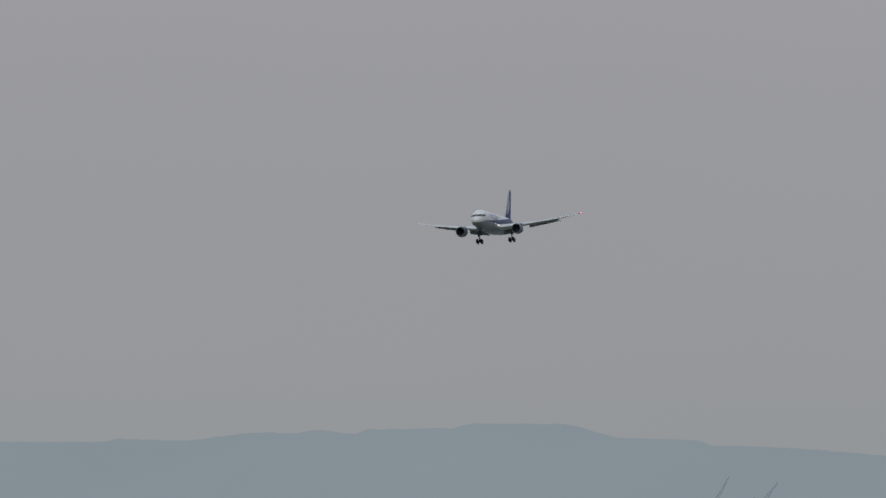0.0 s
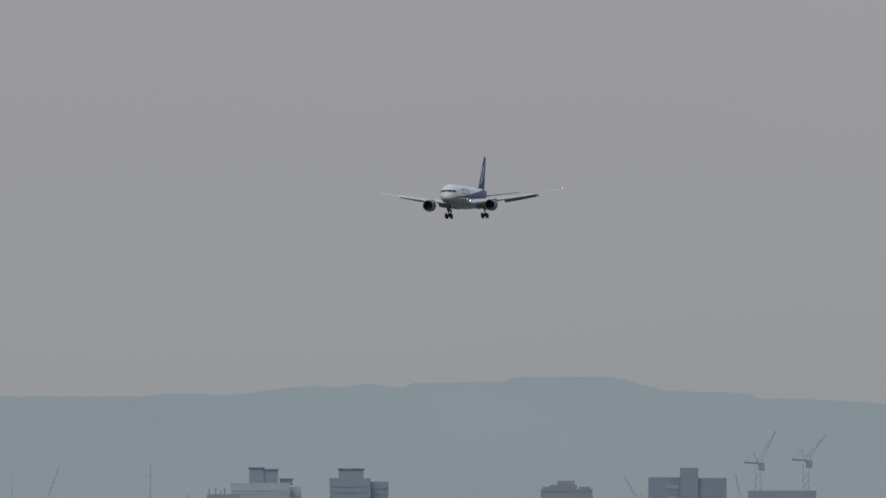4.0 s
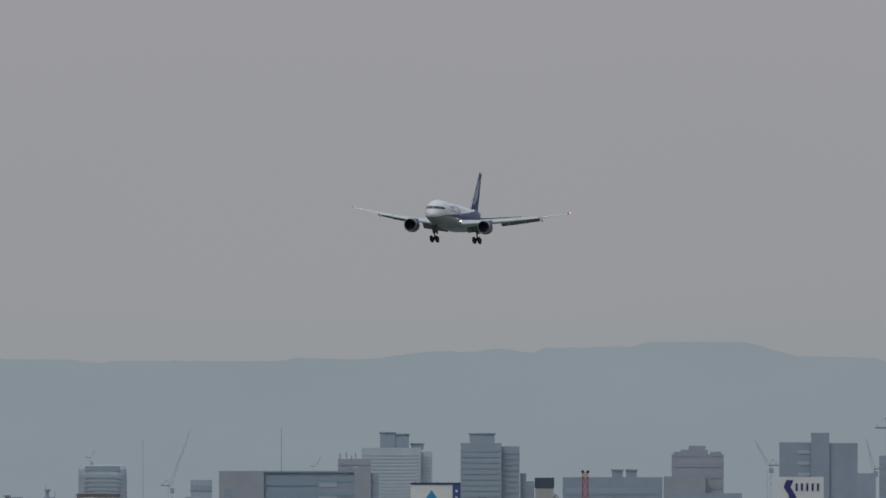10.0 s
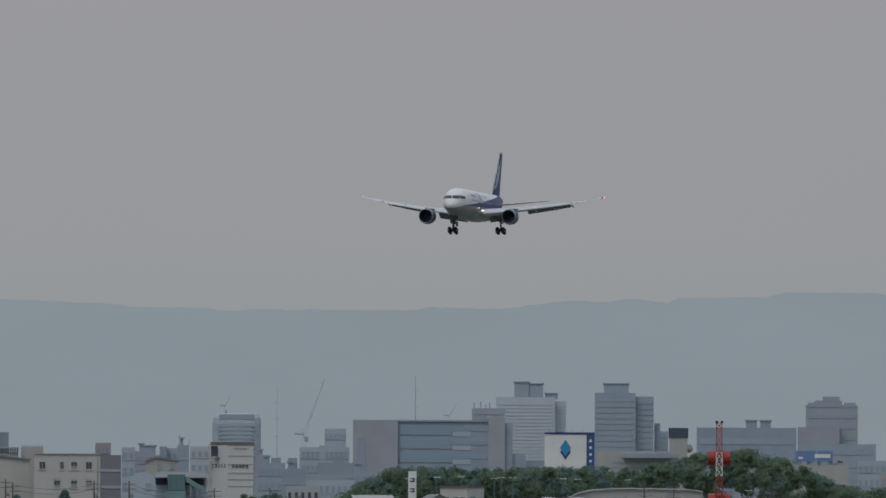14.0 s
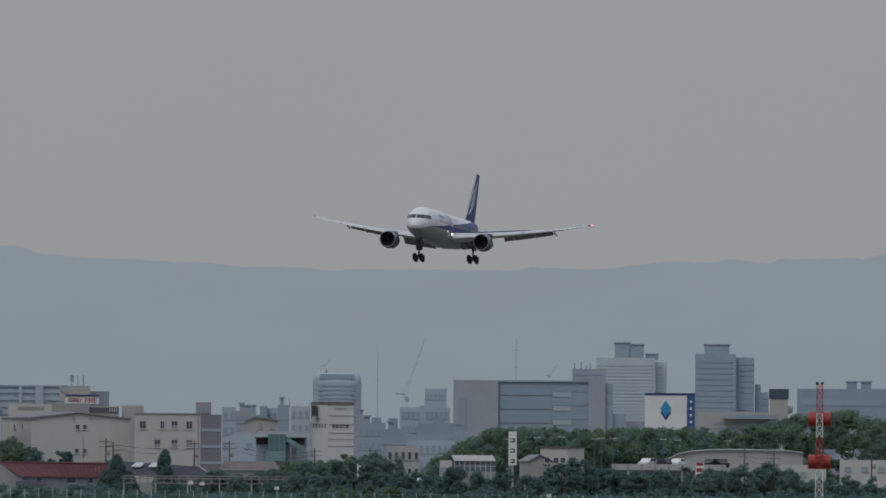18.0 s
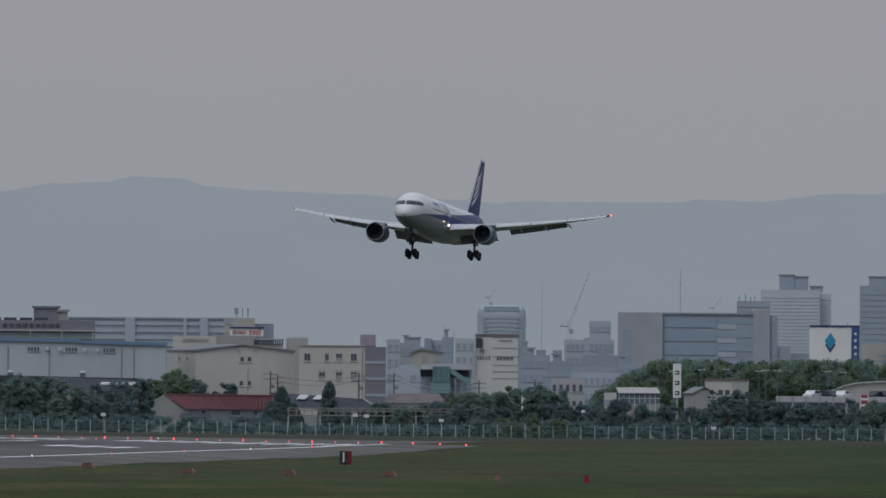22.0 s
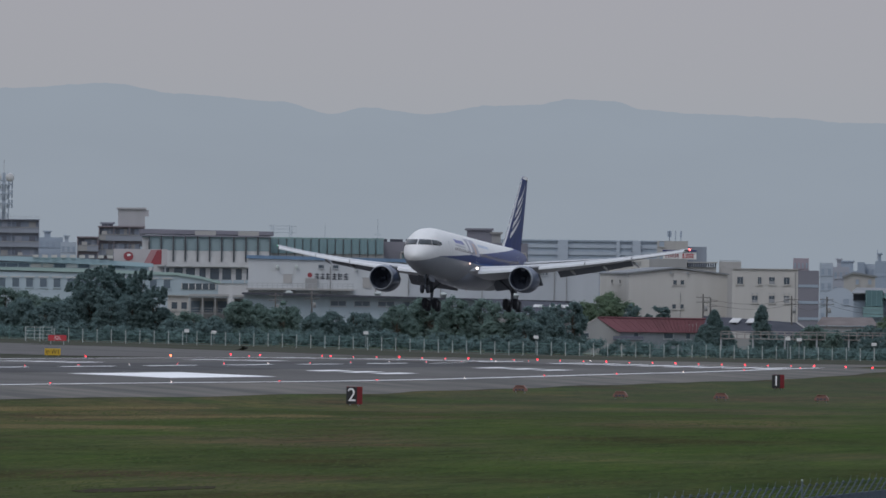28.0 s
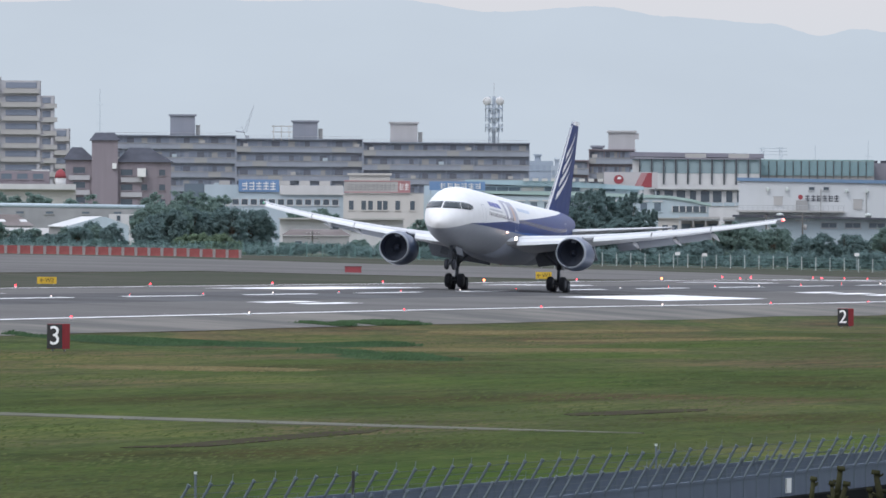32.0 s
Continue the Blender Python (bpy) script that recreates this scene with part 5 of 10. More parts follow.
    glyph_row(th, X(-6.572), X(-6.517), Z(0.313), Z(0.334), 0.05, 4, SIGN_RED, rnd)
    for x in (-w / 2 + 0.4, 0, w / 2 - 0.4):
        box("post", x, 0.5, -0.3, 0.2, 0.2, Z(0.34) + 0.3, STEEL, th)
    th, w, X, Z = site("pale_flats", "pale grey flats with phone antennas on the roof", "flats", -6.681, -6.462, 2500)
    shell(th, X(-6.681), X(-6.545), 0, 12, Z(0.387), CONCRETE_PALE)
    shell(th, X(-6.545), X(-6.462), 1, 12, Z(0.363), MAUVE_WALL, name="blue_grey_wing")
    for k in range(2):
        window(th, X(-6.66), Z(0.36) - 2.9 * k, 1.1, 1.2, 0, HAZE_WIN, CONCRETE_PALE)
    for b in (-6.627, -6.576, -6.60):
        part("antenna_pole", rods_mesh("antenna_pole", [((X(b), 3, Z(0.38)), (X(b), 3, Z(0.434)), 0.09)], HAZE_MAST), HAZE_MAST, th)
    for b in (-6.632, -6.622, -6.576):
        box("antenna_panel", X(b), 2.8, Z(0.405), 0.35, 0.25, Z(0.432) - Z(0.405), HAZE_B, th)
    th, w, X, Z = site("cream_annex", "cream low block with a rooftop name in faded characters", "building", -6.906, -6.715, 2150)
    shell(th, -w / 2, w / 2, 0, 10, Z(0.305), CREAM)
    glyph_row(th, X(-6.865), X(-6.749), Z(0.279), Z(0.296), -0.05, 8, CONCRETE, rnd)
    # long flats far behind, floor by floor
    th, w, X, Z = site("long_flats", "long pale blue-grey flats with open galleries", "flats", -7.42, -6.681, 4400)
    # the gallery wall's colour includes its distance haze
    shell(th, -w / 2, w / 2, 0.4, 14, Z(0.384), mat("hazed_gallery_wall", (0.352, 0.408, 0.470), 0.9, 0.03, 0.1, gloss=0.1))
    for k in range(4):
        zt = Z(0.368) - (Z(0.368) - Z(0.337)) * k
        box("gallery_front", 0, 0.2, zt - (Z(0.368) - Z(0.352)), w, 0.5, Z(0.368) - Z(0.352), HAZE_A, th)
        for j in range(int(w / 5)):
            box("gallery_window", -w / 2 + 2.5 + 5 * j, 0.35, zt + 0.1, 2.2, 0.12, 0.9, HAZE_B, th)
    for b0, b1 in ((-7.40, -7.365), (-7.119, -7.073), (-6.861, -6.845), (-6.789, -6.752)):
        box("stair_tower", (X(b0) + X(b1)) / 2, 0.8, -0.4, X(b1) - X(b0), 3.0, Z(0.386) + 0.4, HAZE_A, th)
    box("roof_edge", 0, 0.9, Z(0.380), w + 1, 2.2, Z(0.387) - Z(0.380), HAZE_C, th)
    # red-roofed house: a gable end and a long eave side
    th, w, X, Z = site("red_roofed_house", "low grey house with a long faded red roof", "house", -7.038, -6.463, 1960)
    he, hr, xa, xb, xr, xg = Z(-0.012), Z(0.045), X(-7.038), X(-6.839), X(-6.485), X(-6.940)
    prism("wall", th, [(xa, -0.4), (xb, -0.4), (xb, he), (xg, hr - 0.15), (xa, he + 0.1)], 0.0, 6.0, CONCRETE, xr - xb)
    v, f = loft([[(xb, -0.03, -0.4), (xr, 5.97, -0.4), (xr, 5.97, he - 0.05), (xb, -0.03, he - 0.05)], [(xb - 0.1, 0.3, -0.4), (xr - 0.1, 6.3, -0.4), (xr - 0.1, 6.3, he - 0.05), (xb - 0.1, 0.3, he - 0.05)]])
    part("side_wall", mesh_of("side_wall", v, f, HOUSE_GREY), HOUSE_GREY, th, "grey long side wall")
    n = 26
    for k in range(n):
        t0, t1 = k / n, (k + 0.93) / n
        lift = 0.03 * (k % 2)
        eave = [Vector((xb - 0.2, -0.5, he - 0.1)).lerp(Vector((xr + 0.3, 5.6, he - 0.1)), t) for t in (t0, t1)]
        ridge = [Vector((xg, 0.0, hr)).lerp(Vector((X(-6.463), 6.2, hr - 0.05)), t) for t in (t1, t0)]
        slab("roof_sheet", th, [(p.x, p.y, p.z + lift) for p in eave + ridge], 0.1, ROOF_RED)
    slab("far_roof", th, [(xa - 0.3, 0.0, he), (xg, 0.0, hr), (X(-6.463), 6.2, hr - 0.05), (xa - 0.3 + xr - xb, 6.2, he)], 0.1, ROOF_RED, "far slope of the red roof")
    slab("verge_board", th, [(xa - 0.3, -0.08, he + 0.02), (xg, -0.08, hr + 0.1), (xg, 0.05, hr + 0.1), (xa - 0.3, 0.05, he + 0.02)], 0.22, CONCRETE_PALE, "pale verge board")
    part("ridge", rods_mesh("ridge", [((xg, 0.0, hr + 0.06), (X(-6.463), 6.2, hr + 0.02), 0.14)], ROOF_RED, 6), ROOF_RED, th)
    window(th, X(-6.990), Z(-0.043), 1.0, 0.75, -0.02, GLASS, STEEL)
    for b, ww in ((-6.627, 1.7), (-6.77, 0.9), (-6.54, 0.9)):
        q = (X(b) - xb) / (xr - xb)
        fr = window(th, X(b), Z(-0.045), ww, 0.95, 6 * q - 0.05, GLASS, STEEL)
        fr.rotation_euler = (0, 0, math.atan2(6, xr - xb))
    box("lean_to", X(-6.80), -1.6, -0.4, 4.2, 2.0, Z(-0.048) + 0.4, CONCRETE, th, "low grey lean-to")
    slab("lean_to_roof", th, [(X(-6.87), -2.8, Z(-0.050)), (X(-6.735), -2.8, Z(-0.050)), (X(-6.735), -0.4, Z(-0.034)), (X(-6.87), -0.4, Z(-0.034))], 0.08, ROOF_DARK, "dark lean-to roof")
    # dark-roofed sheds
    th, w, X, Z = site("dark_roofed_shed", "long shed with a dark roof and two skylights", "shed", -6.50, -5.96, 1985)
    he, hr = Z(0.0), Z(0.060)
    v = [(-w / 2, 0, he), (w / 2, 0, he - 1.2), (w / 2 - 3.6, 6, hr - 0.9), (-w / 2 + 0.8, 6, hr), (-w / 2, 12, he), (w / 2, 12, he - 1.2)]
    part("roof", mesh_of("roof", v, [(0, 1, 2, 3), (3, 2, 5, 4), (1, 5, 2), (0, 3, 4)], ROOF_DARK), ROOF_DARK, th, "dark slate roof")
    shell(th, -w / 2 + 0.4, w / 2 - 0.4, 0.4, 11, he - 1.3, CONCRETE)
    for b in (-6.340, -6.266):
        x = X(b)
        slab("skylight", th, [(x - 0.75, 3.0, he + 1.16), (x + 0.65, 3.0, he + 1.12), (x + 1.25, 4.5, he + 1.75), (x - 0.1, 4.5, he + 1.78)], 0.1, WHITE_WALL, "pale skylight")
    part("eave_board", rods_mesh("eave_board", [((w / 2, -0.05, he - 1.2), (w / 2 - 3.6, 5.9, hr - 0.85), 0.12)], CONCRETE_PALE, 5), CONCRETE_PALE, th, "pale verge board")
    th, w, X, Z = site("dark_roofed_shed", "low shed with a dark roof and pale skylights", "shed", -7.47, -7.05, 1972)
    he, hr = Z(0.072), Z(0.122)
    v = [(-w / 2, 0, he), (w / 2, 0, he - 0.5), (w / 2 - 1.0, 6, hr - 0.4), (-w / 2 + 1.0, 6, hr), (-w / 2, 12, he), (w / 2, 12, he - 0.5)]
    part("roof", mesh_of("roof", v, [(0, 1, 2, 3), (3, 2, 5, 4), (1, 5, 2), (0, 3, 4)], ROOF_DARK), ROOF_DARK, th, "dark slate roof")
    shell(th, -w / 2 + 0.4, w / 2 - 0.4, 0.4, 11, he - 0.6, CONCRETE)
    for b in (-7.205, -7.135, -7.085):
        x = X(b)
        slab("skylight", th, [(x - 0.7, 3.0, he + 0.62), (x + 0.7, 3.0, he + 0.60), (x + 0.9, 4.2, he + 0.98), (x - 0.5, 4.2, he + 1.0)], 0.1, WHITE_WALL, "pale skylight")
    box("white_board", X(-7.23), -0.2, he - 1.5, 2.4, 0.15, 0.5, WHITE_WALL, th, "white board under the eave")
    for b0, b1, e0, e1, d in ((-5.98, -5.70, 0.022, 0.060, 2004), (-5.72, -5.42, 0.010, 0.040, 2010)):
        th, w, X, Z = site("brown_roofed_shed", "long low shed with a weathered brown roof", "shed", b0, b1, d)
        he, hr = Z(e0), Z(e1)
        v = [(-w / 2, 0, he), (w / 2, 0, he), (w / 2 - 1.0, 6, hr), (-w / 2 + 1.0, 6, hr), (-w / 2, 12, he), (w / 2, 12, he)]
        part("roof", mesh_of("roof", v, [(0, 1, 2, 3), (3, 2, 5, 4), (1, 5, 2), (0, 3, 4)], ROOF_BROWN), ROOF_BROWN, th, "weathered brown sheet roof")
        shell(th, -w / 2 + 0.4, w / 2 - 0.4, 0.4, 11, he - 0.1, CONCRETE)
        for q in range(3):
            window(th, -w / 2 + 2 + q * (w - 4) / 2, he - 1.7, 1.4, 0.9, 0.4, GLASS, STEEL)
    # raised pipe rack
    th, w, X, Z = site("pipe_rack", "long weathered grey steel pipe rack on posts", "pipe rack", -6.395, -5.48, 1915)
    z0, z1 = Z(-0.042), Z(-0.010)
    rack = mat("weathered_rack_paint", (0.32, 0.295, 0.285), 0.7, 0.15, 0.8, gloss=0.1)
    for z in (z0, (z0 + z1) / 2 + 0.15, z1):
        box("beam", 0, 0, z, w, 0.3, 0.13, rack, th)
    n = 26
    for k in range(n + 1):
        x = -w / 2 + w * k / n
        box("post", x, 0, z0, 0.14, 0.14, z1 - z0, rack, th)
        if k % 4 == 0:
            box("leg", x, 0, -0.4, 0.25, 0.25, z0 + 0.4, STEEL, th)
    # white warehouse with a blue edge; its eaves slope to fit the camera's view
    th, w, X, Z = site("white_warehouse", "long grey-white warehouse with a blue roof edge", "warehouse", -8.482, -6.936, 2010)
    xl, xk, xr = X(-8.482), X(-7.32), X(-6.936)
    hl, hk, hr = Z(0.292), Z(0.276), Z(0.264)
    prism("wall", th, [(xl, -0.4), (X(-7.775), -0.4), (X(-7.775), hl + (hk - hl) * 0.61), (xl, hl)], 0, 28, GREY_WHITE, 0, "pale grey-white sheet wall")
    prism("wall", th, [(X(-7.775), -0.4), (xr, -0.4), (xr, hr), (xk, hk), (X(-7.775), hl + (hk - hl) * 0.61)], 0.08, 28, GREY_WHITE_B, 0, "grey sheet wall")
    for (x0, z0), (x1, z1) in (((xl - 0.3, hl), (xk, hk)), ((xk, hk - 0.15), (xr + 0.2, hr))):
        prism("roof_trim", th, [(x0, z0 - 0.1), (x1, z1 - 0.1), (x1, z1 + 0.42), (x0, z0 + 0.42)], -0.3, 0.4, BLUE_TRIM, 0, "blue roof edge trim")
    for b in (-8.12, -7.92, -7.775, -7.633, -7.45, -7.132, -7.078):
        part("downpipe", rods_mesh("downpipe", [((X(b), -0.1, 0), (X(b), -0.1, hr - 0.3), 0.07)], CONCRETE, 5), CONCRETE, th)
    for b in (-8.161, -8.097):
        window(th, X(b), Z(0.248), 0.95, 0.62, 0, GLASS, STEEL)
    for b0, b1, e in ((-7.547, -7.493, 0.233), (-7.380, -7.326, 0.232), (-7.214, -7.160, 0.230)):
        for k in range(4):
            window(th, X(b0) + (k + 0.5) * (X(b1) - X(b0)) / 4, Z(e), (X(b1) - X(b0)) / 4 - 0.03, 0.72, 0.08, GLASS, STEEL)
    for b, e in ((-8.354, 0.254), (-8.269, 0.255), (-8.007, 0.249), (-7.918, 0.248), (-7.459, 0.245), (-7.403, 0.244), (-7.293, 0.241), (-7.238, 0.241)):
        v, f = loft([[(X(b) + r * math.cos(2 * math.pi * i / 10), y, Z(e) + dz + r * math.sin(2 * math.pi * i / 10)) for i in range(10)] for y, r, dz in ((0.1, 0.24, 0), (-0.45, 0.24, 0), (-0.6, 0.28, -0.10), (-0.58, 0.14, -0.16))])
        part("vent_cowl", mesh_of("vent_cowl", v, f, POST_WHITE, smooth=True), POST_WHITE, th, "round white vent cowl")
    for b, e0, e1 in ((-8.308, 0.180, 0.219), (-7.957, 0.165, 0.208)):
        box("door", X(b), -0.06, Z(e0), 1.35, 0.12, Z(e1) - Z(e0), CONCRETE_PALE, th, "grey steel door")
        box("door_frame", X(b), -0.04, Z(e1), 1.6, 0.14, 0.1, CONCRETE, th)
    glyph_row(th, X(-8.192), X(-8.038), Z(0.200), Z(0.229), -0.03, 6, ROOF_DARK, rnd)
    v, f = loft([[(X(-8.21) + r * math.cos(2 * math.pi * i / 12), y, Z(0.219) + r * math.sin(2 * math.pi * i / 12)) for i in range(12)] for y, r in ((0.0, 0.38), (-0.07, 0.38))])
    part("crest", mesh_of("crest", v, f, DUSTY_RED), DUSTY_RED, th, "small red crest")
    box("meter_box", X(-8.203), -0.5, Z(0.158), 1.85, 0.8, Z(0.204) - Z(0.158), CONCRETE, th, "grey meter box")
    # loading walkway with rail along its front
    part("walkway", boxes_mesh("walkway", [(X(-8.49), X(-8.015), -2.4, -0.1, Z(0.152), Z(0.152) + 0.25)], CONCRETE_PALE), CONCRETE_PALE, th, "grey loading walkway")
    part("handrail", boxes_mesh("handrail", [(X(-8.49), X(-8.015), -2.4, -2.34, Z(0.180), Z(0.180) + 0.07), (X(-8.49), X(-8.015), -2.4, -2.34, Z(0.170), Z(0.170) + 0.05)], STEEL), STEEL, th)
    for k in range(22):
        box("rail_post", X(-8.485) + k * (X(-8.02) - X(-8.485)) / 21, -2.37, Z(0.155), 0.07, 0.07, Z(0.181) - Z(0.155), STEEL, th)
    # its long annex in front
    th, w, X, Z = site("low_annex", "long low pale annex with wide dark windows", "building", -8.50, -7.06, 1988)
    xl, xr, hl, hr = -w / 2, w / 2, Z(0.140), Z(0.118)
    prism("wall", th, [(xl, -0.4), (xr, -0.4), (xr, hr - 0.3), (xl, hl - 0.3)], 0.8, 9, PALE_BLUE_WALL)
    prism("roof", th, [(xl - 0.3, hl - 0.32), (xr + 0.3, hr - 0.32), (xr + 0.3, hr - 0.02), (xl - 0.3, hl - 0.02)], -1.0, 9.5, ROOF_DARK, 0, "dark roof edge")
    for b0, b1 in ((-8.119, -8.048), (-8.014, -7.943), (-7.909, -7.835), (-7.80, -7.73), (-7.69, -7.62)):
        window(th, (X(b0) + X(b1)) / 2, Z(0.083), X(b1) - X(b0), 0.86, 0.8, GLASS_SLATE, STEEL)
        box("mullion", (X(b0) + X(b1)) / 2, 0.72, Z(0.083), 0.1, 0.1, 0.86, STEEL, th)
    for b, e in ((-7.910, 0.150), (-7.302, 0.142), (-8.30, 0.150), (-7.62, 0.144)):
        v, f = loft([[(X(b) + r * math.cos(2 * math.pi * i / 12), 2 + r * math.sin(2 * math.pi * i / 12), Z(0.122) + dz) for i in range(12)] for dz, r in ((0, 0.45), (0.5, 0.4), (0.55, 0.6), (0.8, 0.5), (0.95, 0.1))])
        part("roof_vent", mesh_of("roof_vent", v, f, POST_WHITE, smooth=True), POST_WHITE, th, "white turret vent")
    # red and white van parked below the annex
    th = empty("parked_van", stand(-8.237, 1955), "red and white van parked behind the trees", "van")
    prism("body", th, [(-1.55, 0.35), (1.45, 0.35), (1.6, 0.6), (1.5, 1.2), (1.1, 2.0), (-1.5, 2.05), (-1.6, 1.9)], -0.85, 0.85, DUSTY_RED)
    prism("window", th, [(-1.3, 1.25), (1.35, 1.25), (1.08, 1.85), (-1.3, 1.85)], -0.88, -0.84, GLASS)
    for x in (-1.0, 1.0):
        part("wheel", rods_mesh("wheel", [((x, -0.9, 0.32), (x, -0.7, 0.32), 0.32)], P_RUBBER, 12), P_RUBBER, th)
    # glazed hall behind: pale glass over white panels between dark columns, darker teal glass along its far wing
    th, w, X, Z = site("glazed_hall", "hall with dark roof edge, tall glazed panels and columns", "hall", -8.951, -7.885, 2120)
    xk, h = X(-8.386), Z(0.386)
    shell(th, -w / 2, xk, 0, 30, h, WHITE_WALL)
    shell(th, xk, w / 2, 2, 30, Z(0.380), CONCRETE, name="long_wing")
    prism("upper_roof", th, [(X(-8.965), Z(0.394)), (xk + 0.5, Z(0.392)), (xk + 0.5, Z(0.409)), (X(-8.965), Z(0.415))], 3, 20, BROWN_HAZE, 0, "dark brown upper roof edge")
    prism("roof_edge", th, [(-w / 2 - 0.4, h - 0.15), (xk, h - 0.15), (xk, h + 0.12), (-w / 2 - 0.4, h + 0.12)], -0.5, 3, BROWN_HAZE, 0, "dark brown roof edge")
    for b0, b1 in ((-8.719, -8.627), (-8.528, -8.437)):
        box("roof_unit", (X(b0) + X(b1)) / 2, 1.0, h, X(b1) - X(b0), 2.5, Z(0.408) - h, CONCRETE_PALE, th, "pale roof unit")
    cols = [-8.920 + 0.0533 * k for k in range(11)]
    for k, b in enumerate(cols):
        if k < 10:
            x0, x1 = X(b), X(cols[k + 1])
            box("glazing_panel", (x0 + x1) / 2, -0.1, Z(0.321), (x1 - x0) - 0.3, 0.16, Z(0.382) - Z(0.321), PALE_GLAZING, th, "pale blue-grey glazing")
            box("white_panel", (x0 + x1) / 2, -0.08, Z(0.272), (x1 - x0) - 0.3, 0.14, Z(0.320) - Z(0.272), WHITE_WALL, th, "white wall panel")
        box("column", X(b), -0.32, Z(0.272), 0.22, 0.4, Z(0.384) - Z(0.272), COLUMN, th, "dark steel column")
    box("teal_strip", (-w / 2 + w / 2) / 2, -0.16, Z(0.378), w, 0.12, Z(0.384) - Z(0.378), ROOF_TEAL, th, "teal strip under the roof edge")
    box("white_band", (X(-8.88) + X(-8.40)) / 2, -0.5, Z(0.250), X(-8.40) - X(-8.88), 0.8, Z(0.271) - Z(0.250), WHITE_WALL, th, "white band")
    for k in range(9):
        x0, x1 = X(-8.87 + 0.0533 * k), X(-8.87 + 0.0533 * (k + 1))
        box("lower_window", (x0 + x1) / 2, -0.05, Z(0.195), (x1 - x0) * (0.72 if k % 3 else 0.5), 0.14, Z(0.244) - Z(0.195), GLASS, th, "tall dark window")
        box("spandrel", (x0 + x1) / 2, -0.1, Z(0.178), (x1 - x0) * 0.9, 0.16, Z(0.193) - Z(0.178), PALE_BLUE_WALL, th)
    n = 14
    for k in range(n):
        x0, x1 = xk + (w / 2 - xk) * k / n, xk + (w / 2 - xk) * (k + 1) / n
        box("glazing_panel", (x0 + x1) / 2, 1.9, Z(0.314), (x1 - x0) - 0.16, 0.16, Z(0.377) - Z(0.314), TEAL_GLAZING, th, "dark teal glazing")
        box("column", x0, 1.8, Z(0.300), 0.09, 0.2, Z(0.382) - Z(0.300), COLUMN, th, "dark steel column")
    # brown-walled block with rooftop room and a glazed canopy front
    th, w, X, Z = site("brown_block", "brown flat-roofed block with rooftop plant", "building", -7.92, -7.25, 2150)
    h = Z(0.370)
    shell(th, -w / 2, w / 2, 0, 24, h, BROWN_HAZE)
    roof_block(th, X(-7.52), X(-7.41), 4, 10, h - 0.5, Z(0.425), BROWN_HAZE)
    roof_block(th, X(-7.41), X(-7.37), 4, 10, h - 0.5, Z(0.41), CONCRETE, "roof_unit")
    for k in range(7):
        box("roof_unit", X(-7.90) + k * 2.6, 3, h - 0.1, 2.1, 1.4, 0.55, ROOF_DARK, th)
    glyph_row(th, X(-7.66), X(-7.40), Z(0.338), Z(0.357), -0.04, 9, ROOF_DARK, rnd)
    box("canopy_edge", X(-7.534), -0.4, Z(0.322), X(-7.258) - X(-7.81), 0.8, 0.25, CONCRETE_PALE, th, "pale canopy edge")
    for k in range(5):
        x0, x1 = X(-7.81) + k * (X(-7.258) - X(-7.81)) / 4, X(-7.81) + (k + 1) * (X(-7.258) - X(-7.81)) / 4
        box("canopy_post", x0, -0.6, Z(0.27), 0.25, 0.25, Z(0.322) - Z(0.27), CONCRETE_PALE, th)
        if k < 4:
            box("strip_window", (x0 + x1) / 2, -0.1, Z(0.288), (x1 - x0) * 0.94, 0.2, Z(0.316) - Z(0.288), PALE_GLAZING, th, "slate-blue strip window")
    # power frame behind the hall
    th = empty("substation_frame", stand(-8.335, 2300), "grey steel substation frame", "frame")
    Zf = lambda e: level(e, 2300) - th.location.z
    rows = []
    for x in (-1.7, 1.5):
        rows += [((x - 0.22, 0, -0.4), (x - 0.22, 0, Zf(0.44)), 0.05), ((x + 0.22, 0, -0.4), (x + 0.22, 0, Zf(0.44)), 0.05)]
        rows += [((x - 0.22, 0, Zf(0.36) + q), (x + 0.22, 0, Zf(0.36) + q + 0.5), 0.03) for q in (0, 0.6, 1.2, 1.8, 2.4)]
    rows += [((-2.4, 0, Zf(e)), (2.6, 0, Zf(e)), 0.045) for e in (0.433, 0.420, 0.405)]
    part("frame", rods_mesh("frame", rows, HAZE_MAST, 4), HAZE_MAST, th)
    # billboard with a red mark and a red fade
    th, w, X, Z = site("ring_billboard", "white roof billboard with a red mark and red panel", "billboard", -9.076, -8.840, 2111)
    plane_sign(th, -w / 2, w / 2, 0, Z(0.256), Z(0.325), mat("weathered_pink_white_board", (0.46, 0.435, 0.43), 0.7, 0.08, 0.5, gloss=0.1))
    cx, cz = X(-9.011), Z(0.293)
    n = 28
    v = [(cx + 0.80 * math.cos(2 * math.pi * i / n), dy, cz + 0.72 * math.sin(2 * math.pi * i / n)) for dy in (-0.22, -0.14) for i in range(n)]
    f = [tuple(range(n)), tuple(reversed(range(n, 2 * n)))] + [(i, n + i, n + (i + 1) % n, (i + 1) % n) for i in range(n)]
    part("red_disc", mesh_of("red_disc", v, f, DUSTY_RED), DUSTY_RED, th, "red disc shape")
    v = [(cx + 0.10 + r * math.cos(a), dy, cz + 0.14 + 0.8 * r * math.sin(a)) for dy in (-0.26, -0.20) for a, r in [(2 * math.pi * i / 12, 0.34 if i % 12 < 8 else 0.16) for i in range(12)]]
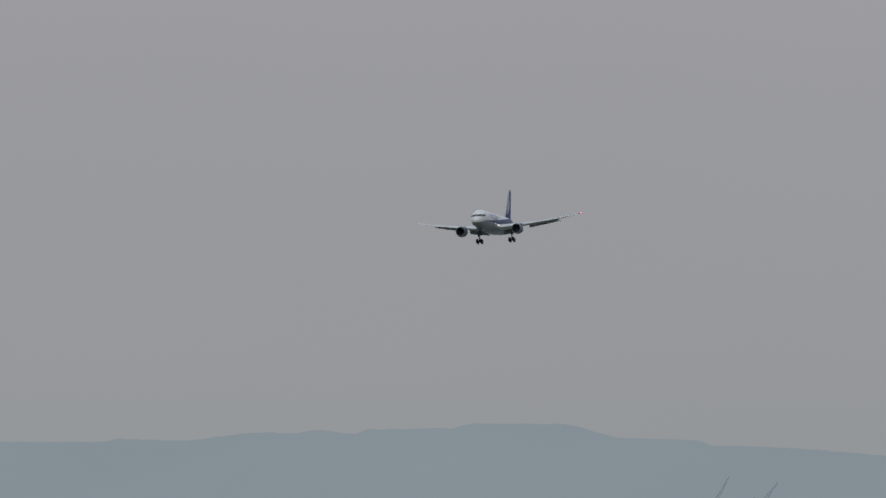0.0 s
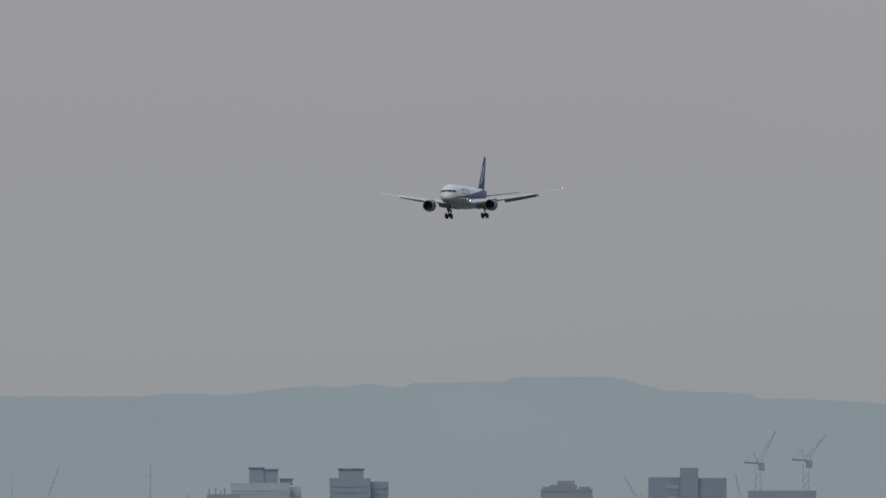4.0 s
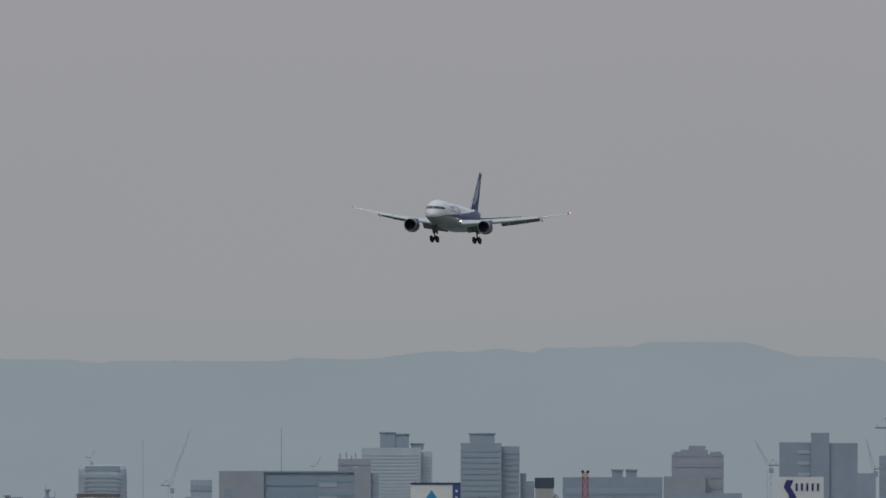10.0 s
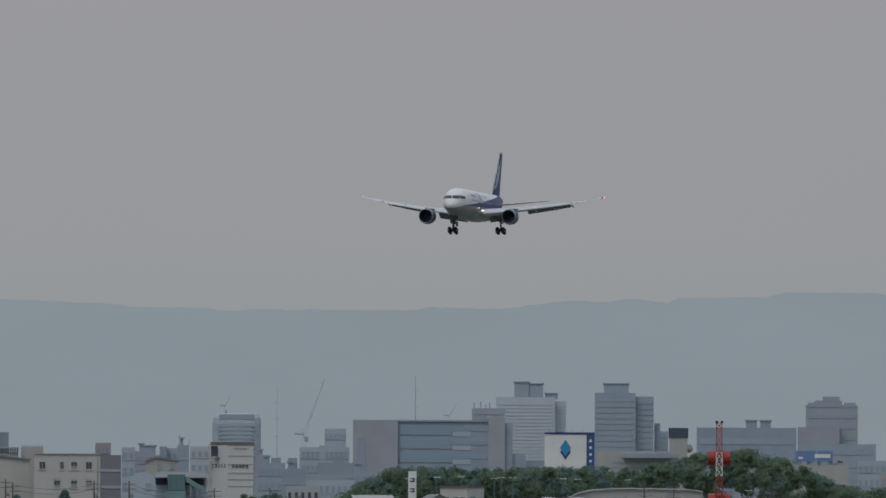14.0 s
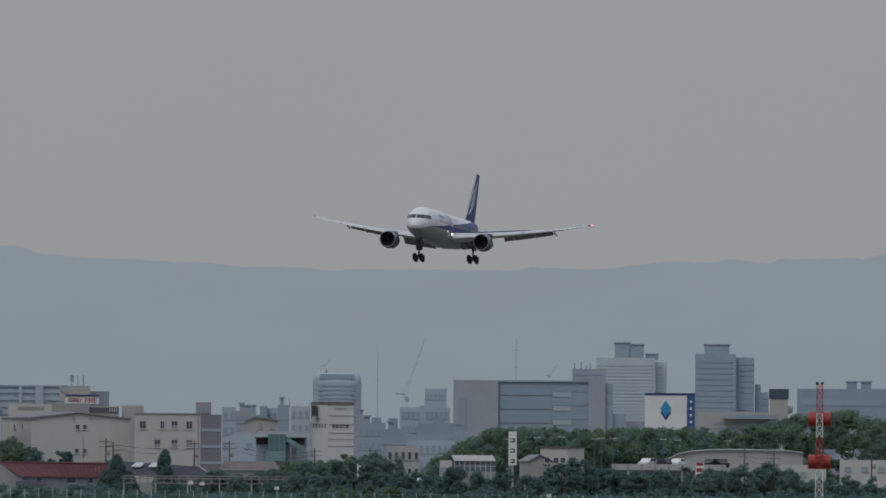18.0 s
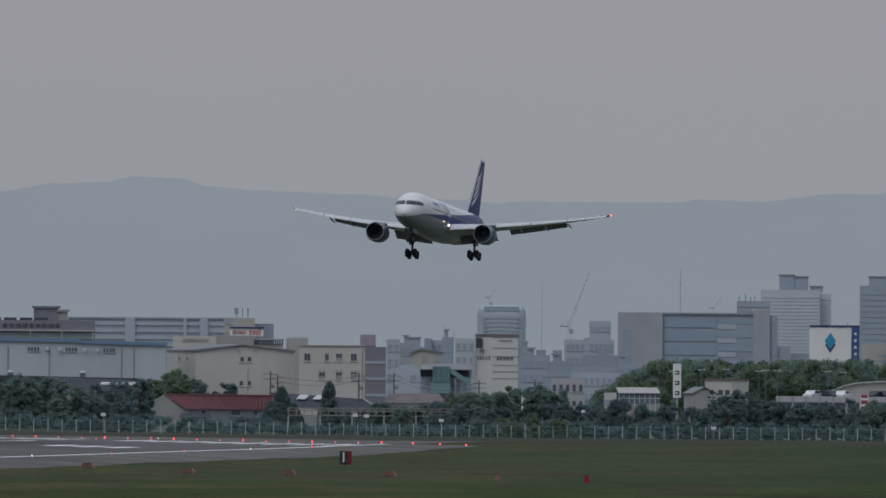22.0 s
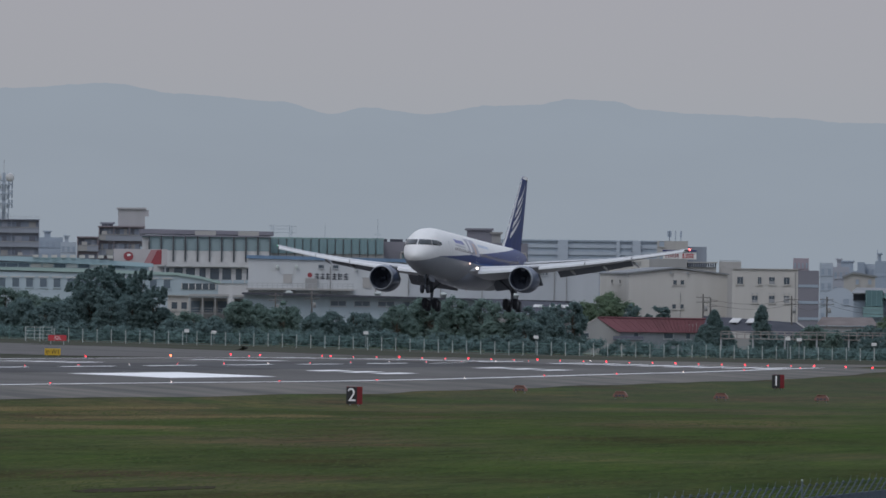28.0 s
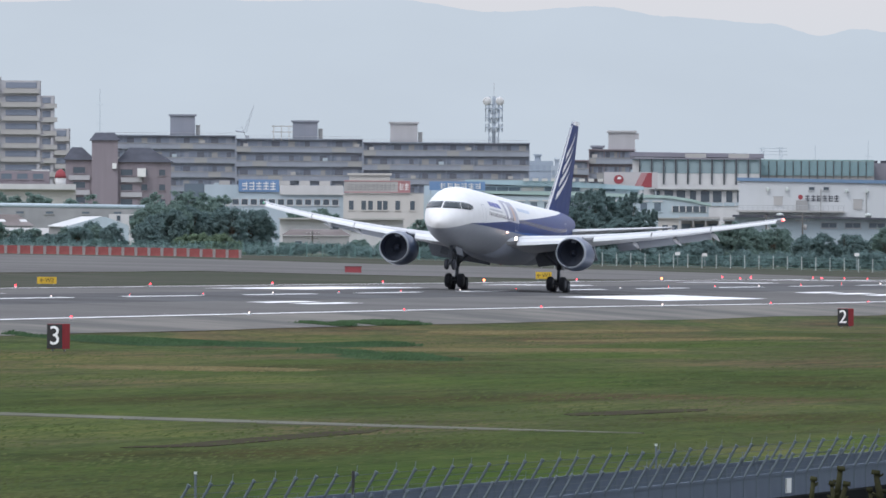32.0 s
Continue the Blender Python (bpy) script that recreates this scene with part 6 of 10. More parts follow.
    f = [tuple(range(12)), tuple(reversed(range(12, 24)))] + [(i, 12 + i, 12 + (i + 1) % 12, (i + 1) % 12) for i in range(12)]
    part("white_mark", mesh_of("white_mark", v, f, SIGN_WHITE), SIGN_WHITE, th, "white mark on the disc")
    for b0, b1, t0, t1, mt in ((-8.945, -8.915, -8.912, -8.884, PINK_BOARD), (-8.915, -8.865, -8.884, -8.865, DUSTY_RED)):
        v = [(X(b0), -0.16, Z(0.258)), (X(b1), -0.16, Z(0.258)), (X(t1), -0.16, Z(0.322)), (X(t0), -0.16, Z(0.322))]
        v += [(a, b + 0.03, c) for a, b, c in v]
        part("red_panel", mesh_of("red_panel", v, BOX_F, mt), mt, th, "slanted red panel")
    for q in range(5):
        box("post", -w / 2 + 0.3 + q * (w - 0.6) / 4, 0.35, -0.4, 0.25, 0.25, Z(0.32) + 0.4, STEEL, th)
    # brown flats with roof room, behind
    th, w, X, Z = site("brown_flats", "brown-grey flats with balconies and rooftop room", "flats", -9.238, -8.94, 2500)
    balconies(th, X(-9.144), X(-8.94), 1.5, Z(0.426), BROWN_WALL, 5, 2.9, 3)
    balconies(th, X(-9.238), X(-9.144), 0, Z(0.378), BROWN_WALL, 4, 2.9, 1)
    roof_block(th, X(-9.058), X(-8.940), 3, 10, Z(0.426) - 0.4, Z(0.500), TAN_WALL)
    box("tank_room", X(-8.935), 4, Z(0.47), 1.0, 2.0, 1.2, TAN_WALL, th)
    roof_block(th, X(-9.13), X(-9.08), 3, 9, Z(0.426) - 0.4, Z(0.434), MAUVE_WALL, "roof_unit")


FLATS_GLASS = mat("dim_flat_window", (0.15, 0.16, 0.19), 0.6, 0.15, 0.4, gloss=0.15)


def balconies(th, x0, x1, y, h, wall, storeys, step, bays):
    """A block of flats: shade-toned sheets in shallow recesses between balcony fronts, divided by fin walls."""
    shell(th, x0, x1, y + 0.8, y + 13, h, wall)
    for k in range(storeys):
        z = h - step * (k + 1) + 0.2
        box("handrail", (x0 + x1) / 2, y + 0.02, z + 0.95, x1 - x0, 0.2, 0.12, CONCRETE, th)
        # this sheet's grey paints the shade inside the balcony
        box("recess_shade_sheet", (x0 + x1) / 2, y + 0.72, z + 0.95, x1 - x0 - 0.6, 0.12, 1.25, FLATS_OPENING, th)
        box("balcony_front", (x0 + x1) / 2, y + 0.1, z - 0.15, x1 - x0, 0.18, 1.1, BALCONY, th)
        box("balcony_floor", (x0 + x1) / 2, y + 0.45, z - 0.2, x1 - x0, 0.7, 0.16, BALCONY, th)
        for q in range(bays * 2):
            window_x = x0 + (q + 0.5) * (x1 - x0) / (bays * 2)
            if (q * 7 + k * 5) % 6 == 0:
                box("balcony_screen", window_x, y - 0.02, z - 0.1, (x1 - x0) / (bays * 2) * 0.9, 0.06, 1.0, (CONCRETE, TAN_WALL, BROWN_WALL)[(q + 2 * k) % 3], th)
            if (q * 5 + k * 3) % 7 == 0:
                box("laundry", window_x + 0.4, y + 0.3, z + 0.95, 1.0, 0.08, 0.75, (CONCRETE_PALE, PALE_BLUE_WALL)[k % 2], th)
            box("curtain_pane", window_x, y + 0.63, z + 0.95, (x1 - x0) / (bays * 2) * (0.42, 0.3, 0.5)[(q + k) % 3], 0.06, 1.2, (FLATS_GLASS, CONCRETE, FLATS_GLASS, BALCONY)[(q * 3 + k) % 4], th)
    for q in range(bays + 1):
        xx = x0 + q * (x1 - x0) / bays
        box("fin_wall", min(max(xx, x0 + 0.1), x1 - 0.1), y + 0.42, 0, 0.2, 0.78, h - 0.15, wall, th)
    box("eave", (x0 + x1) / 2, y + 0.4, h - 0.25, x1 - x0 + 0.2, 0.9, 0.22, wall, th)


build_near_city()


def build_left_city():
    rnd = random.Random(8)
    # long balcony flats in three lengths
    for b0, b1, e, lab in ((-11.32, -10.70, 0.478, "long mauve-grey flats with balconies and rooftop room"), (-10.70, -10.14, 0.465, "mauve-grey flats with balconies and rooftop room"), (-10.14, -9.405, 0.452, "mauve-grey flats with balconies, brown roof edge")):
        th, w, X, Z = site("balcony_flats", lab, "flats", b0, b1, 2700, group="long balcony flats")
        balconies(th, -w / 2, w / 2, 0, Z(e), MAUVE_WALL, 6, 2.95, max(4, int(w / 5.5)))
        for q0, q1, e1 in ((-10.99, -10.88, 0.562), (-10.45, -10.34, 0.538), (-10.02, -9.90, 0.534)):
            if b0 < q0 < b1:
                roof_block(th, X(q0), X(q1), 2, 9, Z(e) - 0.5, Z(e1), MAUVE_WALL if q0 < -10.3 else TAN_WALL)
                box("roof_unit", X(q1) + 0.6, 4, Z(e) - 0.5, 0.9, 2, 2.6, CONCRETE, th)
        k = 0
        for q in range(int(w / 2)):
            part("roof_rail_post", rods_mesh("roof_rail_post", [((-w / 2 + 2 * q, 1.7, Z(e) - 0.2), (-w / 2 + 2 * q, 1.7, Z(e) + 0.45), 0.04)], STEEL, 4), STEEL, th)
        part("roof_rail", rods_mesh("roof_rail", [((-w / 2, 1.7, Z(e) + 0.45), (w / 2, 1.7, Z(e) + 0.45), 0.04)], STEEL, 4), STEEL, th)
    # gantry sign on the roof
    th = empty("roof_gantry", stand(-10.50, 2700, z=level(0.455, 2700)), "pale steel gantry on the flats' roof", "gantry")
    part("frame", rods_mesh("frame", [((x, 0, 0), (x, 0, 3.2), 0.1) for x in (-1.6, 0, 1.6)] + [((-2, 0, z), (2.4, 0, z), 0.12) for z in (1.8, 3.0)], CONCRETE_PALE, 4), CONCRETE_PALE, th)
    # stepped tower of flats
    th, w, X, Z = site("stepped_flats", "tall tan stepped flats with pale balconies", "flats", -11.95, -11.425, 2750)
    for b0, b1, e, n in ((-11.95, -11.735, 0.730, 14), (-11.735, -11.56, 0.714, 13), (-11.56, -11.50, 0.648, 11), (-11.50, -11.43, 0.503, 7)):
        x0, x1, h = X(b0), X(b1), Z(e)
        shell(th, x0, x1, 1.2, 14, h, TAN_WALL)
        for k in range(n):
            z = h - 2.9 * (k + 1) + 0.3
            # recess shade again drawn as a grey sheet
            box("recess_shade_sheet", (x0 + x1) / 2, 1.13, z + 1.0, (x1 - x0) * 0.78, 0.12, 1.2, FLATS_OPENING, th)
            box("balcony_front", (x0 + x1) / 2 + (0.6 if e == 0.648 else 0), 0.4, z - 0.1, (x1 - x0) * (1.0 if k % 2 else 0.9), 0.2, 1.0, CONCRETE_PALE, th)
            box("balcony_floor", (x0 + x1) / 2, 0.8, z - 0.15, (x1 - x0) * 0.95, 0.9, 0.14, CONCRETE_PALE, th)
            box("wall_pier", x1 - 0.5, 1.0, z, 0.6, 0.6, 2.6, TAN_WALL, th)
    # brown house with hipped dark roofs
    th, w, X, Z = site("brown_hipped_flats", "brown tiled flats with dark hipped roofs", "flats", -11.47, -10.95, 2450)
    for b0, b1, e, er in ((-11.45, -11.33, 0.366, 0.422), (-11.22, -10.985, 0.357, 0.422)):
        x0, x1, h, hr = X(b0), X(b1), Z(e), Z(er)
        shell(th, x0, x1, 1, 12, h, BROWN_WALL)
        xm = (x0 + x1) / 2
        v = [(x0 - 0.5, 0.4, h), (x1 + 0.5, 0.4, h), (x1 + 0.5, 12.5, h), (x0 - 0.5, 12.5, h), (xm - (x1 - x0) * 0.28, 6, hr), (xm + (x1 - x0) * 0.1, 6, hr)]
        part("hipped_roof", mesh_of("hipped_roof", v, [(0, 1, 5, 4), (1, 2, 5), (2, 3, 4, 5), (3, 0, 4)], ROOF_DARK), ROOF_DARK, th, "dark hipped roof")
        for k in range(4):
            z = h - 2.6 - 2.8 * k
            for q in range(3 if b0 > -11.3 else 1):
                window(th, x0 + (q + 0.5) * (x1 - x0) / (3 if b0 > -11.3 else 1), z, 2.4 if q == 0 else 1.3, 1.3, 1, GLASS, BROWN_WALL)
            box("balcony_front", x0 + 2.6, 0.7, z - 1.2, 4.0, 0.3, 0.9, TAN_WALL, th)
    shell(th, X(-11.335), X(-11.22), 0, 12, Z(0.455), BROWN_WALL, name="stair_tower")
    v = [(X(-11.345), -0.4, Z(0.452)), (X(-11.21), -0.4, Z(0.452)), (X(-11.21), 12, Z(0.452)), (X(-11.345), 12, Z(0.452)), (X(-11.32), 5, Z(0.487)), (X(-11.235), 5, Z(0.487))]
    part("tower_roof", mesh_of("tower_roof", v, [(0, 1, 5, 4), (1, 2, 5), (2, 3, 4, 5), (3, 0, 4)], ROOF_DARK), ROOF_DARK, th)
    box("white_box", X(-11.235), -0.3, Z(0.328), 0.8, 0.5, 1.0, SIGN_WHITE, th)
    box("water_tank", X(-11.115), -0.3, Z(0.292), 1.6, 1.6, 1.6, SIGN_WHITE, th, "white water tank")
    # white shop with a red dome
    th, w, X, Z = site("white_shop", "brown and white shop with a small red-domed turret", "shop", -11.95, -11.404, 2300)
    shell(th, -w / 2, X(-11.52), 2, 10, Z(0.315), BROWN_WALL)
    shell(th, -w / 2, w / 2, 0.6, 8, Z(0.236), CREAM, name="front")
    box("white_fascia", 0, 0, Z(0.234), w, 1.4, Z(0.258) - Z(0.234), WHITE_WALL, th, "white fascia board")
    box("roof_board", (X(-11.60) + X(-11.52)) / 2, 3, Z(0.300), X(-11.52) - X(-11.60), 1.0, Z(0.322) - Z(0.300), WHITE_WALL, th, "white roof board")
    for b in (-11.71, -11.64, -11.57):
        window(th, X(b), Z(0.278), 2.0, 1.1, 2, GLASS_SLATE, BROWN_WALL)
    turret = lambda rows: loft([[(X(-11.472) + q * math.cos(2 * math.pi * i / 16), 1.2 + q * math.sin(2 * math.pi * i / 16), z) for i in range(16)] for z, q in rows])
    v, f = turret(((Z(0.236), 0.95), (Z(0.287), 0.92)))
    part("turret", mesh_of("turret", v, f, WHITE_WALL, smooth=True), WHITE_WALL, th, "white round turret")
    v, f = turret(((Z(0.286), 1.0), (Z(0.300), 0.95), (Z(0.312), 0.72), (Z(0.320), 0.4), (Z(0.325), 0.05)))
    part("dome", mesh_of("dome", v, f, DUSTY_RED, smooth=True), DUSTY_RED, th, "small faded red dome")
    # blue and white works with lettered boards
    th, w, X, Z = site("blue_works", "pale blue and white works with blue lettered roof boards", "works", -10.80, -10.22, 2200)
    h = Z(0.268)
    shell(th, X(-10.837), X(-10.69), 1, 12, Z(0.260), PALE_BLUE_WALL)
    box("dark_box", (X(-10.927) + X(-10.84)) / 2, 4, -0.4, X(-10.84) - X(-10.927), 5, Z(0.264) + 0.4, GLASS_SLATE, th, "dark slate box room")
    shell(th, X(-10.69), w / 2, 0, 14, Z(0.250), PALE_BLUE_WALL, name="long_wall")
    box("white_hall", (X(-10.505) + X(-10.225)) / 2, 4, Z(0.217), X(-10.225) - X(-10.505), 9, Z(0.258) - Z(0.217), WHITE_WALL, th)
    plane_sign(th, X(-10.687), X(-10.508), -0.2, Z(0.229), Z(0.283), SIGN_BLUE)
    glyph_row(th, X(-10.675), X(-10.52), Z(0.238), Z(0.274), -0.34, 5, SIGN_WHITE, rnd)
    for k in range(14):
        window(th, X(-10.78) + k * (w / 2 - X(-10.78)) / 14, Z(0.170), 1.2, 1.1, 0.0, GLASS, WHITE_WALL)
    for k in range(6):
        box("roof_unit", X(-10.75) + k * 3.4, 5, Z(0.255), 1.8, 1.6, 0.9, CONCRETE_PALE, th)
    # cream works with a long white board
    th, w, X, Z = site("cream_works", "cream works with a white lettered roof board", "works", -10.225, -9.87, 2180)
    shell(th, -w / 2, w / 2, 0, 12, Z(0.225), CREAM)
    plane_sign(th, X(-10.222), X(-9.985), -0.2, Z(0.228), Z(0.281), CONCRETE_PALE)
    for z in (0.228, 0.277):
        box("board_edge", (X(-10.222) + X(-9.93)) / 2, -0.36, Z(z), X(-9.93) - X(-10.222), 0.06, 0.16, PINK_BOARD, th)
    plane_sign(th, X(-9.985), X(-9.93), -0.2, Z(0.228), Z(0.281), PINK_BOARD, "red_board")
    glyph_row(th, X(-10.212), X(-9.995), Z(0.240), Z(0.270), -0.34, 12, CONCRETE, rnd)
    glyph_row(th, X(-9.98), X(-9.935), Z(0.240), Z(0.270), -0.34, 2, SIGN_WHITE, rnd)
    for b in (-10.19, -10.135, -10.105, -10.065, -10.04, -9.985, -9.92):
        window(th, X(b), Z(0.150), 0.95, 1.7, 0, GLASS, CREAM)
    roof_block(th, X(-10.20), X(-10.02), 5, 11, Z(0.225), Z(0.305), CREAM, "upper_room")
    # long teal-roofed depot: an upper flat roof, a clerestory and a curved lower roof
    th, w, X, Z = site("teal_roofed_depot", "long pale depot with layered teal roofs", "depot", -9.87, -8.60, 2092)
    shell(th, -w / 2, X(-8.92), 4, 16, Z(0.262), PALE_BLUE_WALL)
    prism("upper_roof", th, [(X(b), Z(e)) for b, e in ((-9.69, 0.272), (-8.90, 0.247), (-8.90, 0.262), (-9.27, 0.285), (-9.69, 0.288))], 3.2, 14, mat("pale_blue_sheet_roof", (0.33, 0.42, 0.455), 0.7, 0.08, 0.3, gloss=0.15), 0, "pale blue sheet roof")
    for k in range(11):
        x0, x1 = X(-9.60) + k * (X(-9.02) - X(-9.60)) / 11, X(-9.60) + (k + 0.9) * (X(-9.02) - X(-9.60)) / 11
        box("clerestory_window", (x0 + x1) / 2, 3.9, Z(0.240), x1 - x0, 0.16, Z(0.256) - Z(0.240), (GLASS_SLATE, GLASS_SLATE, GLASS_SLATE, CREAM, CREAM, GLASS_SLATE, WHITE_WALL, GLASS_SLATE, WHITE_WALL, CREAM, GLASS_SLATE)[k], th, "clerestory panel")
    prism("lower_roof", th, [(X(b), Z(e)) for b, e in ((-9.60, 0.226), (-8.80, 0.211), (-8.70, 0.198), (-8.605, 0.175), (-8.605, 0.186), (-8.70, 0.209), (-8.79, 0.222), (-8.99, 0.229), (-9.21, 0.237), (-9.60, 0.239))], -2.7, 6, mat("pale_mint_sheet_roof", (0.36, 0.46, 0.44), 0.8, 0.07, 0.3, second=(0.32, 0.42, 0.40), gloss=0.1), 0, "pale mint curved roof")
    prism("lower_wall", th, [(X(b), Z(e)) for b, e in ((-9.87, -0.1), (-8.615, -0.1), (-8.615, 0.176), (-8.70, 0.199), (-8.80, 0.212), (-9.87, 0.222))], -2.4, 12, PALE_BLUE_WALL)
    for k in range(17):
        b = -9.808 + 0.0605 * k
        window(th, X(b), Z(0.150), 1.25, 1.55, -2.4, GLASS_SLATE, PALE_BLUE_WALL)
        box("lintel", X(b), -2.5, Z(0.150) + 1.62, 1.7, 0.2, 0.2, WHITE_WALL, th, "white lintel")
    box("strip_window", (X(-8.775) + X(-8.625)) / 2, -2.45, Z(0.150), X(-8.625) - X(-8.775), 0.12, Z(0.176) - Z(0.150), GLASS, th, "dark strip window")
    for k in range(6):
        box("mullion", X(-8.775) + k * (X(-8.625) - X(-8.775)) / 5, -2.55, Z(0.148), 0.16, 0.14, Z(0.178) - Z(0.148), WHITE_WALL, th)
    plane_sign(th, X(-9.845), X(-9.60), -2.6, Z(0.240), Z(0.279), SIGN_BLUE)
    glyph_row(th, X(-9.80), X(-9.615), Z(0.247), Z(0.273), -2.74, 6, SIGN_WHITE, rnd)
    for b in (-9.84, -9.72, -9.61):
        box("sign_post", X(b), -2.2, Z(0.20), 0.15, 0.15, Z(0.279) - Z(0.20), STEEL, th)
    for k in range(9):
        box("skylight_box", X(-9.42) + k * 1.5, 3, Z(0.283), 0.9, 1.0, 0.45, CREAM, th)
    # pale house under the depot
    th, w, X, Z = site("pale_low_house", "pale low house with dark windows beside the depot", "house", -8.836, -8.742, 2020)
    shell(th, -w / 2, w / 2, 0, 8, Z(0.121), CREAM)
    for b in (-8.806, -8.763):
        window(th, X(b), Z(0.061), 1.05, 1.2, 0, GLASS, CREAM)
    box("string_course", 0, -0.05, Z(0.048), w * 0.8, 0.12, 0.12, CONCRETE, th)
    box("roof_edge", 0, -0.2, Z(0.121), w + 0.3, 0.6, 0.12, CONCRETE_PALE, th)
    # long white sheds with a duct
    th, w, X, Z = site("long_white_shed", "long grey shed with a thick pale roof duct", "shed", -12.3, -11.02, 2120)
    h = Z(0.158)
    shell(th, -w / 2, w / 2, 0, 10, h, mat("grimy_shed_wall", (0.33, 0.335, 0.34), 0.9, 0.12, 0.4, second=(0.27, 0.275, 0.28), gloss=0.1))
    part("roof_duct", rods_mesh("roof_duct", [((-w / 2, 0.2, Z(0.170)), (X(-11.005), 0.2, Z(0.157)), 0.38)], PALE_BLUE_WALL, 10), PALE_BLUE_WALL, th, "thick pale blue roof duct")
    for b in (-12.15, -12.0, -11.86, -11.65, -11.52, -11.36, -11.22):
        window(th, X(b), Z(0.125), 1.4, 0.55, 0, GLASS_SLATE, CONCRETE)
    th, w, X, Z = site("dark_roofed_house", "low house with a weathered dark pitched roof and skylights", "house", -12.25, -11.585, 2050)
    v = [(-w / 2, 0, Z(0.074)), (w / 2, 0, Z(0.074)), (X(-11.66), 5, Z(0.124)), (-w / 2 + 1, 5, Z(0.124)), (-w / 2, 10, Z(0.074)), (w / 2, 10, Z(0.074))]
    part("roof", mesh_of("roof", v, [(0, 1, 2, 3), (3, 2, 5, 4), (1, 5, 2), (0, 3, 4)], ROOF_BROWN), ROOF_BROWN, th, "weathered dark sheet roof")
    shell(th, -w / 2 + 0.4, w / 2 - 0.4, 0.3, 9, Z(0.072), CONCRETE)
    for b in (-11.725, -11.63, -11.95):
        slab("skylight", th, [(X(b) - 0.6, 1.6, Z(0.092)), (X(b) + 0.5, 1.6, Z(0.092)), (X(b) + 0.2, 2.6, Z(0.102)), (X(b) - 0.8, 2.6, Z(0.102))], 0.1, WHITE_WALL, "pale skylight")
    th, w, X, Z = site("awning_shed", "long low shed under a pale sheet awning", "shed", -12.2, -11.523, 1990)
    slab("awning", th, [(-w / 2, -1.2, Z(0.040)), (w / 2, -1.2, Z(0.036)), (w / 2, 3.5, Z(0.064)), (-w / 2, 3.5, Z(0.070))], 0.12, CONCRETE_PALE, "pale sheet awning")
    shell(th, -w / 2 + 0.3, w / 2 - 0.3, 0.6, 6, Z(0.040), CONCRETE)
    for k in range(6):
        box("post", -w / 2 + 0.4 + k * (w - 0.8) / 5, -1.0, -0.3, 0.14, 0.14, Z(0.036) + 0.3, STEEL, th)
    th, w, X, Z = site("gable_shed", "pale-roofed gable shed with a blue-grey end wall", "shed", -11.527, -11.17, 2000)
    zr, zl, zb = Z(0.117), Z(0.075), Z(0.071)
    slab("roof", th, [(-w / 2, -0.3, zl), (X(-11.452), -0.3, zb), (X(-11.287), 5, zr), (X(-11.378), 5, zr)], 0.14, WHITE_WALL, "pale sheet roof")
    prism("end_wall", th, [(X(-11.452), -0.4), (w / 2, -0.4), (w / 2, Z(0.077)), (X(-11.27), zr - 0.1), (X(-11.30), zr - 0.1), (X(-11.452), zb - 0.1)], 0.0, 9, PALE_BLUE_WALL, 0, "blue-grey end wall")
    prism("side_wall", th, [(-w / 2 + 0.3, -0.4), (X(-11.452), -0.4), (X(-11.452), zb - 0.15), (-w / 2 + 0.3, zl - 0.15)], 0.1, 4, CONCRETE)
    window(th, X(-11.24), Z(0.045), 1.1, 0.9, 0, GLASS, STEEL)
    window(th, X(-11.36), Z(0.035), 1.1, 0.9, 0, GLASS, STEEL)
    th, w, X, Z = site("white_hut", "small white flat-roofed hut with dark windows", "hut", -11.258, -11.075, 2040)
    shell(th, -w / 2, w / 2, 0, 6, Z(0.127), WHITE_WALL)
    for b in (-11.215, -11.16, -11.135):
        window(th, X(b), Z(0.096), 0.7, 0.95, 0, GLASS, STEEL)
    th, w, X, Z = site("grey_shed", "low grey shed with a weathered brown pitched roof", "shed", -10.50, -10.19, 2000)
    shell(th, -w / 2 + 0.3, w / 2 - 0.3, 0.3, 8, Z(0.038) - 0.1, CONCRETE)
    v = [(-w / 2, 0, Z(0.038)), (w / 2, 0, Z(0.038)), (w / 2 - 1.5, 4.2, Z(0.066)), (-w / 2 + 1.5, 4.2, Z(0.066)), (-w / 2, 8.5, Z(0.038)), (w / 2, 8.5, Z(0.038))]
    part("roof", mesh_of("roof", v, [(0, 1, 2, 3), (3, 2, 5, 4), (1, 5, 2), (0, 3, 4)], ROOF_BROWN), ROOF_BROWN, th, "weathered brown roof")
    window(th, -w / 4, Z(0.038) - 1.5, 1.2, 0.7, 0.3, GLASS, STEEL)
    th, w, X, Z = site("white_low_house", "white flat-roofed low house", "house", -10.505, -9.96, 2020)
    h = Z(0.114)
    shell(th, -w / 2, w / 2, 0, 9, h, WHITE_WALL)
    for b in (-10.262, -10.166, -10.06):
        window(th, X(b), Z(0.058), 1.5, 1.05, 0, GLASS, STEEL)
    box("canopy", 0, -0.6, h - 0.2, w + 0.4, 1.6, 0.25, CONCRETE_PALE, th)
    # station-like canopies by the trees
    for b0, b1, e in ((-8.743, -8.565, 0.121), (-8.550, -8.30, 0.119)):
        th, w, X, Z = site("open_canopy", "flat pale canopy on steel posts over a shaded bay", "canopy", b0, b1, 2000, group="canopies")
        box("roof", 0, 1.5, Z(e), w, 6, 0.3, CONCRETE_PALE, th)
        box("beam", 0, -1.2, Z(e) - 0.28, w, 0.2, 0.25, STEEL, th)
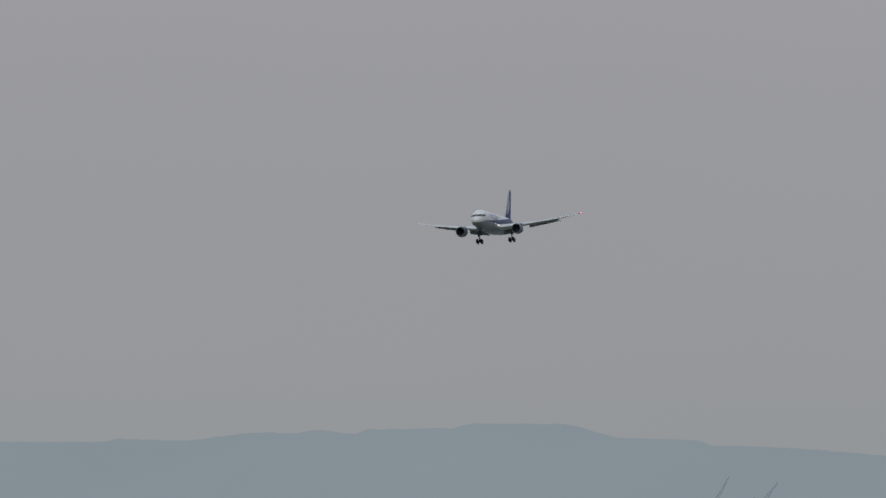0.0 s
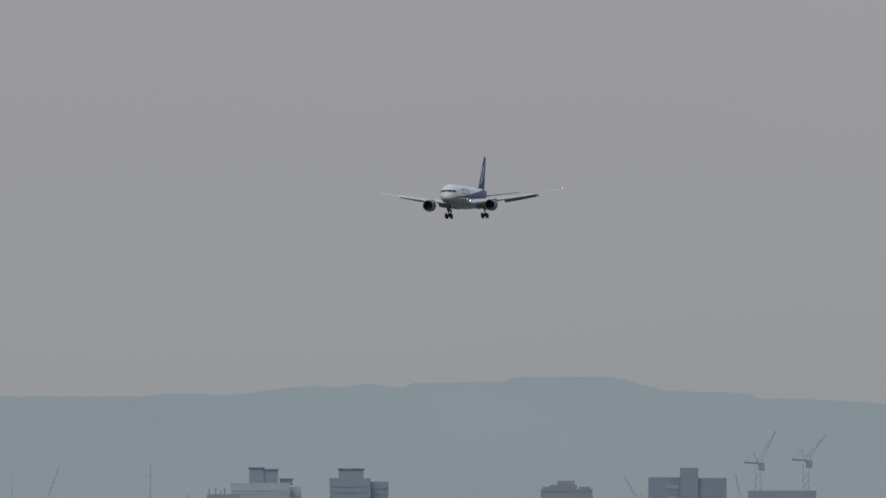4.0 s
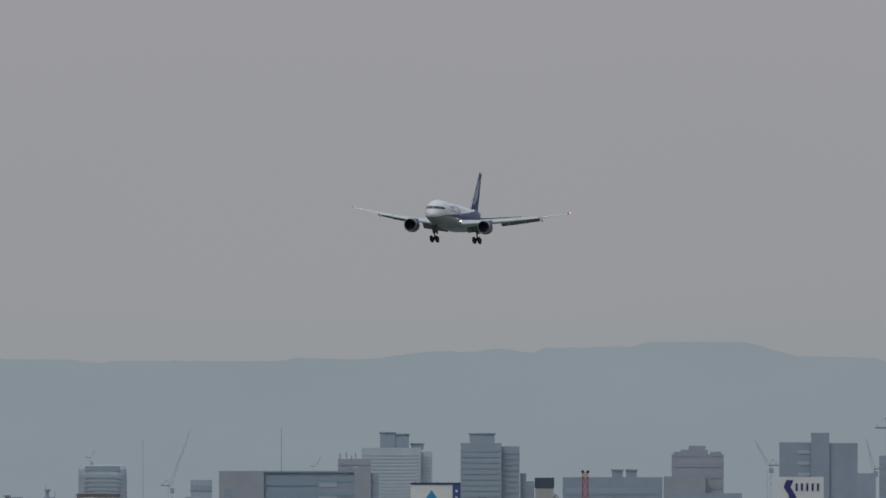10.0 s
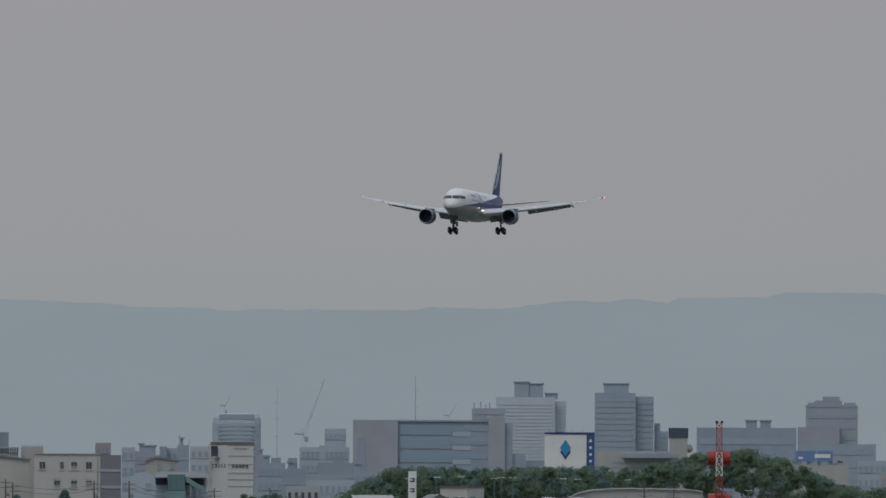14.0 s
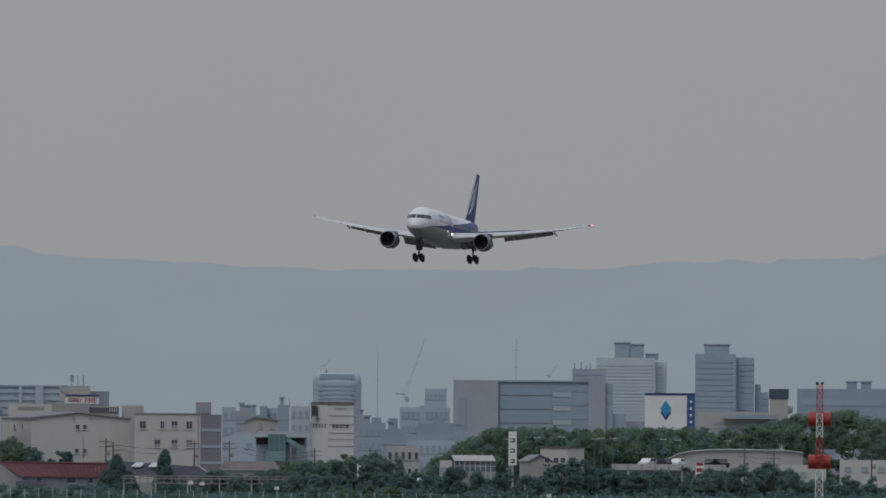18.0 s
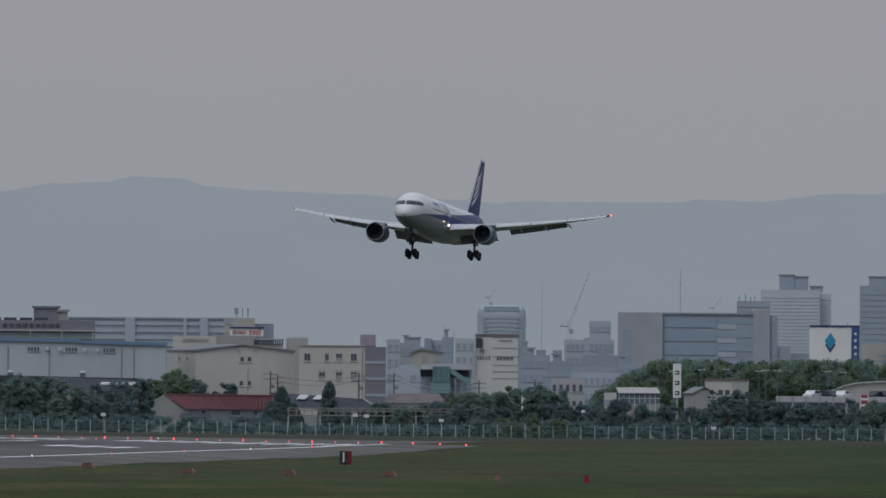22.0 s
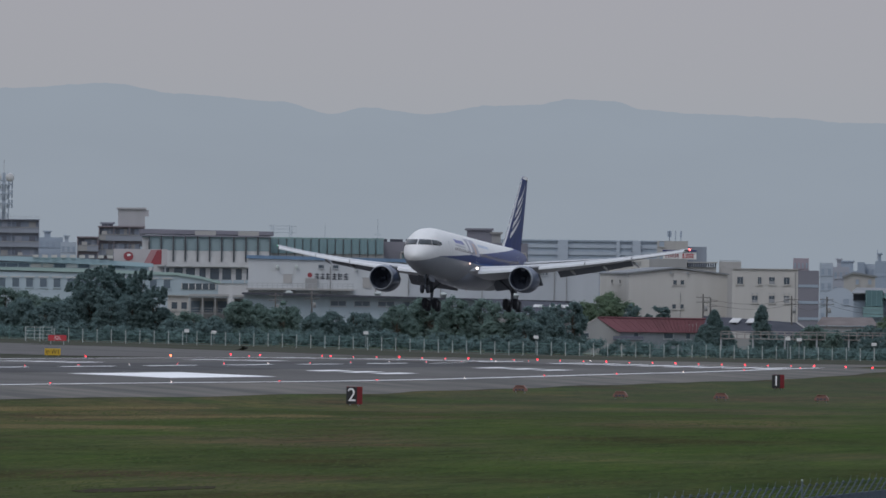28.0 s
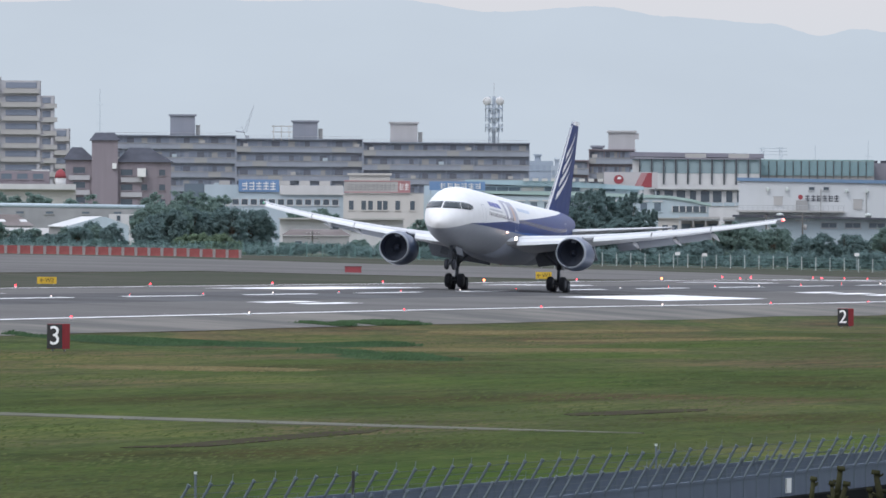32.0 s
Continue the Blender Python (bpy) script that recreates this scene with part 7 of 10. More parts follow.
        box("back_wall", 0, 4.2, -0.4, w - 0.2, 0.2, Z(e) + 0.35, CONCRETE, th, "shaded grey back wall")
        for k in range(4):
            box("post", -w / 2 + 0.2 + k * (w - 0.4) / 3, -1.2, -0.3, 0.16, 0.16, Z(e) + 0.05, CONCRETE_PALE, th)
        # dark panels added to give the back of the bay its shade
        for k in range(3):
            box("bay_shade_panel", -w / 2 + (k + 0.5) * w / 3, 4.05, Z(0.050), w / 3 - 0.7, 0.14, 1.7, GLASS_SLATE, th, "dark panel for the shade under the canopy")
        part("guard_rail", rods_mesh("guard_rail", [((-w / 2, -1.1, Z(0.045) + q), (w / 2, -1.1, Z(0.045) + q), 0.04) for q in (0.0, 0.4, 0.8)], STEEL, 4), STEEL, th)
    # lattice aerial tower
    th = empty("aerial_tower", stand(-9.563, 2850), "pale steel lattice aerial tower with dishes", "tower")
    Z = lambda e: level(e, 2850) - th.location.z
    zt, rows = Z(0.655), []
    def half(z):
        return 1.35 - 0.4 * z / zt
    for sx, sy in ((-1, -1), (1, -1), (1, 1), (-1, 1)):
        rows.append(((sx * half(0), sy * half(0), -0.4), (sx * half(zt), sy * half(zt), zt), 0.20))
    z = 14.0
    while z < zt - 2:
        a, b = half(z), half(z + 2)
        for sx, sy, tx, ty in ((-1, -1, 1, -1), (1, -1, 1, 1), (1, 1, -1, 1), (-1, 1, -1, -1)):
            rows += [((sx * a, sy * a, z), (tx * b, ty * b, z + 2), 0.12), ((sx * a, sy * a, z), (tx * a, ty * a, z), 0.12), ((tx * a, ty * a, z), (sx * b, sy * b, z + 2), 0.12)]
        z += 2
    rows.append(((0, 0, -0.4), (0, 0, zt), 0.5))
    part("lattice", rods_mesh("lattice", rows, HAZE_A, 4), HAZE_A, th)
    for e in (0.60, 0.560, 0.515):
        zz = Z(e)
        v, f = loft([[(r * math.cos(0.785 * i), r * math.sin(0.785 * i), zz + dz) for i in range(8)] for r, dz in ((1.95, 0), (1.95, 0.3), (1.2, 0.3), (1.2, 0))], caps=False)
        part("platform", mesh_of("platform", v, f + [(24 + i, 24 + (i + 1) % 8, (i + 1) % 8, i) for i in range(8)], HAZE_A), HAZE_A, th)
        for i in range(8):
            t = 0.785 * i
            box("antenna_panel", 1.8 * math.cos(t), 1.8 * math.sin(t), zz - 0.8, 0.28, 0.28, 1.8, HAZE_A, th)
    for x, e in ((-1.5, 0.634), (1.3, 0.634)):
        v, f = loft([[(x + r * math.cos(2 * math.pi * i / 16), -1.2 + y, Z(e) + r * math.sin(2 * math.pi * i / 16)) for i in range(16)] for y, r in ((0.5, 0.5), (-0.1, 0.95), (-0.25, 0.85), (-0.3, 0.1))])
        part("dish", mesh_of("dish", v, f, WHITE_WALL, smooth=True), WHITE_WALL, th, "white drum dish")
    part("lightning_rod", rods_mesh("lightning_rod", [((0, 0, zt), (0, 0, zt + 3), 0.07)], STEEL, 4), STEEL, th)


build_left_city()

# ---- fences, signs and lamps of the airfield ----
def text_mesh(body, size, depth, material):
    cu = bpy.data.curves.new("writing", "FONT")
    cu.body, cu.size, cu.extrude, cu.align_x, cu.align_y = body, size, depth, "CENTER", "CENTER"
    ob = bpy.data.objects.new("writing", cu)
    scene.collection.objects.link(ob)
    bpy.context.view_layer.update()
    me = bpy.data.meshes.new_from_object(ob.evaluated_get(bpy.context.evaluated_depsgraph_get()))
    bpy.data.objects.remove(ob)
    me.materials.clear()
    me.materials.append(material)
    return me


BOARD_RED = mat("weathered_board_red", (0.26, 0.035, 0.04), 0.7, 0.15, 1.5, gloss=0.1)


def distance_board(digit, y):
    x = -140.4
    b = math.degrees(math.atan2(x, y))
    th = empty("distance_board", pose(x, y, ground_z(x, y), 0, 0, -b - 25), "black and red runway distance board, white numeral " + digit, "sign", "runway distance boards")
    box("body", 0, 0, 0.12, 0.92, 0.96, 1.36, BOARD_RED, th, "red sign body")
    box("face", 0, -0.495, 0.14, 0.90, 0.03, 1.32, SIGN_BLACK, th, "black sign face")
    d = part("numeral", text_mesh(digit, 1.45, 0.012, PAINT), PAINT, th, "white numeral " + digit)
    d.location, d.rotation_euler = (0.02, -0.525, 0.80), (radians(90), 0, 0)
    for sx in (-0.35, 0.35):
        box("leg", sx, 0, -0.15, 0.1, 0.1, 0.3, STEEL, th)


for digit, y in (("3", 691.5), ("2", 998.0), ("1", 1305.0)):
    distance_board(digit, y)


def taxi_sign(b, dist, w, h, words, board, ink, lift, label):
    th = empty("guidance_sign", stand(b, dist), label, "sign")
    box("board", 0, 0, lift, w, 0.25, h, board, th)
    d = part("writing", text_mesh(words, h * 0.85, 0.01, ink), ink, th)
    d.location, d.rotation_euler = (0, -0.14, lift + h * 0.5), (radians(90), 0, 0)
    for sx in (-w * 0.35, w * 0.35):
        box("leg", sx, 0, -0.2, 0.1, 0.1, lift + 0.25, STEEL, th)


taxi_sign(-11.53, 1170, 1.75, 0.62, "\u2190W2", SIGN_YELLOW, SIGN_BLACK, 0.12, "yellow guidance sign with black arrow and W2")
taxi_sign(-9.34, 1432, 1.75, 0.75, "\u2190W1", SIGN_YELLOW, SIGN_BLACK, 0.15, "yellow guidance sign with black arrow and W1")
taxi_sign(-9.32, 1700, 2.4, 0.75, "32L", SIGN_RED, PAINT, 0.5, "red runway sign lettered 32L")
th = empty("red_marker_box", stand(-10.18, 1500), "low red marker box on the far grass", "marker")
box("body", 0, 0, -0.1, 1.9, 0.6, 0.8, DUSTY_RED, th)
box("cap", 0, 0, 0.7, 2.0, 0.7, 0.08, ROOF_RED, th)


def papi(x, y):
    th = empty("approach_slope_box", pose(x, y, ground_z(x, y), 0, 0, 0), "orange-brown approach slope light box on legs", "light box", "approach slope boxes")
    prism("housing", th, [(-0.62, 0.16), (0.62, 0.16), (0.62, 0.34), (0.36, 0.62), (-0.36, 0.62), (-0.62, 0.34)], -0.45, 0.45, mat_papi)
    box("hood", 0, -0.25, 0.62, 0.8, 0.6, 0.05, mat_papi, th)
    for k in (-0.3, 0, 0.3):
        box("lens", k, -0.47, 0.22, 0.2, 0.06, 0.14, GLASS, th)
    for sx in (-0.4, 0.4):
        box("leg", sx, 0, -0.2, 0.1, 0.1, 0.45, STEEL, th)


mat_papi = mat("faded_orange_housing", (0.26, 0.13, 0.105), 0.7, 0.15, 1.0)
for x in (-146.6, -137.6, -128.6, -119.6):
    papi(x, 1148)
for x, y, h in ((-110.0, 1148, 0.5), (-100.4, 1130, 0.62)):
    th = empty("marker_stub", pose(x, y, ground_z(x, y)), "small weathered red marker stub in the grass", "marker", "marker stubs")
    box("stub", 0, 0, -0.1, 0.38, 0.3, h + 0.1, mat_papi if h < 0.6 else BOARD_RED, th)
    box("cap", 0, 0, h, 0.42, 0.34, 0.06, BOARD_RED, th)


def ball_mesh(name, r, material, n=10, m=6):
    rings = []
    for j in range(m + 1):
        a = math.pi * j / m
        rr = max(0.01, math.sin(a))
        rings.append([(r * rr * math.cos(2 * math.pi * i / n), r * rr * math.sin(2 * math.pi * i / n), -r * math.cos(a)) for i in range(n)])
    v, f = loft(rings)
    return mesh_of(name, v, f, material, smooth=True)


LAMPS = {}


def runway_lamp(x, y, kind, r, group):
    if (kind.name, r) not in LAMPS:
        LAMPS[(kind.name, r)] = (ball_mesh("lens", r, kind), rods_mesh("base", [((0, 0, -0.1), (0, 0, 0.1), 0.12)], STEEL, 8))
    lens, base = LAMPS[(kind.name, r)]
    colour = {"red_lamp": "red", "amber_lamp": "amber", "warm_white_lamp": "pale"}[kind.name]
    th = empty("runway_lamp", pose(x, y, ground_z(x, y) + 0.06), colour + " runway lamp on a short base, lit", "lamp", group)
    part("base", base, STEEL, th)
    q = part("lens", lens, kind, th, "glowing " + colour + " lens")
    q.location.z = 0.1 + r


for k in range(-9, 13):
    runway_lamp(-158.4, 784 + 59.35 * k, (L_RED, L_WHITE, L_RED)[k % 3], 0.052, "near edge lamps")
for k in range(-9, 9):
    runway_lamp(-222.2, 1076 + 59.35 * k, L_AMBER if k in (4, 6) else L_RED, 0.125 if k in (4, 6) else 0.075, "far edge lamps")
for k in range(-6, 22):
    runway_lamp(RUNWAY_X, 933 + 29.6 * k, L_WHITE if k % 3 == 0 else L_RED, 0.040, "centre line lamps")
for k in range(22):
    runway_lamp(-218 + 2.75 * k, 1529, L_RED, 0.06 + 0.04 * ((k * 7) % 3 == 0), "threshold lamps")
for x in (-156.5, -153.3, -150.2, -226.5, -230):
    runway_lamp(x, 1529, L_RED, 0.10, "threshold lamps")


# far perimeter fence: white posts, teal rails
def far_fence():
    a, b = Vector((*spot(-9.46, 1800), 0)), Vector((*spot(-2.2, 1850), 0))
    length = (b - a).length
    th = empty("perimeter_fence", Matrix.Translation((a.x, a.y, 0)), "long airfield fence of white posts and teal rails", "fence")
    n = int(length / 2.0)
    post = boxes_mesh("post", [(-0.048, 0.048, -0.048, 0.048, -0.3, 1.88)], POST_WHITE)
    d = (b - a) / n
    prev = None
    rails = {0.12: [], 0.35: [], 0.58: [], 0.8: [], 1.03: [], 1.25: [], 1.48: [], 1.7: []}
    for k in range(n + 1):
        p = a + d * k
        z = ground_z(p.x, p.y)
        q = part("post", post, POST_WHITE, th)
        q.location = (p.x - a.x, p.y - a.y, z)
        here = Vector((p.x - a.x, p.y - a.y, z))
        if prev is not None:
            for h in rails:
                rails[h].append((prev + Vector((0, 0, h)), here + Vector((0, 0, h)), 0.034 if h in (0.35, 0.8, 1.25, 1.7) else 0.014))
        prev = here
    for h, rows in rails.items():
        part("rail", rods_mesh("rail", rows, RAIL_TEAL, 4), RAIL_TEAL, th, "thin teal rail")


far_fence()


def left_fence():
    a, b = Vector((*spot(-12.6, 1880), 0)), Vector((*spot(-9.46, 1830), 0))
    th = empty("green_fence", Matrix.Translation((a.x, a.y, 0)), "dull teal mesh fence beyond the taxiway", "fence")
    n = int((b - a).length / 2.5)
    d = (b - a) / n
    post = boxes_mesh("post", [(-0.05, 0.05, -0.05, 0.05, -0.3, 1.9)], RAIL_TEAL)
    rows, prev = [], None
    for k in range(n + 1):
        p = a + d * k
        here = Vector((p.x - a.x, p.y - a.y, ground_z(p.x, p.y)))
        q = part("post", post, RAIL_TEAL, th)
        q.location = here
        if prev is not None:
            for h in [0.1 + 0.15 * i for i in range(13)]:
                rows.append((prev + Vector((0, 0, h)), here + Vector((0, 0, h)), 0.022))
        prev = here
    part("wire_mesh", rods_mesh("wire_mesh", rows, RAIL_TEAL, 3), RAIL_TEAL, th, "teal wire mesh")


left_fence()
th = empty("rail_gate", stand(-9.402, 1828), "white tubular rail gate at the fence's end", "gate")
for x in (-1.85, -0.6, 0.6, 1.85):
    part("post", rods_mesh("post", [((x, 0, -0.3), (x, 0, 1.95), 0.05)], POST_WHITE, 6), POST_WHITE, th)
for z in (0.35, 0.85, 1.35, 1.85):
    part("rail", rods_mesh("rail", [((-1.85, 0, z), (1.85, 0, z), 0.035)], POST_WHITE, 6), POST_WHITE, th)


def barrier():
    a, b = Vector((*spot(-12.2, 1760), 0)), Vector((*spot(-10.65, 1760), 0))
    n = 27
    d = (b - a) / n
    ang = math.atan2(d.y, d.x)
    red = [mesh_of("block", [(-w, -0.35, 0), (w, -0.35, 0), (w, 0.35, 0), (-w, 0.35, 0), (-w, -0.15, 1.15), (w, -0.15, 1.15), (w, 0.15, 1.15), (-w, 0.15, 1.15)],
                   [(3, 2, 1, 0), (4, 5, 6, 7), (0, 1, 5, 4), (1, 2, 6, 5), (2, 3, 7, 6), (3, 0, 4, 7)], mt) for w, mt in ((d.length * 0.385, mat("faded_red_barrier", (0.21, 0.062, 0.06), 0.8, 0.3, 0.6, second=(0.26, 0.09, 0.085), mix_scale=0.2, gloss=0.1)), (d.length * 0.10, mat("grey_white_barrier", (0.26, 0.24, 0.235), 0.8, 0.25, 0.6, gloss=0.1)))]
    for k in range(n):
        for off, me, label in ((0.0, red[0], "faded red water-filled barrier block"), (0.5, red[1], "grey-white water-filled barrier block")):
            q = a + d * (k + off)
            ob = new("barrier_block", me)
            ob.matrix_world = pose(q.x, q.y, ground_z(q.x, q.y) - 0.02, 0, 0, math.degrees(ang))
            tagged(ob, label, "barrier", "red and white barrier line")


barrier()


# two rows of panel fence with slanted barbed-wire arms
FENCE_STEEL = mat("weathered_fence_steel", (0.112, 0.138, 0.158), 0.7, 0.15, 1.5, gloss=0.2)
PANEL = mat("blue_grey_steel_panel", (0.098, 0.122, 0.160), 0.8, 0.1, 0.6, second=(0.112, 0.136, 0.172), gloss=0.1)
TIP = -1.58


def panel_fence(name, label, x_at, y0, y1, gap=None):
    """Posts every two metres, a blue-grey panel between them, and on each post an arm that leans outwards to a knob."""
    th = empty(name, Matrix.Translation((x_at(y0), y0, 0)), label, "fence", "panel fences")
    top = TIP - 0.5
    arm = rods_mesh("arm", [((0, 0, -0.06), (0.31, 0, 0.49), 0.035), ((0.295, 0, 0.465), (0.325, 0, 0.52), 0.05)], FENCE_STEEL, 6)
    leg = rods_mesh("post", [((0, 0, -1.75), (0, 0, 0.05), 0.055)], FENCE_STEEL, 6)
    bird_spike = rods_mesh("wire_stub", [((0.31, 0, 0.5), (0.33, 0, 0.68), 0.008)], FENCE_STEEL, 3)
    n = int((y1 - y0) / 2.0)
    step = math.hypot(2.0, x_at(y0 + 2) - x_at(y0))
    turn = -math.atan2(x_at(y0 + 2) - x_at(y0), 2.0)
    panel = boxes_mesh("panel", [(-0.03, 0.03, 0.03, step - 0.03, -0.60, 0.0), (-0.045, 0.045, 0.0, step, -0.03, 0.045)], PANEL)
    strands = []
    for k in range(n + 1):
        y = y0 + 2.0 * k
        x = x_at(y) - x_at(y0)
        if gap and gap[0] < y < gap[1]:
            continue
        q = part("post", leg, FENCE_STEEL, th)
        q.location = (x, y - y0, top)
        q = part("arm", arm, FENCE_STEEL, th, "slanted arm with a knob")
        q.location = (x, y - y0, top)
        if k % 3:
            q = part("wire_stub", bird_spike, FENCE_STEEL, th)
            q.location = (x, y - y0, top)
        if k < n:
            q = part("panel", panel, PANEL, th, "blue-grey steel panel")
            q.location, q.rotation_euler = (x, y - y0, top), (0, 0, turn)
            x2 = x_at(y + 2) - x_at(y0)
            for t in (0.3, 0.6, 0.92):
                strands.append(((x + 0.31 * t, y - y0, top + 0.5 * t), (x2 + 0.31 * t, y + 2 - y0, top + 0.5 * t), 0.007))
    part("barbed_wire", rods_mesh("barbed_wire", strands, FENCE_STEEL, 3), FENCE_STEEL, th)["kind"] = "stuff"
    return th


panel_fence("barbed_fence", "blue-grey steel panel fence with slanted barbed-wire arms", lambda y: -63.0 + 0.0431 * y, 266, 374)
front = panel_fence("guard_fence", "blue-grey steel panel fence with slanted arms over painted shade", lambda y: -48.4 + 0.0084 * y, 230, 470, (373, 381))
part("gap_rail", rods_mesh("gap_rail", [((1.20, 142, TIP - 0.5), (1.27, 152, TIP - 0.5), 0.035)], FENCE_STEEL, 5), FENCE_STEEL, front, "single rail across the gap")
for y in (142.2, 151.6):
    part("gap_post", rods_mesh("gap_post", [((0.0084 * y, y, TIP - 2.4), (0.0084 * y, y, TIP - 0.44), 0.07)], FENCE_STEEL, 6), FENCE_STEEL, front)
# Added black wall: paints the shade in the gap beneath the panels.
base = box("base_wall", 0.9, 70, -4.3, 0.3, 140, 1.68, mat("painted_shade_base", (0.016, 0.017, 0.018), 0.95, 0.2, 0.5, gloss=0.0), front, "black wall added for the shade under the panels", rz=-0.0084)
part("marker_plate", boxes_mesh("marker_plate", [(0.74, 0.78, 84.6, 85.4, TIP - 0.98, TIP - 0.62)], SIGN_WHITE), SIGN_WHITE, front, "small white marker plate")
for b, dist, h in ((-10.87, 283, 0.12), (-8.84, 324, 0.16), (-6.03, 418, 0.30)):
    th = empty("fence_lamp", stand(b, dist), "small pale lamp on a fence post", "lamp", "fence lamps")
    z = TIP - 0.1 - th.location.z
    part("post", rods_mesh("post", [((0, 0, -0.2), (0, 0, z + h), 0.03)], FENCE_STEEL, 6), FENCE_STEEL, th)
    part("head", boxes_mesh("head", [(-0.035, 0.035, -0.035, 0.035, z + h, z + h + 0.06)], POST_WHITE), POST_WHITE, th, "pale lamp head")
th = empty("dark_stake", stand(-10.175, 278), "thin dark stake beside the fence", "stake")
part("stake", rods_mesh("stake", [((0, 0, -0.2), (0, 0, TIP + 0.2 - th.location.z), 0.035)], SIGN_BLACK, 6), SIGN_BLACK, th)
th = empty("grass_lamp", stand(-7.86, 395), "low white lamp board lying in the grass", "lamp")
box("board", 0, 0, 0.02, 0.2, 0.9, 0.12, SIGN_WHITE, th)


# red and white approach mast with drums
def approach_mast():
    dist = 1000.0
    th = empty("obstacle_mast", stand(-3.33, dist), "red and white lattice mast with red drums", "mast")
    Z = lambda e: level(e, dist) - th.location.z
    zt = Z(0.418)
    half = lambda z: 0.34 - 0.14 * z / zt
    z, k = -0.3, 0
    while z < zt - 0.1:
        z2 = min(z + 0.62, zt)
        a, b = half(max(z, 0)), half(z2)
        rows = []
        for sx, sy, tx, ty in ((-1, -1, 1, -1), (1, -1, 1, 1), (1, 1, -1, 1), (-1, 1, -1, -1)):
            rows += [((sx * a, sy * a, z), (sx * b, sy * b, z2), 0.045), ((sx * a, sy * a, z), (tx * b, ty * b, z2), 0.03), ((tx * a, ty * a, z), (sx * b, sy * b, z2), 0.03), ((sx * b, sy * b, z2), (tx * b, ty * b, z2), 0.03)]
        band = (Z(0.418) - z) / (zt * 0.158)
        mt = MAST_WHITE if int(band) % 2 else MAST_RED
        part("lattice_bay", rods_mesh("lattice_bay", rows, mt, 4), mt, th, "white lattice bay" if mt is MAST_WHITE else "red lattice bay")
        z, k = z2, k + 1
    for e in (0.266, 0.078, -0.115):
        zc = Z(e)
        v, f = loft([[(x, 0.55 + 0.52 * r * math.sin(2 * math.pi * i / 18), zc + 0.52 * r * math.cos(2 * math.pi * i / 18)) for i in range(18)] for x, r in ((-0.86, 0.85), (-0.83, 1), (-0.25, 1), (0.25, 1), (0.83, 1), (0.86, 0.85))])
        part("drum", mesh_of("drum", v, f, MAST_RED, smooth=False), MAST_RED, th, "red-orange drum")
        part("drum_cradle", rods_mesh("drum_cradle", [((-0.9, 0.4, zc - 0.55), (0.9, 0.4, zc - 0.55), 0.05), ((-0.9, 0.7, zc - 0.55), (0.9, 0.7, zc - 0.55), 0.05), ((0, 0, zc - 0.55), (0, 0.8, zc - 0.55), 0.06)], MAST_RED, 4), MAST_RED, th)
    for sx in (-0.2, 0.2):
        q = part("top_lamp", ball_mesh("top_lamp", 0.12, SIGN_BLACK), SIGN_BLACK, th, "dark top lamp")
        q.location = (sx, 0, zt + 0.08)
    box("footing", 0, 0, -0.3, 1.4, 1.4, 0.4, CONCRETE, th)
    # paired lamp heads beside it
    th = empty("approach_lamp_frame", stand(-3.455, 990), "red frame with two white lamp heads", "lamp")
    Z = lambda e: level(e, 990) - th.location.z
    for sx in (-0.42, 0.42):
        part("post", rods_mesh("post", [((sx, 0, -0.3), (sx, 0, Z(-0.125)), 0.04)], MAST_RED, 6), MAST_RED, th)
        h = part("lamp_head", boxes_mesh("lamp_head", [(-0.34, 0.34, -0.15, 0.15, 0, 0.13)], SIGN_WHITE), SIGN_WHITE, th, "white lamp head")
        h.location, h.rotation_euler = (sx, 0, Z(-0.122)), (0, radians(14 if sx < 0 else -14), 0)
    part("rail", rods_mesh("rail", [((-0.6, 0, Z(-0.15)), (0.6, 0, Z(-0.15)), 0.03)], MAST_RED, 4), MAST_RED, th)


approach_mast()


# utility poles, lamps and small clutter beyond the fence
def utility_pole(b, e, dist, arms=2):
    th = empty("utility_pole", stand(b, dist), "grey utility pole with cross arms", "pole", "utility poles")
    h = level(e, dist) - th.location.z
    part("pole", rods_mesh("pole", [((0, 0, -0.4), (0, 0, h), 0.17, 0.11)], WOOD_POLE, 8), WOOD_POLE, th)
    for k in range(arms):
        z = h - 0.5 - 0.75 * k
        part("cross_arm", rods_mesh("cross_arm", [((-1.1, 0, z), (1.1, 0, z), 0.06)], WOOD_POLE, 4), WOOD_POLE, th)
        for x in (-0.9, -0.3, 0.4, 0.95):
            part("insulator", rods_mesh("insulator", [((x, 0, z), (x, 0, z + 0.22), 0.06)], CONCRETE_PALE, 5), CONCRETE_PALE, th)
    if arms > 1:
        part("transformer", rods_mesh("transformer", [((0.4, 0, h - 2.6), (0.4, 0, h - 1.8), 0.25)], CONCRETE, 10), CONCRETE, th)
    return th


POLES = ((-6.475, 0.155, 1990), (-6.443, 0.138, 1992), (-6.085, 0.150, 1990), (-5.93, 0.150, 2080), (-5.555, 0.120, 2080), (-5.31, 0.125, 2100), (-5.24, 0.085, 2100), (-3.66, 0.13, 2050), (-3.53, 0.125, 2050), (-3.10, 0.12, 2050),
         (-8.20, 0.15, 1985), (-8.36, 0.14, 1985), (-7.58, 0.12, 1985), (-9.98, 0.075, 1950), (-10.36, 0.06, 1950))
for b, e, d in POLES:
    utility_pole(b, e, d)


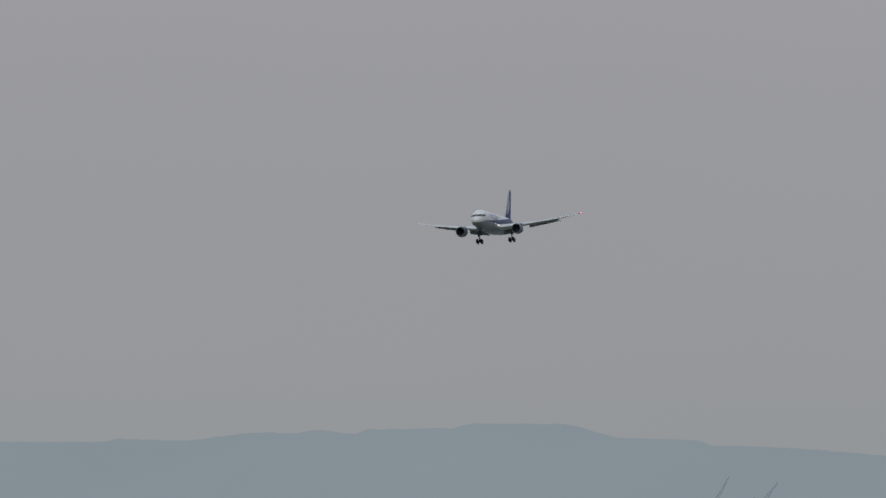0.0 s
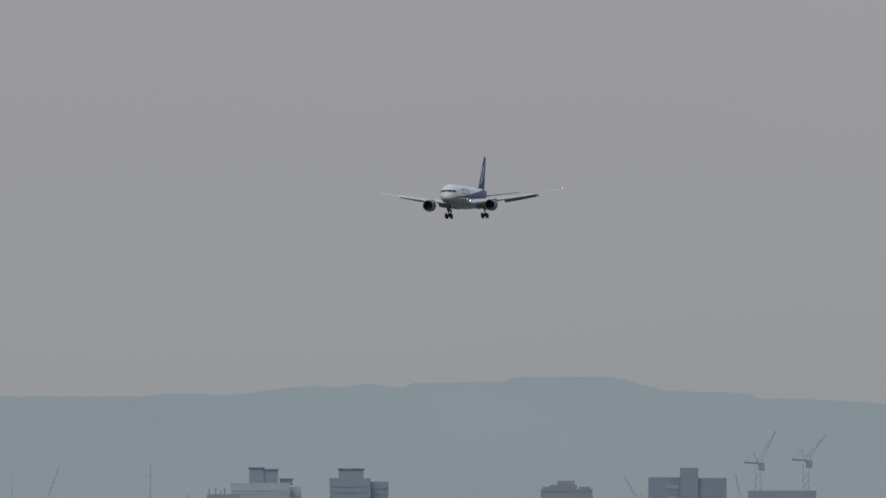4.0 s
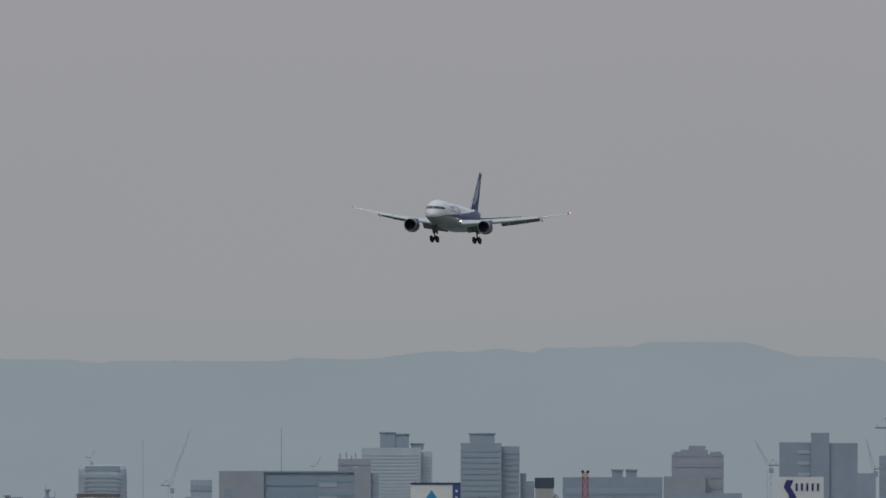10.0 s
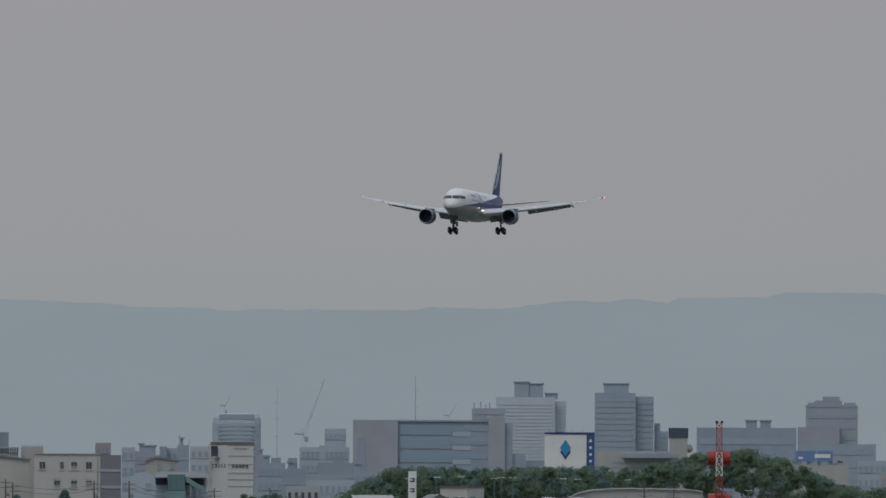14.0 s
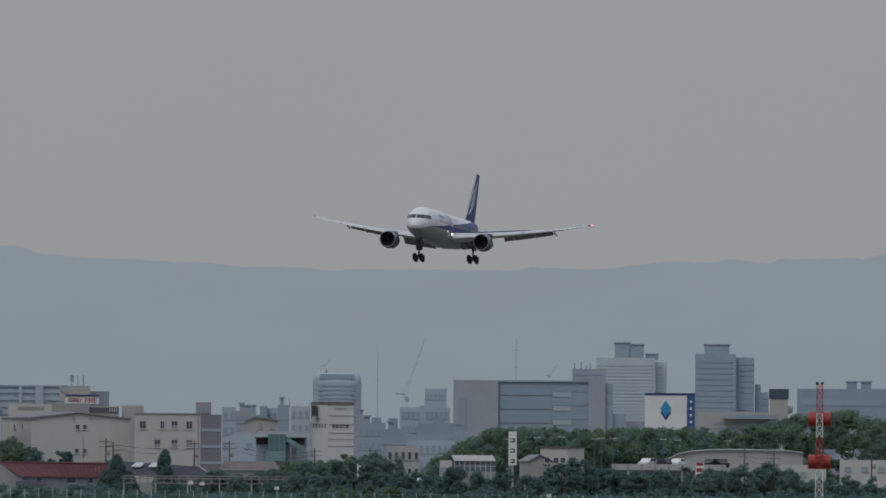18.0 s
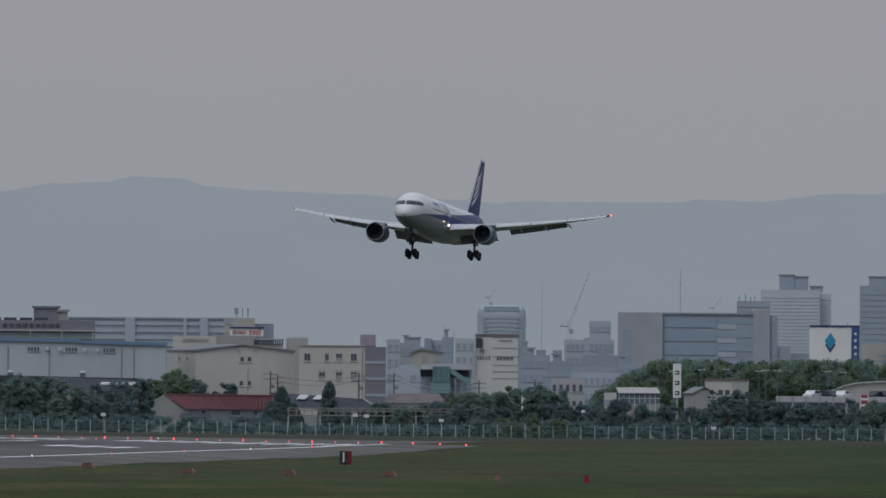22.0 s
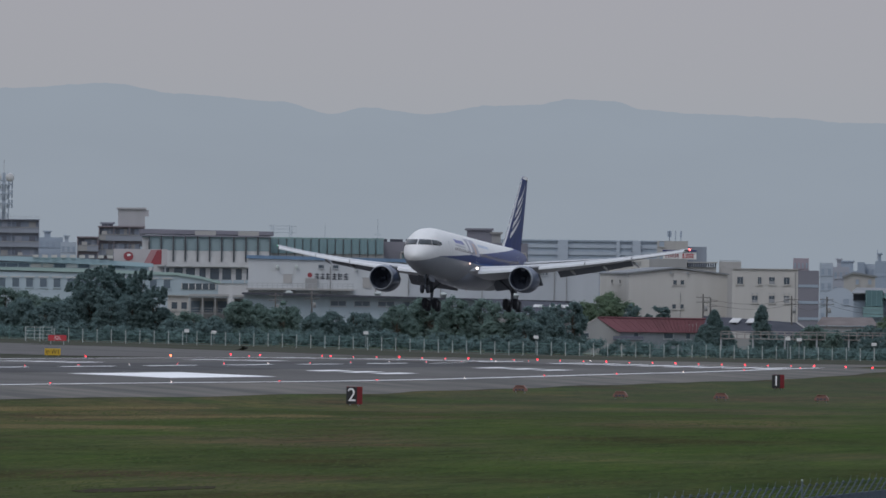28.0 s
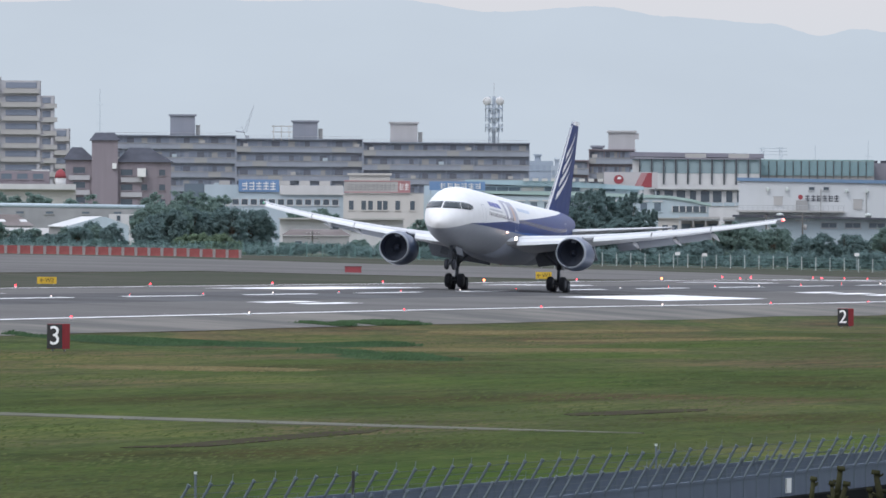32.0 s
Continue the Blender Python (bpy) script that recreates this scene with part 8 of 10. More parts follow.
def wires(b0, e0, d0, b1, e1, d1, count=2):
    x0, y0 = spot(b0, d0)
    x1, y1 = spot(b1, d1)
    for k in range(count):
        a, b = Vector((x0, y0, level(e0, d0) - 0.5 - 0.75 * k)), Vector((x1, y1, level(e1, d1) - 0.5 - 0.75 * k))
        rows, n = [], 10
        pts = [a.lerp(b, i / n) - Vector((0, 0, 4 * 0.9 * (i / n) * (1 - i / n))) for i in range(n + 1)]
        rows = [(p, q, 0.025) for p, q in zip(pts, pts[1:])]
        tagged(new("overhead_wire", rods_mesh("overhead_wire", rows, WOOD_POLE, 3)), "thin dark overhead wire between poles", "cable", "overhead wires")


wires(-6.475, 0.155, 1990, -6.085, 0.150, 1990)
wires(-6.085, 0.150, 1990, -5.93, 0.150, 2080)
wires(-5.93, 0.150, 2080, -5.555, 0.120, 2080)
wires(-3.66, 0.13, 2050, -3.53, 0.125, 2050)


def street_lamp(b, e, dist):
    th = empty("street_lamp", stand(b, dist), "slim dull green street lamp with a pale head", "lamp", "street lamps by the wood")
    h = level(e, dist) - th.location.z
    part("pole", rods_mesh("pole", [((0, 0, -0.3), (0, 0, h), 0.06)], ROOF_TEAL_DARK, 6), ROOF_TEAL_DARK, th, "dull green pole")
    part("head", boxes_mesh("head", [(-0.6, -0.15, -0.12, 0.12, h, h + 0.1), (0.15, 0.6, -0.12, 0.12, h, h + 0.1), (-0.15, 0.15, -0.03, 0.03, h, h + 0.05)], SIGN_WHITE), SIGN_WHITE, th, "pale lamp head")


for b, e in ((-4.70, 0.165), (-4.575, 0.172), (-4.466, 0.175), (-4.321, 0.168), (-4.291, 0.172), (-4.240, 0.172), (-4.018, 0.169), (-3.954, 0.166), (-3.733, 0.164), (-3.20, 0.12)):
    street_lamp(b, e, 2225)

# parked cars on the depot deck
CAR_WHITE, CAR_DARK = mat("white_car_paint", (0.72, 0.72, 0.72), 0.3, 0.03, 1.0), mat("dark_car_paint", (0.04, 0.045, 0.05), 0.3, 0.05, 1.0)


def car(b, dist, z, paint, label, turn):
    x, y = spot(b, dist)
    th = empty("car", pose(x, y, z, 0, 0, turn - b), label, "car", "parked cars")
    prof = ((-2.1, 0.35), (-2.15, 0.8), (-1.3, 0.95), (-0.75, 1.45), (0.9, 1.48), (1.6, 1.0), (2.15, 0.9), (2.15, 0.35))
    v, f = loft([[(a, yy, c) for a, c in prof] for yy in (-0.8, 0.8)])
    part("body", mesh_of("body", v, f, paint), paint, th)
    part("window", boxes_mesh("window", [(-0.85, 0.95, -0.82, 0.82, 1.0, 1.38)], GLASS), GLASS, th)
    for wx in (-1.35, 1.35):
        part("wheel", rods_mesh("wheel", [((wx, -0.83, 0.32), (wx, -0.6, 0.32), 0.32)], P_TYRE_CAR, 12), P_TYRE_CAR, th)


P_TYRE_CAR = mat("car_tyre", (0.025, 0.025, 0.025), 0.8, 0.1, 2.0)
deck_z = level(0.060, 2080) - 0.5
for b, paint, turn in ((-4.082, CAR_WHITE, 62), (-4.005, CAR_DARK, 118), (-3.952, CAR_WHITE, 70), (-3.80, CAR_DARK, 55), (-3.765, CAR_DARK, 110)):
    car(b, 2084, deck_z, paint, ("white" if paint is CAR_WHITE else "dark") + " hatchback parked on the depot deck", turn)

# small white boxes on posts behind the fence
for b, e in ((-8.63, -0.045), (-7.96, -0.04), (-6.10, -0.045), (-6.05, -0.048), (-5.72, -0.065), (-4.52, -0.09), (-7.21, -0.05), (-8.75, -0.04)):
    th = empty("white_post_box", stand(b, 1860), "small white instrument box on a post", "box", "instrument boxes")
    z = level(e, 1860) - th.location.z
    part("post", rods_mesh("post", [((0, 0, -0.3), (0, 0, z), 0.05)], STEEL, 6), STEEL, th)
    box("case", 0, 0, z, 0.7, 0.4, 0.45, SIGN_WHITE, th)


# ---- trees ----
CORE_V = [(a * p, b * q, 0.0) if k == 0 else (0.0, a * p, b * q) if k == 1 else (b * q, 0.0, a * p) for k in range(3) for p in (-1, 1) for q in (-1, 1) for a, b in ((1.0, 1.618),)]
CORE_F = [face for face in itertools.combinations(range(12), 3) if all((Vector(CORE_V[i]) - Vector(CORE_V[j])).length < 2.1 for i, j in itertools.combinations(face, 2))]


def leaf_cloud(centres, per, size, rnd, squash=0.8):
    """Leaf blades scattered over many clumps, each round an uneven leafy core: (centre, radius)."""
    v, f = [], []
    for c, r in centres:
        c = Vector(c)
        q = len(v)
        v += [c + Vector((x, y, z * squash)) * r * 0.34 * rnd.uniform(0.6, 1.3) for x, y, z in CORE_V]
        f += [tuple(q + i for i in face) for face in CORE_F]
        for k in range(per):
            d = Vector((rnd.gauss(0, 1), rnd.gauss(0, 1), rnd.gauss(0, 1))).normalized()
            p = c + Vector((d.x, d.y, d.z * squash)) * r * rnd.uniform(0.45, 1.15)
            nrm = (d + Vector((rnd.uniform(-0.7, 0.7), rnd.uniform(-0.7, 0.7), rnd.uniform(-0.2, 0.9)))).normalized()
            u = nrm.orthogonal().normalized()
            w = nrm.cross(u)
            t = rnd.uniform(0, 6.28)
            a, b = math.cos(t) * u + math.sin(t) * w, -math.sin(t) * u + math.cos(t) * w
            s = size * rnd.uniform(0.6, 1.3)
            q = len(v)
            v += [p - a * s, p + b * s * 0.55 + nrm * s * 0.15, p + a * s, p - b * s * 0.55 + nrm * s * 0.15]
            f.append((q, q + 1, q + 2, q + 3))
    return v, f


def tree(b, top_e, dist, width, leaf, label, rnd, conical=False, per=36, size=0.20, shoots=0):
    th = empty("tree", stand(b, dist), label, "tree", "trees along the fence")
    h = max(1.6, level(top_e, dist) - th.location.z) * rnd.uniform(0.92, 1.08)
    rows, cl = [((0, 0, -0.3), (0, 0, h * 0.55), 0.02 * h + 0.06, 0.012 * h + 0.03)], []
    n = int(70 + width * 18)
    lobes = [(Vector((0, 0, h * 0.52)), 1.0)]
    for k in range(rnd.randint(3, 5)):
        a = rnd.uniform(0, 6.28)
        lobes.append((Vector((width * 0.30 * math.cos(a), width * 0.30 * math.sin(a), h * rnd.uniform(0.30, 0.70))), rnd.uniform(0.45, 0.7)))
    for k in range(n):
        if conical:
            t = rnd.random()
            rad = width * 0.5 * (1 - t) ** 0.8 + 0.15
            ang = rnd.uniform(0, 6.28)
            c = Vector((rad * 0.7 * math.cos(ang), rad * 0.7 * math.sin(ang), 0.12 * h + t * h * 0.86))
            r = 0.16 * width * (1.25 - t) + 0.2
        else:
            ang, u = rnd.uniform(0, 6.28), rnd.uniform(-0.95, 1.0)
            rr = math.sqrt(max(0.02, 1 - u * u)) * rnd.uniform(0.55, 1.0)
            lc, lr = lobes[k % len(lobes)]
            c = lc + Vector((width * 0.36 * lr * rr * math.cos(ang), width * 0.36 * lr * rr * math.sin(ang), u * 0.40 * lr * h))
            c.z = min(c.z, h * 0.94)
            if k % 4 == 3:
                c = Vector((width * 0.46 * rr * math.cos(ang), width * 0.46 * rr * math.sin(ang), h * rnd.uniform(0.06, 0.32)))
            r = (0.100 * min(width, h) + 0.15) * rnd.uniform(0.6, 1.2)
        cl.append((c, r))
        if k % 3 == 0:
            rows.append(((0, 0, h * rnd.uniform(0.25, 0.5)), tuple(c), 0.05, 0.02))
    for k in range(shoots):
        ang, q = rnd.uniform(0, 6.28), width * 0.34 * math.sqrt(rnd.random())
        x, y, z = q * math.cos(ang), q * math.sin(ang), h * (0.88 - 0.35 * (q / width) ** 2)
        for j in range(5):
            cl.append((Vector((x + 0.05 * j, y, z + 0.26 * j)), 0.34 - 0.055 * j))
    part("trunk", rods_mesh("trunk", rows, BARK, 6), BARK, th, "brown trunk and limbs")
    v, f = leaf_cloud(cl, per, size, rnd)
    part("crown", mesh_of("crown", v, f, leaf), leaf, th, "uneven leafy crown")


def build_trees():
    rnd = random.Random(21)
    def row(b0, b1, tops, dist, leaf, label, step=0.16, width=5.5, **kw):
        b = b0
        while b <= b1:
            t = (b - b0) / max(1e-6, b1 - b0) * (len(tops) - 1)
            i = min(int(t), len(tops) - 2)
            e = tops[i] + (tops[i + 1] - tops[i]) * (t - i)
            tree(b + rnd.uniform(-0.02, 0.02), e + rnd.uniform(-0.018, 0.012), dist + rnd.uniform(-25, 25), width * rnd.uniform(0.85, 1.2), leaf, label, rnd, **kw)
            b += step * rnd.uniform(0.8, 1.2)
    G, D, O = "dense green broadleaf tree behind the fence", "dark green broadleaf tree behind the fence", "olive-green broadleaf tree behind the fence"
    row(-12.3, -11.25, (0.06, 0.09, 0.06), 1940, LEAF, G, 0.17, 5.0)
    row(-11.10, -10.92, (0.165, 0.215, 0.165), 1950, LEAF, G, 0.06, 5.6)
    row(-11.10, -10.52, (0.13, 0.165, 0.150, 0.150, 0.145), 1925, LEAF_DARK, D, 0.065, 5.8)
    row(-10.90, -10.74, (0.030, 0.055, 0.025), 1893, LEAF_LIGHT, O, 0.055, 4.2)
    row(-11.46, -11.20, (0.06, 0.10, 0.07), 1930, LEAF_DARK, D, 0.07, 4.4)
    row(-11.25, -10.75, (-0.01, 0.0), 1900, LEAF, G, 0.15, 4.0)
    row(-10.45, -10.05, (0.00, 0.01), 1930, LEAF, G, 0.16, 3.5)
    row(-10.42, -10.24, (0.15, 0.175, 0.14), 2100, LEAF, "green shrubs behind a low white house", 0.06, 4.5)
    row(-10.0, -9.12, (0.06, 0.13, 0.16, 0.15, 0.17), 1925, LEAF, G, 0.11, 6.2)
    row(-9.95, -9.0, (0.06, 0.10, 0.12), 1900, LEAF_DARK, D, 0.085, 5.5)
    row(-9.22, -8.86, (0.20, 0.25, 0.24, 0.21, 0.10), 1915, LEAF_DARK, "dark green tree with upright leafy shoots behind the fence", 0.055, 5.2, shoots=9)
    row(-8.84, -8.55, (0.07, 0.05), 1910, LEAF, G, 0.13, 4.0)
    row(-8.50, -8.30, (0.10, 0.105), 1905, LEAF, G, 0.07, 6.0)
    row(-8.80, -8.50, (0.015, 0.045, 0.03), 1893, LEAF_DARK, D, 0.06, 3.8)
    row(-8.17, -7.80, (0.065, 0.085, 0.06, 0.07), 1905, LEAF_DARK, D, 0.065, 4.6)
    row(-7.84, -7.28, (0.10, 0.145, 0.150, 0.125, 0.06), 1910, LEAF, G, 0.09, 6.2)
    row(-7.32, -7.06, (0.02, 0.07, 0.04), 1905, LEAF_DARK, D, 0.07, 4.6)
    row(-7.24, -7.05, (0.085, 0.12, 0.11), 1948, LEAF_DARK, D, 0.06, 4.8)
    row(-7.08, -6.80, (0.13, 0.175, 0.14), 2002, LEAF_LIGHT, O, 0.075, 6.8)
    row(-6.78, -6.60, (0.10, 0.10), 2002, LEAF_DARK, D, 0.09, 4.2)
    row(-12.3, -11.3, (0.24, 0.25, 0.23), 2190, LEAF, "green trees behind a long shed", 0.10, 6.0)
    row(-11.05, -10.72, (0.22, 0.25, 0.21), 2190, LEAF, "green trees behind a long shed", 0.09, 6.0)
    row(-11.9, -11.2, (0.02, 0.05, 0.0), 1955, LEAF_DARK, D, 0.13, 4.6)
    row(-6.05, -5.85, (0.03, 0.0), 1925, LEAF, G, 0.10, 3.6)
    row(-6.15, -5.42, (0.0, 0.015, 0.03, 0.005), 1945, LEAF_DARK, D, 0.065, 4.2)
    row(-5.60, -5.42, (0.07, 0.088), 1990, LEAF_LIGHT, O, 0.055, 5.0)
    row(-5.72, -5.40, (0.0, 0.02, -0.01), 1895, LEAF_DARK, D, 0.09, 4.2)
    row(-5.55, -5.12, (0.09, 0.085, 0.125, 0.11), 1960, LEAF, G, 0.09, 5.0)
    row(-5.45, -5.15, (-0.04, -0.045), 1880, LEAF_LIGHT, O, 0.07, 3.0)
    row(-5.25, -4.52, (0.01, 0.035, 0.03, 0.02), 1895, LEAF_DARK, D, 0.085, 4.8)
    row(-4.50, -4.22, (0.06, 0.08, 0.05), 1890, LEAF_DARK, D, 0.075, 5.2)
    row(-4.24, -3.80, (0.04, 0.055, 0.045), 1895, LEAF_DARK, D, 0.09, 4.6)
    row(-3.82, -3.44, (0.05, 0.085, 0.055), 1890, LEAF, G, 0.08, 5.4)
    row(-3.42, -2.5, (0.0, 0.03, 0.02, 0.05), 1900, LEAF, G, 0.10, 4.6)
    for b, e, w in ((-6.425, 0.092, 4.4), (-6.215, 0.106, 3.9), (-6.47, 0.03, 3.8), (-6.37, 0.02, 3.4)):
        tree(b, e, 1935, w, LEAF_DARK, "dark green pointed conifer behind the fence", rnd, conical=True, per=52, size=0.17)
    # hedge along the fence, one tangled strip
    cl = []
    b = -12.4
    while b < -2.4:
        x, y = spot(b, (1866 if b > -9.45 else 1890) + rnd.uniform(-5, 5))
        tall = 0.9 if b < -10.5 else 1.5 if b < -9.4 else 2.0 if -7.0 < b < -6.42 else 1.0 if -6.42 <= b < -5.70 else 2.2 + 1.0 * noise.noise((b * 7.0, 2.0, 0))
        cl.append(((x, y, ground_z(x, y) + rnd.uniform(0.2, max(0.5, tall))), rnd.uniform(0.55, 1.05)))
        b += 0.0085
    v, f = leaf_cloud(cl, 44, 0.22, rnd)
    tagged(new("hedge", mesh_of("hedge", v, f, LEAF_DARK)), "dark tangled hedge and weeds along the fence", "hedge", kind="stuff")
    # wooded mound
    top = ((-5.05, 0.07), (-4.90, 0.165), (-4.78, 0.225), (-4.60, 0.232), (-4.36, 0.220), (-4.03, 0.232), (-3.70, 0.236), (-3.56, 0.255), (-3.45, 0.292), (-3.30, 0.312), (-3.19, 0.320), (-3.05, 0.285), (-2.92, 0.215), (-2.80, 0.160), (-2.4, 0.12), (-1.8, 0.11))
    cl = []
    for k in range(1700):
        b = rnd.uniform(-5.05, -1.9)
        for (b0, e0), (b1, e1) in zip(top, top[1:]):
            if b0 <= b <= b1:
                e = e0 + (e1 - e0) * (b - b0) / (b1 - b0)
        d = rnd.uniform(2260, 2330)
        x, y = spot(b, d)
        z0, z1 = ground_z(x, y), level(e, d)
        t = rnd.random() ** 0.6
        r = rnd.uniform(0.8, 1.8)
        cl.append(((x, y, z0 + 0.8 + t * max(0.5, z1 - z0 - r * 0.9 - 0.8)), r))
    half = len(cl) // 2
    for part_cl, leaf in ((cl[:half // 2], LEAF), (cl[half // 2:], LEAF_LIGHT)):
        v, f = leaf_cloud(part_cl, 120, 0.30, rnd)
        tagged(new("woodland", mesh_of("woodland", v, f, leaf)), "rounded green woodland on a low mound", "woodland", kind="stuff")


build_trees()


# lopped stems of a shrub close to the eye, and a leafy sapling
def lopped_shrub():
    dist = 46.0
    th = empty("lopped_shrub", stand(-8.0, dist), "lopped shrub with blunt olive-brown stems", "shrub")
    stem = mat("olive_brown_bark", (0.050, 0.052, 0.026), 0.95, 0.3, 14.0, second=(0.030, 0.030, 0.018), mix_scale=3.0, bump=0.3, gloss=0.05)
    rnd = random.Random(4)
    for b, e, lean, r in ((-8.146, -1.016, 0.010, 0.011), (-8.066, -1.036, -0.012, 0.010), (-8.026, -0.972, 0.016, 0.013), (-8.001, -1.036, 0.030, 0.012), (-7.873, -0.986, -0.022, 0.014), (-7.842, -1.07, 0.012, 0.010), (-7.90, -1.062, -0.02, 0.010)):
        x, z = dist * math.tan(radians(b + 8.0)), level(e, dist) - th.location.z
        y = rnd.uniform(-0.1, 0.1)
        pts = [(x * 0.5, y * 0.4, -0.1), (x * 0.85 - lean, y, z * 0.6), (x - lean, y, z - 0.12), (x, y, z)]
        rows = [(p, q, r * (1.6 - 0.3 * k), r * (1.3 - 0.3 * k)) for k, (p, q) in enumerate(zip(pts, pts[1:]))]
        rows.append(((x, y, z - 0.012), (x + 0.002, y, z + 0.004), r * 1.25, r * 1.15))
        for k in range(3):
            zz = z - rnd.uniform(0.02, 0.16)
            rows.append(((x - lean * 0.4, y, zz), (x - lean * 0.4 + rnd.choice((-1, 1)) * 0.02, y, zz + 0.012), 0.005, 0.003))
        part("stem", rods_mesh("stem", rows, stem, 7), stem, th, "blunt lopped stem")


lopped_shrub()


def sapling():
    dist = 60.0
    th = empty("sapling", stand(-3.06, dist), "leafy yellow-green sapling top", "tree")
    z1 = level(-0.14, dist) - th.location.z
    rnd = random.Random(9)
    part("trunk", rods_mesh("trunk", [((0, 0, -0.2), (0, 0, z1 - 0.1), 0.05, 0.01)], BARK, 8), BARK, th)
    cl = [((rnd.uniform(-0.12, 0.25) * (1.0 + (z1 - z)), rnd.uniform(-0.2, 0.2), z), 0.10) for z in [z1 - 0.08 - 0.03 * k for k in range(26)]]
    v, f = leaf_cloud(cl, 34, 0.035, rnd)
    part("crown", mesh_of("crown", v, f, LEAF_LIGHT), LEAF_LIGHT, th, "yellow-green leaves")


sapling()


# drifts of taller, greener grass below the runway shoulder
def grass_drifts(name, label, tall, drifts, low, high, seed):
    rnd = random.Random(seed)
    v, f = [], []
    for (b0, e0), (b1, e1), wide, n in drifts:
        a, b = Vector(ray_ground(b0, e0)), Vector(ray_ground(b1, e1))
        for k in range(n):
            t = rnd.random()
            thin = 0.25 + 0.75 * math.sin(math.pi * t) ** 0.6
            if noise.noise((t * 9.0, b0, 0)) < -0.25 + 0.2 * rnd.random():
                continue
            off = rnd.gauss(0, 0.62)
            p = a.lerp(b, t) + Vector((rnd.uniform(-1.5, 1.5), off * wide * thin))
            z = ground_z(p.x, p.y)
            swell = math.exp(-off * off) * (0.7 + 0.5 * noise.noise((p.x * 0.22, p.y * 0.03, seed)))
            for q in range(5):
                x, y = p.x + rnd.uniform(-0.3, 0.3), p.y + rnd.uniform(-0.3, 0.3)
                h, w, lean = rnd.uniform(low, high) * swell, rnd.uniform(0.025, 0.07), rnd.uniform(0.3, 1.0)
                i = len(v)
                v += [(x - w, y, z), (x + w, y, z), (x + w * 0.4 + rnd.uniform(-0.1, 0.1), y + lean, z + h), (x - w * 0.4, y + lean, z + h * 0.9)]
                f.append((i, i + 1, i + 2, i + 3))
    tagged(new(name, mesh_of(name, v, f, tall)), label, "grass", kind="stuff")


grass_drifts("rank_grass", "taller dark green grass beside the runway shoulder", mat("rank_green_grass", (0.028, 0.056, 0.025), 0.95, 0.2, 0.5, second=(0.036, 0.062, 0.028), mix_scale=0.1, per_piece=0.15, gloss=0.03),
             (((-11.6, -0.414), (-9.92, -0.448), 7.5, 22000), ((-10.3, -0.475), (-9.84, -0.512), 4.5, 5500), ((-10.35, -0.356), (-9.95, -0.346), 3.0, 3600)), 0.16, 0.40, 31)
grass_drifts("dry_grass", "dry straw-coloured grass in patches", mat("dry_straw_grass", (0.128, 0.104, 0.050), 0.95, 0.25, 0.5, second=(0.104, 0.090, 0.042), mix_scale=0.1, per_piece=0.25, gloss=0.03),
             (((-10.0, -0.464), (-8.85, -0.462), 9.0, 8500), ((-9.75, -0.395), (-8.70, -0.372), 7.0, 7000), ((-9.3, -0.425), (-8.2, -0.405), 7.0, 5000), ((-11.4, -0.545), (-10.4, -0.560), 7.0, 3000)), 0.05, 0.14, 32)


# short tufts over the near grass
def grass_tufts():
    rnd = random.Random(77)
    tuft = mat("mown_grass_tuft", (0.042, 0.058, 0.016), 0.95, 0.25, 0.4, second=(0.062, 0.072, 0.026), mix_scale=0.03, per_piece=0.2, gloss=0.02)
    v, f = [], []
    for k in range(42000):
        y = 300 + 620 * rnd.random() ** 1.4
        x = rnd.uniform(-0.215 * y, -0.105 * y)
        if x < -147 or x > -62 or noise.noise((x * 0.12, y * 0.02, 4.0)) < rnd.uniform(-0.6, 0.3):
            continue
        z = ground_z(x, y)
        h, w, lean = rnd.uniform(0.015, 0.05), rnd.uniform(0.03, 0.09), rnd.uniform(0.25, 0.7)
        i = len(v)
        v += [(x - w, y, z), (x + w, y, z), (x + w * 0.5 + rnd.uniform(-0.04, 0.04), y + lean, z + h), (x - w * 0.5, y + lean, z + h * rnd.uniform(0.6, 1.0))]
        f.append((i, i + 1, i + 2, i + 3))
    tagged(new("grass_tufts", mesh_of("grass_tufts", v, f, tuft)), "short uneven tufts in the mown grass", "grass", kind="stuff")


grass_tufts()

# ---- the airliner: +y towards its nose, +x its right wing; the origin on the body's axis over the main gear ----
NOSE = 27.9
BODY = ((0.0, -0.85, 0.06, 0.06), (0.25, -0.80, 0.55, 0.50), (0.7, -0.70, 0.95, 0.88), (1.4, -0.55, 1.36, 1.28), (2.2, -0.38, 1.68, 1.66), (3.0, -0.22, 1.93, 2.00),
        (4.0, -0.08, 2.16, 2.32), (5.2, 0.0, 2.35, 2.54), (6.8, 0.0, 2.47, 2.66), (8.5, 0.0, 2.515, 2.70), (20.0, 0.0, 2.515, 2.70), (30.0, 0.0, 2.515, 2.70), (35.5, 0.0, 2.515, 2.70),
        (38.5, 0.14, 2.44, 2.58), (41.5, 0.42, 2.22, 2.32), (44.5, 0.82, 1.86, 1.95), (47.5, 1.24, 1.40, 1.52), (50.2, 1.60, 0.92, 1.05), (52.4, 1.85, 0.50, 0.62), (53.67, 1.95, 0.22, 0.30))


def body_at(s):
    for a, b in zip(BODY, BODY[1:]):
        if a[0] <= s <= b[0]:
            t = (s - a[0]) / (b[0] - a[0])
            return [p + (q - p) * t for p, q in zip(a[1:], b[1:])]
    return BODY[-1][1:]


